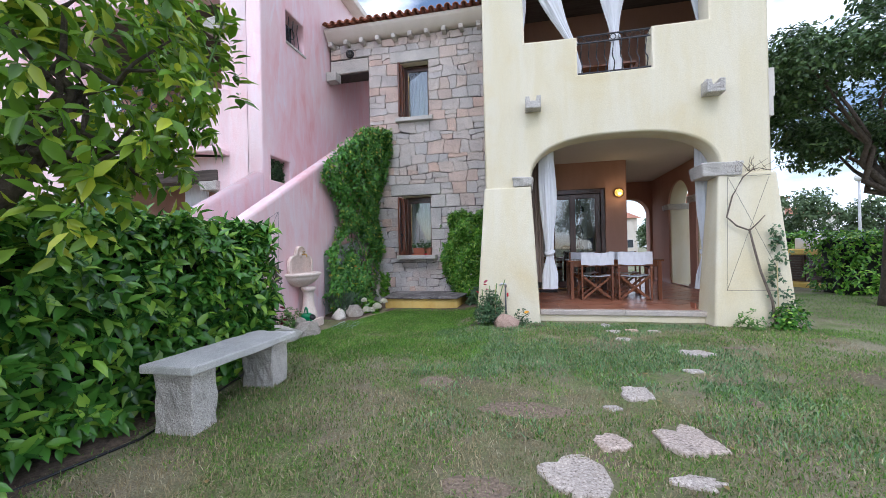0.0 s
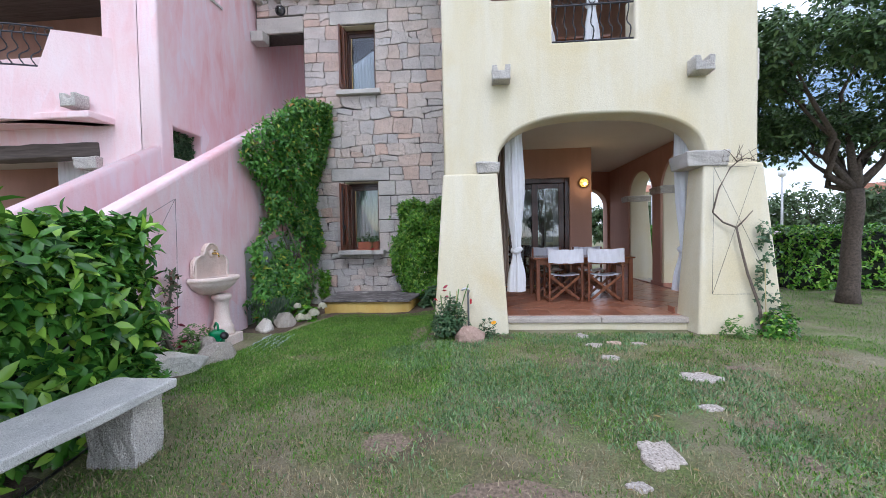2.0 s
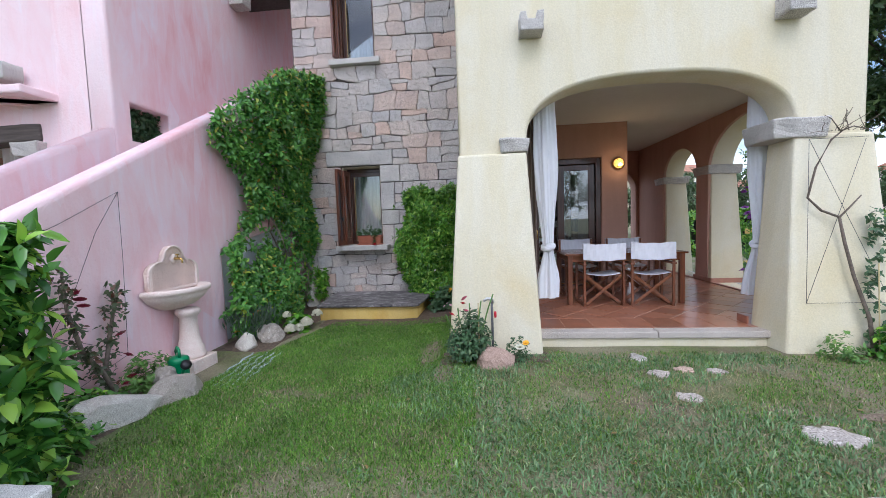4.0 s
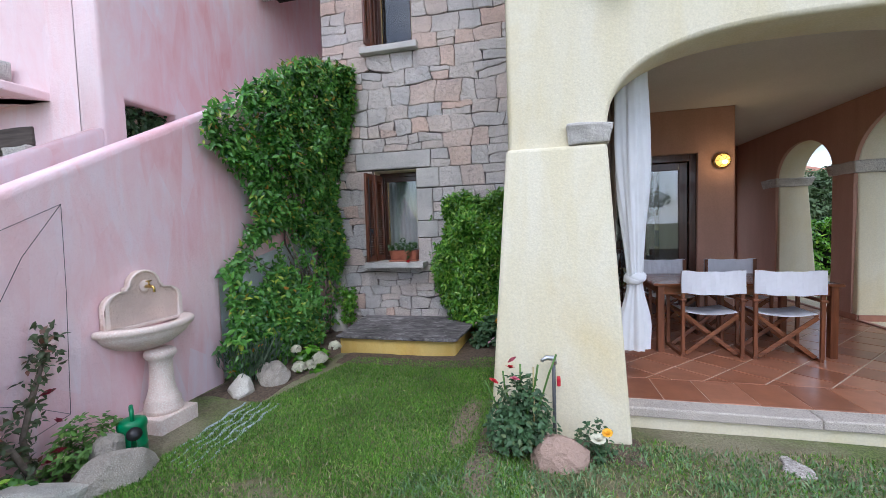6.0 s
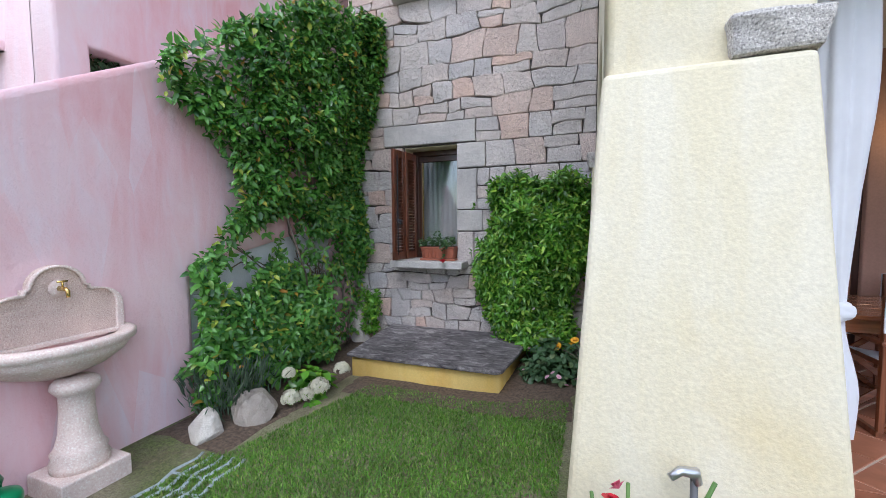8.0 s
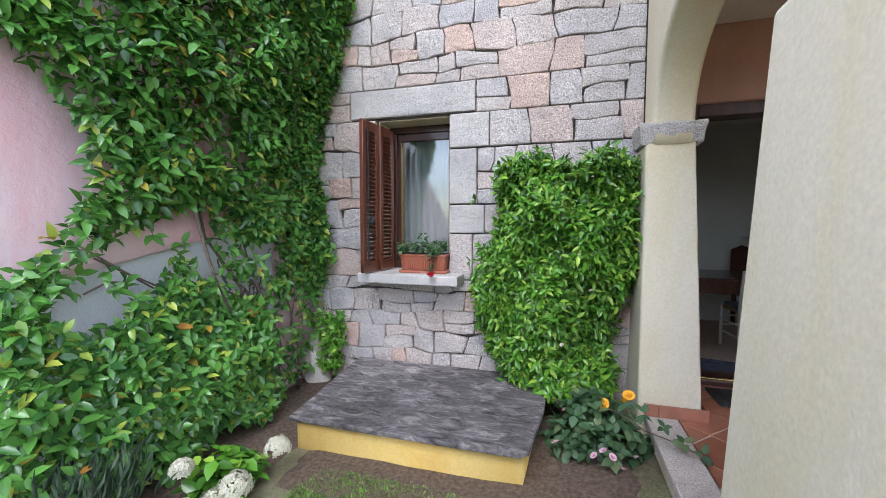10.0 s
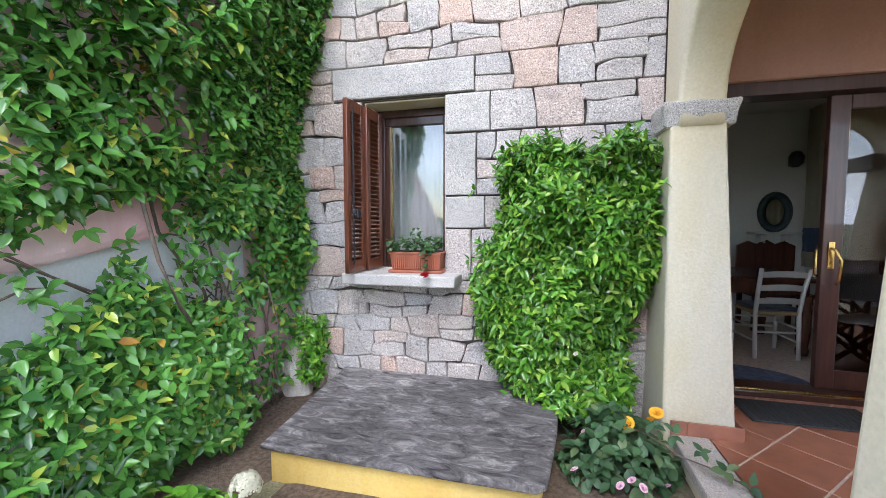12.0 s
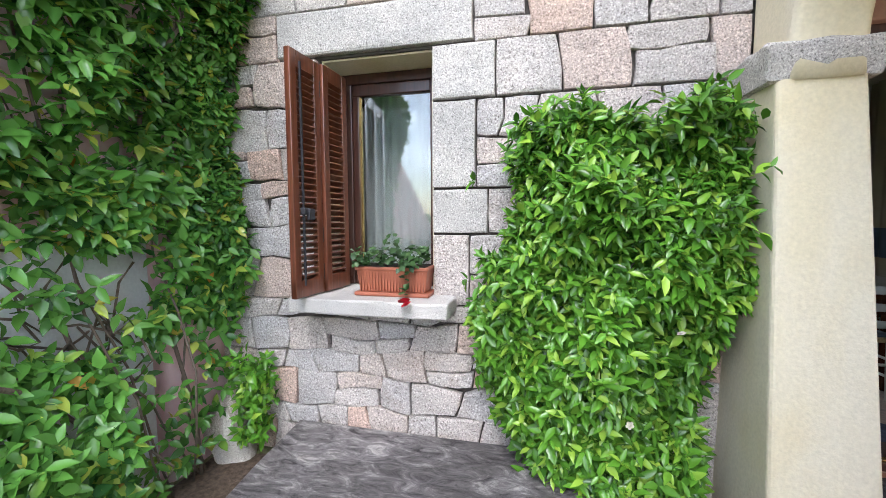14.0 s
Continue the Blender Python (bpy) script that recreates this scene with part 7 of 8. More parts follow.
plant("pier_creeper", "green creeper with bamboo canes at the corner pier", "climbing plant", P, D, N, L, L * 0.65, ROSE_LEAF, 0, None, [([(3.2, 6.2, 0.0), (3.25, 6.3, 0.9)], 0.006, plain("bamboo_cane", (0.5, 0.4, 0.2), 0.7))])
tuft("pier_shrub", "dark green low shrub at the corner pier foot", "shrub", (3.33, 6.16, 0.02), (0.22, 0.16, 0.38), 110, 5, 0.04, 0.07, 0.7, HEDGE_LEAF)
tuft("pier_shrub", "sparse light green shrub at the pier foot", "shrub", (2.86, 6.16, 0.0), (0.2, 0.14, 0.30), 45, 5, 0.03, 0.055, 0.65, HERB_LEAF)

# bougainvillea behind the arcade
n = 120
zz = rng.uniform(0.2, 2.6, n)
P = np.stack([4.27 + 0.1 * rng.random(n), 9.80 + 0.3 * np.sin(zz * 3) * 0.4 + rng.normal(0, 0.09, n), zz], 1)
P, D, N = sprays(P, np.tile((0.3, -1, 0.3), (n, 1)) + rng.normal(0, 0.5, (n, 3)), 5, 0.08)
L = rng.uniform(0.05, 0.09, len(P))
bg = plant("bougainvillea", "bougainvillea with purple bracts climbing an arcade pier", "climbing plant", P, D, N, L, L * 0.6, HEDGE_LEAF)
for k in range(9):
    bloom(bg, (4.22 + random.uniform(-0.15, 0.2), 9.8 + random.uniform(-0.3, 0.2), (0.35, 0.5, 1.35, 1.4, 1.75, 1.8, 1.85, 1.5, 0.4)[k]), 0.07, FLOWER_PURPLE, 6)

# ---- big tree, right hedge, distance ----


def tree(name, label, base, height, crown, count, leaf_len, mat, seed, trunk_r=0.2, fork=2.1, group=""):
    """Tapered trunk, forked limbs, crown of leaf sprays gathered in clumps with gaps."""
    r = np.random.default_rng(seed)
    bx, by, bz = base
    cx, cy, cz, rx, ry, rz = crown
    ob = holder(name)
    tagged(ob, label, "tree", group)
    bm = bmesh.new()
    f = Vector((bx + 0.1, by, fork))
    add_tube(bm, wiggle((bx, by, bz - 0.1), f, 6, 0.12, seed), [trunk_r * s for s in (1.25, 1.0, 0.92, 0.86, 0.82, 0.8, 0.78)], 12)
    part("trunk", bm, BARK, ob, "", True)
    P, O = [], []
    nc = 46
    for k in range(nc):
        d = unit(r.normal(0, 1, (1, 3)))[0]
        d[2] = d[2] * 0.9 + 0.1
        s = r.uniform(0.45, 1.0) ** 0.6
        c = np.array((cx, cy, cz)) + d * s * np.array((rx, ry, rz))
        if k < 12:
            bm = bmesh.new()
            rad = [trunk_r * q for q in (0.5, 0.36, 0.27, 0.2, 0.13, 0.07)]
            add_tube(bm, wiggle(f, c, 5, 0.5, seed + k), rad, 7)
            part("limb", bm, BARK, ob, "", True)
        m = int(count / nc)
        q = unit(r.normal(0, 1, (m, 3)))
        cl = r.uniform(0.22, 0.38) * rx
        P.append(c + q * (r.random((m, 1)) ** 0.45) * cl * np.array((1, 1, 0.75)))
        O.append(q + np.array((0, 0, 0.4)))
    P, D, N = sprays(np.concatenate(P), np.concatenate(O), 5, leaf_len)
    L = rng.uniform(leaf_len * 0.7, leaf_len * 1.2, len(P))
    o = link_mesh("crown", leaves_mesh("crown", P, D, N, L, L * 0.55), mat, ob)
    tagged(o, kind="stuff")
    return ob


tree("carob_tree", "large dark green tree with a forked grey trunk on the lawn", (6.25, 8.65, 0.0), 6, (6.35, 8.7, 4.0, 2.05, 1.9, 1.55), 6200, 0.11, TREE_LEAF, 21, 0.155, 2.0)
P, O = box_foliage(6.5, 16, 10.2, 11.2, 0.0, 1.38, 2600, 1.5, 0.2, "xyZ", 8.0)
P, D, N = sprays(P, O, 5, 0.07)
L = rng.uniform(0.07, 0.12, len(P))
rh = plant("clipped_hedge", "clipped green hedge behind the lawn", "hedge", P, D, N, L, L * 0.55, BUSH_LEAF)
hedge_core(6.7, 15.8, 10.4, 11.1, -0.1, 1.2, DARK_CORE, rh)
P, O = box_foliage(5.9, 9.5, 16.0, 17.0, 0.0, 1.5, 900, 1.5, 0.2, "xyZ", 8.0)
P, D, N = sprays(P, O, 5, 0.07)
L = rng.uniform(0.10, 0.17, len(P))
rh = plant("clipped_hedge", "yellow-green hedge beyond the arcade", "hedge", P, D, N, L, L * 0.55, BUSH_LEAF)
hedge_core(6.1, 9.3, 16.2, 16.9, -0.1, 1.3, DARK_CORE, rh)

# slatted bin store with planter
sb = holder("bin_store", pose(6.6, 13.4, 0, 0, 0, -65))
tagged(sb, "low ochre store with dark louvred doors beyond the arcade", "store")
part("kerb", boxed(-0.2, 2.6, -0.25, 0.9, -0.1, 0.12, 0.02), OCHRE, sb)
part("body", boxed(0.0, 2.4, 0.05, 0.9, 0.12, 0.85, 0.02), OCHRE, sb)
part("coping", boxed(-0.1, 2.5, -0.12, 1.0, 0.85, 1.0, 0.03), OCHRE, sb)
for k in range(4):
    lf = part("louvre_door", boxed(0.05 + k * 0.58, 0.60 + k * 0.58, -0.02, 0.03, 0.14, 0.84, 0.006), DARK_WOOD, sb)
    for j in range(9):
        part("slat", boxed(0.12 + k * 0.58, 0.53 + k * 0.58, -0.05, -0.02, 0.2 + j * 0.068, 0.235 + j * 0.068, 0.004), OLD_BEAM, lf)
pl = part("planter_box", boxed(7.1, 7.8, 12.25, 12.75, 1.0, 1.3, 0.03), CREAM)
tagged(pl, "pale stone planter on the store", "planter")

# distance
for k, (x, y, h, rr_) in enumerate(((13, 30, 4.4, 2.6), (18, 33, 5.0, 3.2), (24, 32, 4.5, 3.2), (30, 30, 5, 3.6), (37, 30, 5.4, 4.0), (44, 28, 5.2, 4.0), (10.5, 34, 3.6, 1.9), (22, 24, 3.8, 2.2), (27, 20, 4.2, 2.6), (34, 18, 4.4, 2.8))):
    tree("distant_tree", "rounded dark tree in the distance", (x, y, 0.0), h, (x, y, h * 0.55, rr_, rr_, h * 0.42), 900, 0.30, FAR_LEAF, 50 + k, 0.16, h * 0.4, "distant trees")


def house(x, y, w, d, h, mat, label):
    ob = holder("distant_house", pose(x, y, 0, 0, 0, random.uniform(-15, 15)))
    tagged(ob, label, "house", "distant houses")
    part("wall", boxed(-w / 2, w / 2, -d / 2, d / 2, -0.2, h, 0.03), mat, ob)
    bm = bmesh.new()
    vs = [bm.verts.new(c) for c in ((-w / 2 - 0.4, -d / 2 - 0.4, h), (w / 2 + 0.4, -d / 2 - 0.4, h), (w / 2 + 0.4, d / 2 + 0.4, h), (-w / 2 - 0.4, d / 2 + 0.4, h), (-w / 2, 0, h + 1.3), (w / 2, 0, h + 1.3))]
    for f in ((0, 1, 5, 4), (2, 3, 4, 5), (1, 2, 5), (3, 0, 4), (3, 2, 1, 0)):
        bm.faces.new([vs[i] for i in f])
    part("roof", bm, ROOF_TILE, ob, "terracotta roof")
    dark = plain("shaded_pane", (0.05, 0.06, 0.07), 0.2)
    for k in range(int(w / 2.2)):
        for z in ((1.0, 2.2), (3.8, 5.0)):
            if z[1] < h:
                wx = -w / 2 + 1.0 + k * 2.2
                wi = part("window", boxed(wx, wx + 0.9, -d / 2 - 0.05, -d / 2 + 0.05, z[0], z[1], 0.02), WHITE_PAINT, ob)
                part("pane", boxed(wx + 0.08, wx + 0.82, -d / 2 - 0.07, -d / 2 - 0.03, z[0] + 0.08, z[1] - 0.08), dark, wi)


house(22, 52, 8, 8, 6.0, YELLOW, "distant pale yellow house with terracotta roof")
house(30, 58, 10, 8, 4.5, WHITE_WALL, "distant white house with terracotta roof")
house(60, 60, 12, 9, 6.5, PINK, "distant pink house with terracotta roof")
house(72, 48, 12, 9, 6.5, PINK, "distant pink house with terracotta roof")
house(9, 60, 9, 8, 5.0, CREAM, "distant cream house with terracotta roof")
POST = plain("pale_post", (0.5, 0.5, 0.5), 0.6)
for x, y, h in ((17.0, 25.0, 4.4), (9.5, 24.0, 4.2)):
    lp = holder("street_lamp", pose(x, y, 0))
    tagged(lp, "pale street lamp post with a globe", "street lamp", "street lamps")
    bm = bmesh.new()
    add_tube(bm, [(0, 0, -0.1), (0, 0, h)], [0.08, 0.05], 10)
    part("post", bm, POST, lp, "", True)
    bm = bmesh.new()
    bmesh.ops.create_uvsphere(bm, u_segments=16, v_segments=10, radius=0.2, matrix=Matrix.Translation((0, 0, h + 0.15)))
    part("globe", bm, WHITE_PAINT, lp, "", True)
# parked car far beyond the arcade
car = holder("parked_car", pose(9.2, 21.0, 0, 0, 0, 20))
tagged(car, "small blue car parked beyond the hedge", "car")
me = prism([(-1.9, 0.35), (1.9, 0.35), (1.95, 0.75), (1.1, 0.9), (0.6, 1.4), (-1.0, 1.42), (-1.6, 0.95), (-1.95, 0.85)], [], 1.6, 0.06)
me.transform(XZ)
link_mesh("body", me, plain("blue_paint", (0.03, 0.16, 0.42), 0.25), car)
for x in (-1.2, 1.2):
    for y in (-0.75, 0.75):
        bm = bmesh.new()
        add_lathe(bm, [(0.0, -0.1), (0.32, -0.1), (0.32, 0.1), (0.0, 0.1)], 20)
        bmesh.ops.transform(bm, matrix=Matrix.Translation((x, y, 0.32)) @ Matrix.Rotation(radians(90), 4, "X"), verts=bm.verts)
        part("wheel", bm, BLACK_PLASTIC, car)
# olive behind the walker, seen mirrored in the panes
tree("olive_tree", "grey-green tree on the lawn, mirrored in the panes", (-1.6, -6.5, -0.5), 5, (-1.6, -6.5, 3.0, 2.0, 2.0, 1.7), 1500, 0.14, FAR_LEAF, 91, 0.2, 1.4)
tree("olive_tree", "grey-green tree on the lawn, mirrored in the panes", (4.2, -9.0, -0.6), 5, (4.2, -9.0, 3.2, 2.4, 2.2, 1.9), 1500, 0.14, FAR_LEAF, 92, 0.2, 1.4)
# dark ivy in the small opening of the pink wall
n = 260
P = np.stack([np.full(n, -5.2) + rng.uniform(-0.05, 0.03, n), rng.uniform(6.99, 7.61, n), rng.uniform(2.65, 3.11, n)], 1)
P, D, N = sprays(P, np.tile((1.0, 0, 0.2), (n, 1)) + rng.normal(0, 0.4, (n, 3)), 4, 0.04)
L = rng.uniform(0.05, 0.08, len(P))
plant("ivy_panel", "dark ivy filling a small opening in the pink wall", "climbing plant", P, D, N, L, L * 0.8, ROSE_LEAF)

# ---- grass ----
DRY_SOIL = plain("dry_soil", (0.23, 0.17, 0.125), 0.95, 0, 0.5, 45, 0.9)


def grass_mesh(name, xy, length, lean, width):
    n = len(xy)
    z = np.array([ground_z(x, y) for x, y in xy]) - 0.006
    base = np.column_stack([xy, z])
    ang = rng.uniform(0, 2 * np.pi, n)
    side = np.column_stack([np.cos(ang), np.sin(ang), np.zeros(n)])
    a2 = rng.uniform(0, 2 * np.pi, n)
    ln = lean * rng.random(n) ** 0.7
    tip_dir = np.column_stack([np.cos(a2) * ln, np.sin(a2) * ln, np.sqrt(np.clip(1 - ln ** 2, 0.02, 1))])
    mid = base + tip_dir * (length * 0.55)[:, None] + np.array([0, 0, 1]) * (length * 0.10)[:, None]
    tip = base + tip_dir * length[:, None] * np.array([1.15, 1.15, 0.8])
    w = side * width[:, None]
    v = np.stack([base - w, base + w, mid + w * 0.7, mid - w * 0.7, tip], 1).reshape(-1, 3)
    f = np.array([0, 1, 2, 3, 3, 2, 4])
    ff = (f[None, :] + (np.arange(n) * 5)[:, None]).ravel()
    return arrays_mesh(name, v, ff, np.tile([4, 3], n))


PATCHES = ((-0.13, 3.18, 0.46, 0.15), (-0.93, 3.65, 0.20, 0.15), (1.62, 3.55, 0.08, 0.10), (1.72, 3.98, 0.07, 0.09), (2.2, 5.05, 0.2, 0.07), (-0.35, 2.2, 0.25, 0.12), (-1.12, 6.5, 0.13, 0.45), (-0.92, 5.85, 0.12, 0.3))
for px_, py_, ra_, rb_ in PATCHES:
    bm = bmesh.new()
    rings = []
    for r_ in (0.25, 0.55, 0.8, 1.0):
        rings.append([bm.verts.new((px_ + ra_ * r_ * math.cos(q * 0.2856) * (1 + 0.4 * noise.noise(Vector((math.cos(q * 0.2856) * 2 + px_, math.sin(q * 0.2856) * 2, py_)))), py_ + rb_ * r_ * math.sin(q * 0.2856) * (1 + 0.4 * noise.noise(Vector((math.cos(q * 0.2856) * 2, math.sin(q * 0.2856) * 2 + py_, px_)))), 0)) for q in range(22)])
    for v in bm.verts:
        v.co.z = ground_z(v.co.x, v.co.y) + 0.004 + 0.006 * noise.noise(v.co * 9)
    for v in rings[-1]:
        v.co.z -= 0.02
    bm.faces.new(rings[0])
    for a_, b_ in zip(rings, rings[1:]):
        for q in range(22):
            bm.faces.new((a_[q], b_[q], b_[(q + 1) % 22], a_[(q + 1) % 22]))
    bmesh.ops.recalc_face_normals(bm, faces=bm.faces[:])
    tagged(part("bare_patch", bm, DRY_SOIL), "bare reddish soil patch in the lawn", "soil", kind="structure")


def lawn_ok(x, y):
    ok = ~((x > -0.95) & (x < 4.2) & (y > np.where((x > 0.16) & (x < 2.42), 6.57, 6.27)))
    ok &= ~((x > -3.3) & (x < -1.35) & (y > 8.0))
    ok &= (y < 9.3) | (x > 4.3)
    ok &= x > np.where(y < 4.3, -2.95, np.where(y < 6.6, -3.25 + 0.0 * y, -3.15 + 0.25 * (y - 6.6)))
    for sx, sy, ra, rb in PATCHES:
        ok &= (((x - sx) / ra) ** 2 + ((y - sy) / rb) ** 2 > rng.uniform(0.5, 1.3, len(x))) | (rng.random(len(x)) < 0.35)
    for sx, sy, ra, rb in STONES:
        ok &= ((x - sx) / (ra * 0.95)) ** 2 + ((y - sy) / (rb * 0.95)) ** 2 > 1
    return ok


def grass_patch(n, x0, x1, y0, y1, thresh, scale, seed):
    x, y = rng.uniform(x0, x1, n), rng.uniform(y0, y1, n)
    k = lawn_ok(x, y)
    x, y = x[k], y[k]
    nz = lumps(np.column_stack([x, y, x * 0]), scale, seed) + 0.5 * lumps(np.column_stack([x, y, x * 0]), scale * 3.1, seed + 5)
    k = nz > thresh + rng.normal(0, 0.12, len(x))
    # the stand thins out unevenly towards its near and far end
    k &= (y - y0 + 0.8 * nz) / 1.1 > rng.random(len(x))
    if y1 < 5:
        k &= (y1 - y + 0.6 * nz) / 0.9 > rng.random(len(x))
    k &= (x - x0 + 0.4 * nz) / 0.4 > rng.random(len(x))
    return np.column_stack([x[k], y[k]])


GRASS_GREEN = leaf_mat("grass_blade", (0.045, 0.120, 0.012), (0.13, 0.29, 0.030), (0.33, 0.44, 0.10), 0.5, 0.8)
GRASS_BLUE = leaf_mat("coarse_grass_blade", (0.103, 0.190, 0.069), (0.172, 0.293, 0.129), (0.345, 0.448, 0.207), 0.5, 0.8)
GRASS_DRY = leaf_mat("dry_grass_blade", (0.24, 0.18, 0.095), (0.38, 0.31, 0.18), (0.58, 0.52, 0.36), 0.7, 0.8)
xy = np.concatenate([grass_patch(190000, -3.6, -0.6, 4.0, 8.1, -0.6, 1.2, 3), grass_patch(170000, -3.0, 4.2, 0.4, 6.4, -0.18, 1.3, 11), grass_patch(40000, 4.0, 8.0, 3.0, 10.5, -0.6, 0.8, 5)])
g1 = link_mesh("lawn_grass", grass_mesh("lawn_grass", xy, rng.uniform(0.016, 0.050, len(xy)), 0.95, rng.uniform(0.0022, 0.0045, len(xy))), GRASS_GREEN)
tagged(g1, "short green lawn grass", "grass", kind="stuff")
xy = np.concatenate([grass_patch(44000, -1.6, 2.3, 2.7, 6.3, -0.02, 1.0, 21), grass_patch(5000, -0.9, 3.0, 5.7, 6.32, -0.3, 1.0, 2)])
g2 = link_mesh("coarse_grass", grass_mesh("coarse_grass", xy, rng.uniform(0.03, 0.075, len(xy)), 0.99, rng.uniform(0.003, 0.007, len(xy))), GRASS_BLUE)
tagged(g2, "coarse blue-green grass tufts in the lawn", "grass", kind="stuff")
xy = np.concatenate([grass_patch(70000, -3.0, 3.5, 0.4, 6.4, -0.2, 0.9, 31), grass_patch(30000, -2.8, 2.5, 0.8, 4.0, -0.5, 0.9, 37)])
g3 = link_mesh("dry_grass", grass_mesh("dry_grass", xy, rng.uniform(0.02, 0.065, len(xy)), 1.0, rng.uniform(0.0016, 0.0034, len(xy))), GRASS_DRY)
tagged(g3, "dry straw-coloured grass in the lawn", "grass", kind="stuff")
# fallen leaves
xy = np.column_stack([rng.uniform(-3.2, 2.5, 70), rng.uniform(1.2, 8.2, 70)])
xy = xy[lawn_ok(xy[:, 0], xy[:, 1])]
P = np.array([(x, y, ground_z(x, y) + 0.02) for x, y in xy])
L = rng.uniform(0.03, 0.06, len(P))
me = leaves_mesh("fallen_leaves", P, np.column_stack([rng.normal(0, 1, (len(P), 2)), np.zeros(len(P))]), np.tile((0, 0, 1.0), (len(P), 1)), L, L * 0.5)
tagged(link_mesh("fallen_leaves", me, leaf_mat("fallen_leaf", (0.20, 0.12, 0.04), (0.32, 0.22, 0.08), (0.42, 0.36, 0.2), 0.6)), "scattered dry fallen leaves on the lawn", "leaves", kind="stuff")

# ---- pieces: stone blocks and floor tiles ----
rs = random.Random(5)
wall_core = bpy.data.objects["wall_stone"]


def stone_block(poly, parent, mat, name="stone", proud=0.0):
    """One rough block: outline in x and z, front face rounded over, recessed joints round it."""
    cx = sum(p[0] for p in poly) / len(poly)
    cz = sum(p[1] for p in poly) / len(poly)
    yf = 9.418 - proud + rs.uniform(-0.006, 0.004)
    me = bpy.data.meshes.new(name)
    n = len(poly)
    vs = [(x - cx, 9.46, z - cz) for x, z in poly]
    vs += [(x - cx, yf + 0.007, z - cz) for x, z in poly]
    def shrink(x, z, d):
        dx, dz = cx - x, cz - z
        l = math.hypot(dx, dz)
        return x - cx + dx / l * d, z - cz + dz / l * d
    for x, z in poly:
        a, b = shrink(x, z, 0.004)
        vs.append((a, yf, b))
    for x, z in poly:
        a, b = shrink(x, z, 0.020)
        vs.append((a, yf - 0.002 + rs.uniform(-0.004, 0.003), b))
    fs = []
    for r in range(3):
        for i in range(n):
            j = (i + 1) % n
            fs.append((r * n + i, r * n + j, (r + 1) * n + j, (r + 1) * n + i))
    fs.append(tuple(range(3 * n, 4 * n)))
    me.from_pydata(vs, [], fs)
    me.materials.append(mat)
    o = new(name, me)
    o.parent = parent
    o.location = (cx, 0, cz)
    return o


def bend(x, z):
    """Shifts a joint point by a field that neighbours share, so that joints stay thin but wander."""
    u = Vector((x * 4.3, z * 4.3, 2.0))
    v = Vector((x * 13.0, z * 13.0, 5.0))
    return (x + 0.042 * noise.noise(u) + 0.014 * noise.noise(v), z + 0.030 * noise.noise(u + Vector((9, 4, 1))) + 0.012 * noise.noise(v + Vector((3, 8, 6))))


def jag(a, b, amp):
    """The side of a dressed block from a to b with a slight kink in it."""
    m = ((a[0] + b[0]) / 2 + rs.uniform(-amp, amp), (a[1] + b[1]) / 2 + rs.uniform(-amp, amp))
    return [a, m]


def wander(poly, lo, hi):
    """A block outline with wandering joints; sides on the rim of its band stay straight."""
    out = []
    n = len(poly)
    cx, cz = sum(p[0] for p in poly) / n, sum(p[1] for p in poly) / n
    for k in range(n):
        a, b = poly[k], poly[(k + 1) % n]
        steps = max(2, round(math.hypot(b[0] - a[0], b[1] - a[1]) / 0.09))
        for i in range(steps):
            f = i / steps
            x, z = a[0] + (b[0] - a[0]) * f, a[1] + (b[1] - a[1]) * f
            e = min(1.0, min(x - lo[0], hi[0] - x, z - lo[1], hi[1] - z) / 0.06)
            wx, wz = bend(x, z)
            x, z = x + (wx - x) * max(0.0, e), z + (wz - z) * max(0.0, e)
            if i == 0:
                d = math.hypot(cx - x, cz - z)
                r = rs.uniform(0.001, 0.009) / max(d, 0.02)
                x, z = x + (cx - x) * r, z + (cz - z) * r
            out.append((x, z))
    return out


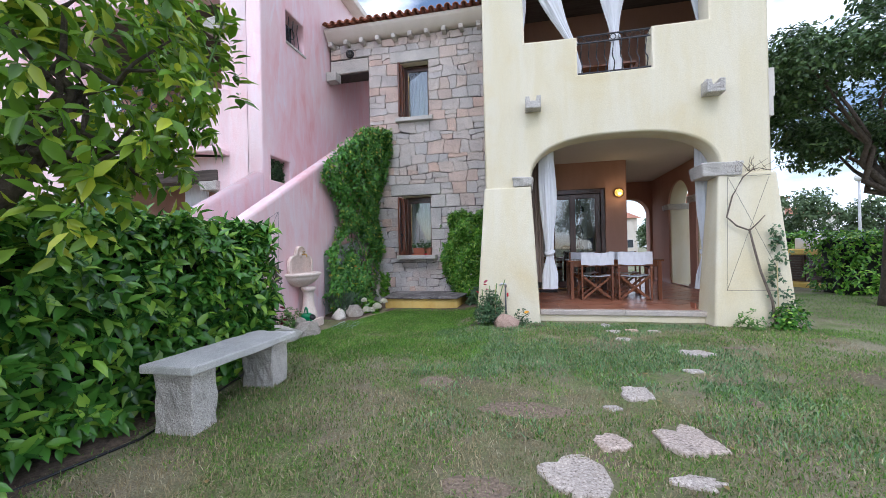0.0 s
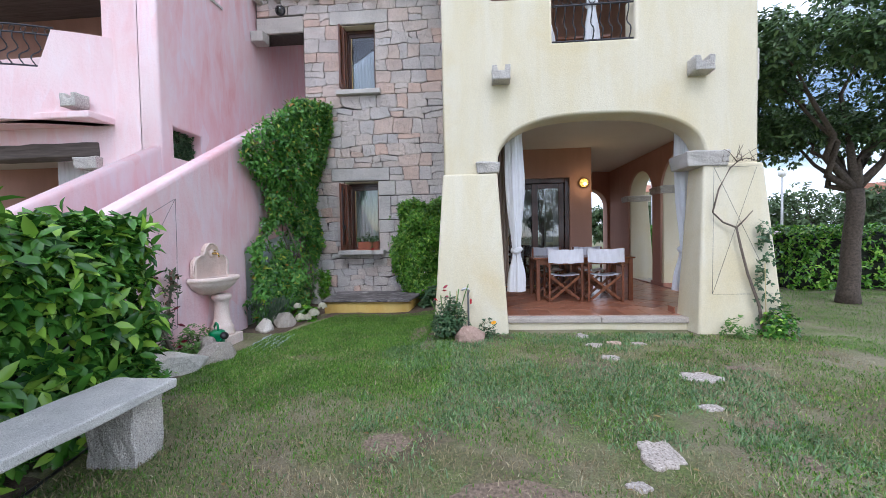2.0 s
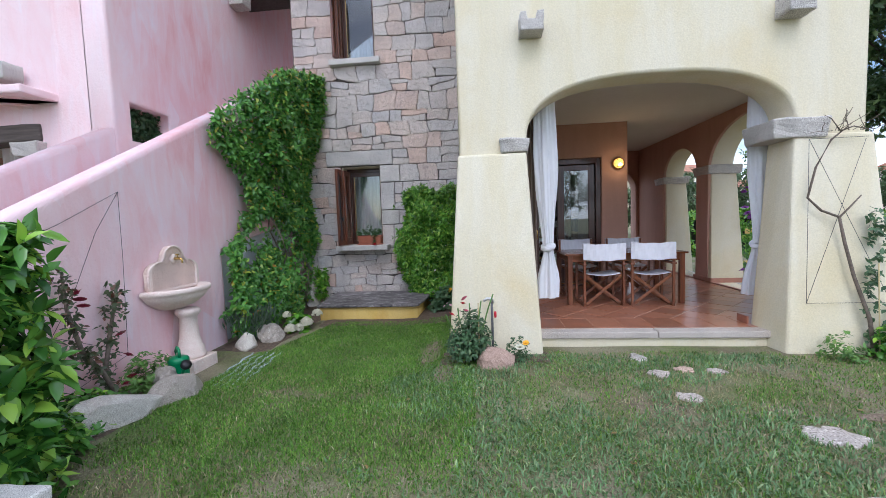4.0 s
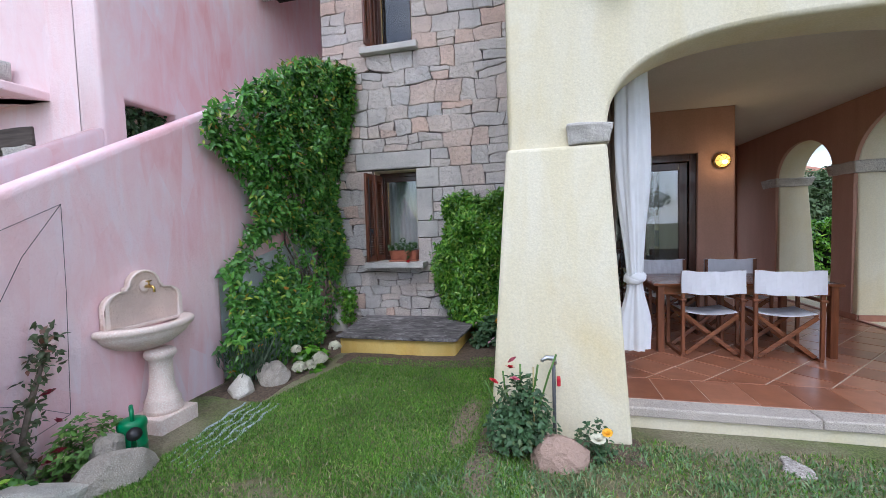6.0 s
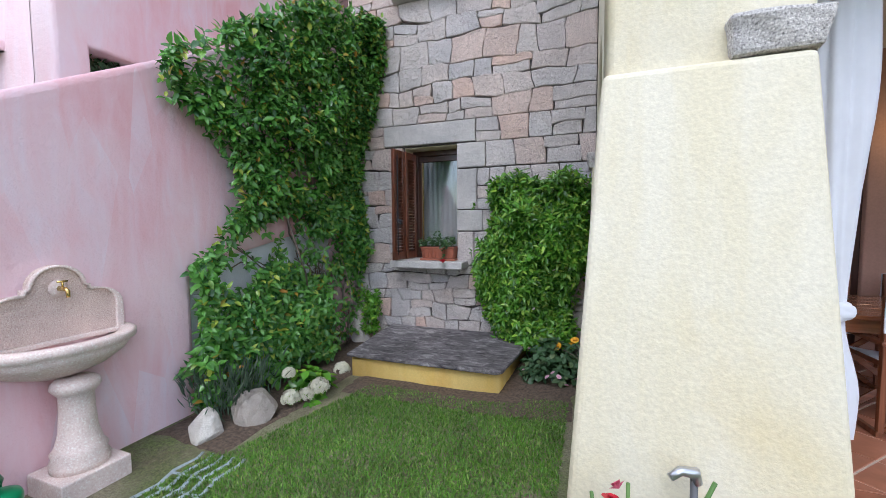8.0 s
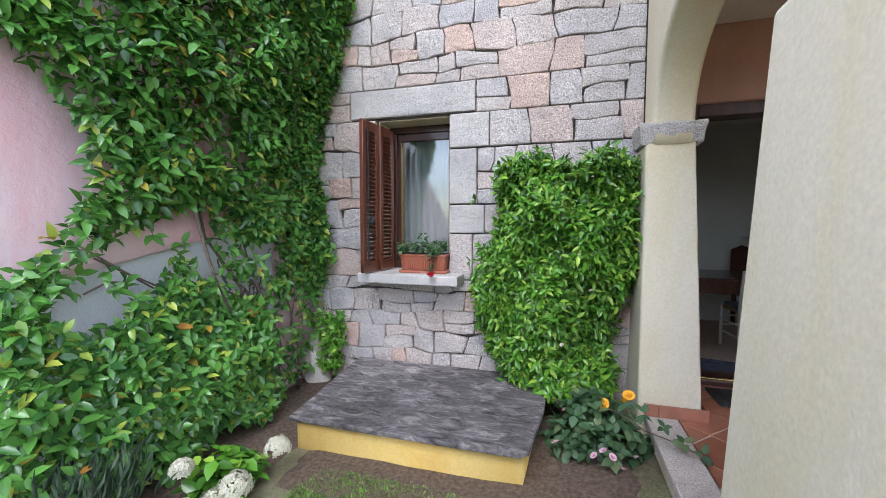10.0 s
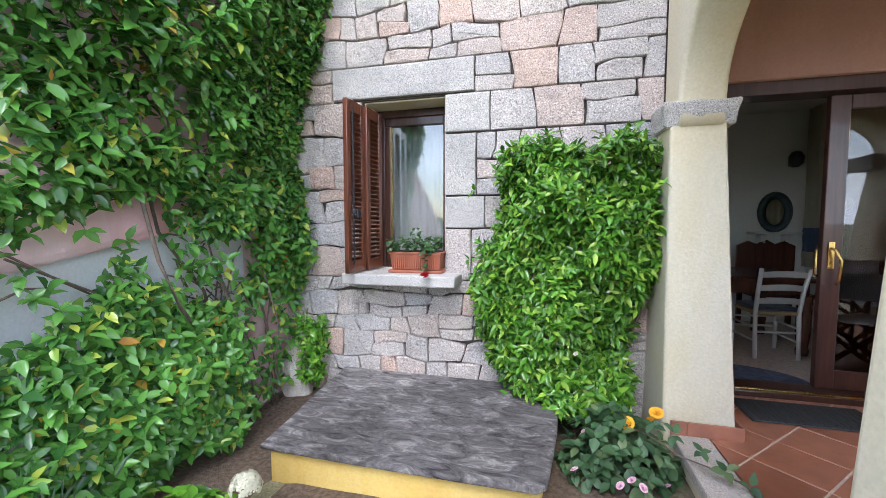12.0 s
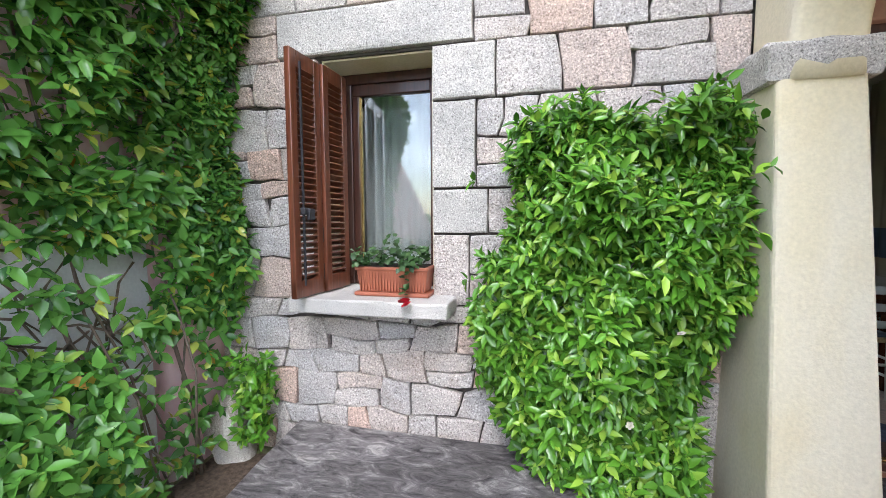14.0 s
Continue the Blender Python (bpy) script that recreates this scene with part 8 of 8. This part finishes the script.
def lay_band(x0, x1, z0, z1, parent, course=0.245, wide=(0.20, 0.46), salt=0):
    n = max(1, round((z1 - z0) / course))
    base = [0.0]
    for k in range(n):
        base.append(base[-1] + rs.uniform(0.75, 1.3))
    levels = [z0 + (z1 - z0) * b / base[-1] for b in base]

    def height(k, x):
        if k in (0, n):
            return levels[k]
        return levels[k] + 0.075 * noise.noise(Vector((x * 1.9, k * 7.7 + salt, 0))) + 0.03 * noise.noise(Vector((x * 5, k * 3.1, salt)))
    g = 0.003
    for k in range(n):
        xs = [x0]
        while x1 - xs[-1] > wide[1] * 1.15:
            xs.append(xs[-1] + rs.uniform(*wide))
        if x1 - xs[-1] < 0.14 and len(xs) > 1:
            xs.pop()
        xs.append(x1)
        tops = [rs.uniform(-0.055, 0.055) if 0 < i < len(xs) - 1 else 0 for i in range(len(xs))]
        for i in range(len(xs) - 1):
            xa0, xa1 = xs[i] + g, xs[i] + tops[i] + g
            xb0, xb1 = xs[i + 1] - g, xs[i + 1] + tops[i + 1] - g
            lo, hi = k, k + 1
            q = [(xa0, height(lo, xs[i]) + g), (xb0, height(lo, xs[i + 1]) + g), (xb1, height(hi, xs[i + 1]) - g), (xa1, height(hi, xs[i]) - g)]
            h = q[3][1] - q[0][1]
            if h > 0.2 and rs.random() < 0.25:
                s0, s1 = q[0][1] + h * rs.uniform(0.35, 0.65), q[1][1] + h * rs.uniform(0.35, 0.65)
                parts = [[q[0], q[1], (q[1][0], s1 - g), (q[0][0], s0 - g)], [(q[3][0], s0 + g), (q[2][0], s1 + g), q[2], q[3]]]
            elif q[1][0] - q[0][0] > 0.34 and rs.random() < 0.12:
                mx = q[0][0] + (q[1][0] - q[0][0]) * rs.uniform(0.35, 0.65)
                sl = rs.uniform(-0.03, 0.03)
                zb, zt = height(lo, mx) + g, height(hi, mx) - g
                parts = [[q[0], (mx - g, zb), (mx + sl - g, zt), q[3]], [(mx + g, zb), q[1], q[2], (mx + sl + g, zt)]]
            else:
                parts = [q]
            for p in parts:
                stone_block(wander(p, (x0, z0), (x1, z1)), parent, STONE)


LINTEL = granite("grey_lintel_granite", (0.52, 0.50, 0.48), (0.68, 0.66, 0.64), (0.30, 0.29, 0.28), 1.0, 0.85, 0.45)
lay_band(-3.93, -0.748, -0.25, 0.995, wall_core, 0.19, (0.16, 0.36), 1)
lay_band(-3.93, -3.125, 0.995, 2.532, wall_core, 0.24, (0.2, 0.42), 2)
for z0, z1, w in ((1.0, 1.43, 0.22), (1.436, 1.70, 0.33), (1.706, 2.215, 0.26), (2.221, 2.532, 0.37)):
    stone_block([p for a in range(4) for p in jag(rect(-2.375, -2.38 + w, z0 + 0.005, z1 - 0.005)[a], rect(-2.375, -2.38 + w, z0 + 0.005, z1 - 0.005)[(a + 1) % 4], 0.005)], wall_core, LINTEL if z0 > 1.4 else STONE)
    lay_band(-2.375 + w, -0.748, z0, z1, wall_core, 0.25, (0.17, 0.40), 3 + z0)
for x0, x1, z0, z1 in ((-3.40, -2.137, 2.552, 2.815), (-3.35, -2.1, 5.866, 6.135)):
    q = rect(x0, x1, z0, z1)
    stone_block([p for a in range(4) for p in jag(q[a], q[(a + 1) % 4], 0.008)], wall_core, LINTEL, "lintel", 0.006)
lay_band(-3.93, -3.405, 2.532, 2.82, wall_core, 0.26, (0.2, 0.4), 11)
lay_band(-2.132, -0.748, 2.532, 2.82, wall_core, 0.26, (0.2, 0.4), 12)
lay_band(-3.93, -0.748, 2.82, 4.36, wall_core, 0.25, (0.22, 0.46), 13)
lay_band(-3.93, -3.115, 4.36, 5.86, wall_core, 0.27, (0.22, 0.5), 14)
lay_band(-2.375, -0.748, 4.36, 5.86, wall_core, 0.27, (0.24, 0.5), 15)
lay_band(-3.93, -3.355, 5.86, 6.14, wall_core, 0.28, (0.25, 0.5), 16)
lay_band(-2.095, -0.748, 5.86, 6.14, wall_core, 0.28, (0.25, 0.5), 17)
lay_band(-4.97, -0.748, 6.14, 6.5, wall_core, 0.2, (0.25, 0.5), 18)


def tile_mat():
    m, t, b = material("terracotta_tile")
    p = coords(t)
    oi = t.nodes.new("ShaderNodeObjectInfo")
    base = ramp(t, oi.outputs["Random"], [(0.0, (0.25, 0.095, 0.052)), (0.5, (0.33, 0.130, 0.072)), (1.0, (0.40, 0.175, 0.105))])
    cloud = ramp(t, noise_fac(t, p, 7, 6, 0.6), [(0.3, (0.82, 0.8, 0.78)), (0.7, (1.15, 1.15, 1.15))])
    t.links.new(mixc(t, 1.0, base, cloud, "MULTIPLY"), b.inputs["Base Color"])
    b.inputs["Roughness"].default_value = 0.28
    bump(t, b, noise_fac(t, p, 30, 4), 0.1, 0.004)
    return m


TILE = tile_mat()
floor_ob = bpy.data.objects["floor_terrace"]


def clip(poly, ax, lim, keep_low):
    out = []
    for i in range(len(poly)):
        a, b = poly[i], poly[(i + 1) % len(poly)]
        ina = (a[ax] <= lim) == keep_low or a[ax] == lim
        inb = (b[ax] <= lim) == keep_low or b[ax] == lim
        if ina:
            out.append(a)
        if ina != inb:
            t = (lim - a[ax]) / (b[ax] - a[ax])
            out.append((a[0] + (b[0] - a[0]) * t, a[1] + (b[1] - a[1]) * t))
    return out


def lay_tile(poly):
    if len(poly) < 3:
        return
    ar = 0.5 * abs(sum(poly[i][0] * poly[(i + 1) % len(poly)][1] - poly[(i + 1) % len(poly)][0] * poly[i][1] for i in range(len(poly))))
    if ar < 0.004:
        return
    cx, cy = sum(p[0] for p in poly) / len(poly), sum(p[1] for p in poly) / len(poly)
    n = len(poly)
    zt = FLOOR + rs.uniform(-0.0008, 0.0008)
    vs = [(x - cx, y - cy, 0.160) for x, y in poly] + [(x - cx, y - cy, zt - 0.003) for x, y in poly] + [((x - cx) * 0.985, (y - cy) * 0.985, zt) for x, y in poly]
    fs = [(r * n + i, r * n + (i + 1) % n, (r + 1) * n + (i + 1) % n, (r + 1) * n + i) for r in range(2) for i in range(n)] + [tuple(range(2 * n, 3 * n))]
    me = bpy.data.meshes.new("tile")
    me.from_pydata(vs, [], fs)
    me.materials.append(TILE)
    o = new("tile", me)
    o.parent = floor_ob
    o.location = (cx, cy, 0)


S = 0.33
G = 0.011
areas = [(-0.57, 3.59, 7.19, 9.60), (2.12, 3.59, 9.61, 13.0)]
for x0, x1, y0, y1 in areas:
    cxm, cym = 1.2, 8.0
    for i in range(-22, 23):
        for j in range(-22, 23):
            u, v = i * S, j * S
            c = math.sqrt(0.5)
            sq = [(u + G / 2, v + G / 2), (u + S - G / 2, v + G / 2), (u + S - G / 2, v + S - G / 2), (u + G / 2, v + S - G / 2)]
            poly = [(cxm + (a - b) * c, cym + (a + b) * c) for a, b in sq]
            for ax, lim, low in ((0, x0, False), (0, x1, True), (1, y0, False), (1, y1, True)):
                poly = clip(poly, ax, lim, low) if poly else poly
            lay_tile(poly)
# straight border row behind the granite kerb
x = -0.57
while x < 3.5:
    lay_tile([(x + 0.003, 6.742), (x + 0.327, 6.742), (x + 0.327, 7.184), (x + 0.003, 7.184)])
    x += 0.33
# skirting tiles at the pier feet
SKIRT = plain("skirting_tile", (0.36, 0.15, 0.095), 0.4, 0, 0.15, 10)
sk = holder("baseboard")
tagged(sk, "terracotta skirting tiles at the feet of piers and walls", "skirting", kind="structure")
for c in ((-0.79, -0.70, 8.862, 8.878), (-0.697, -0.395, 8.862, 8.878), (-0.40, -0.384, 8.88, 9.42), (2.44, 2.46, 6.87, 7.05), (-0.3, 0.06, 7.405, 7.42), (3.585, 3.60, 9.72, 10.30), (3.6, 4.18, 9.70, 9.715), (1.67, 2.115, 9.59, 9.605), (2.12, 2.135, 9.62, 12.98), (3.585, 3.60, 11.48, 12.98)):
    part("skirting_tile", boxed(*c, FLOOR, FLOOR + 0.085, 0.003), SKIRT, sk)
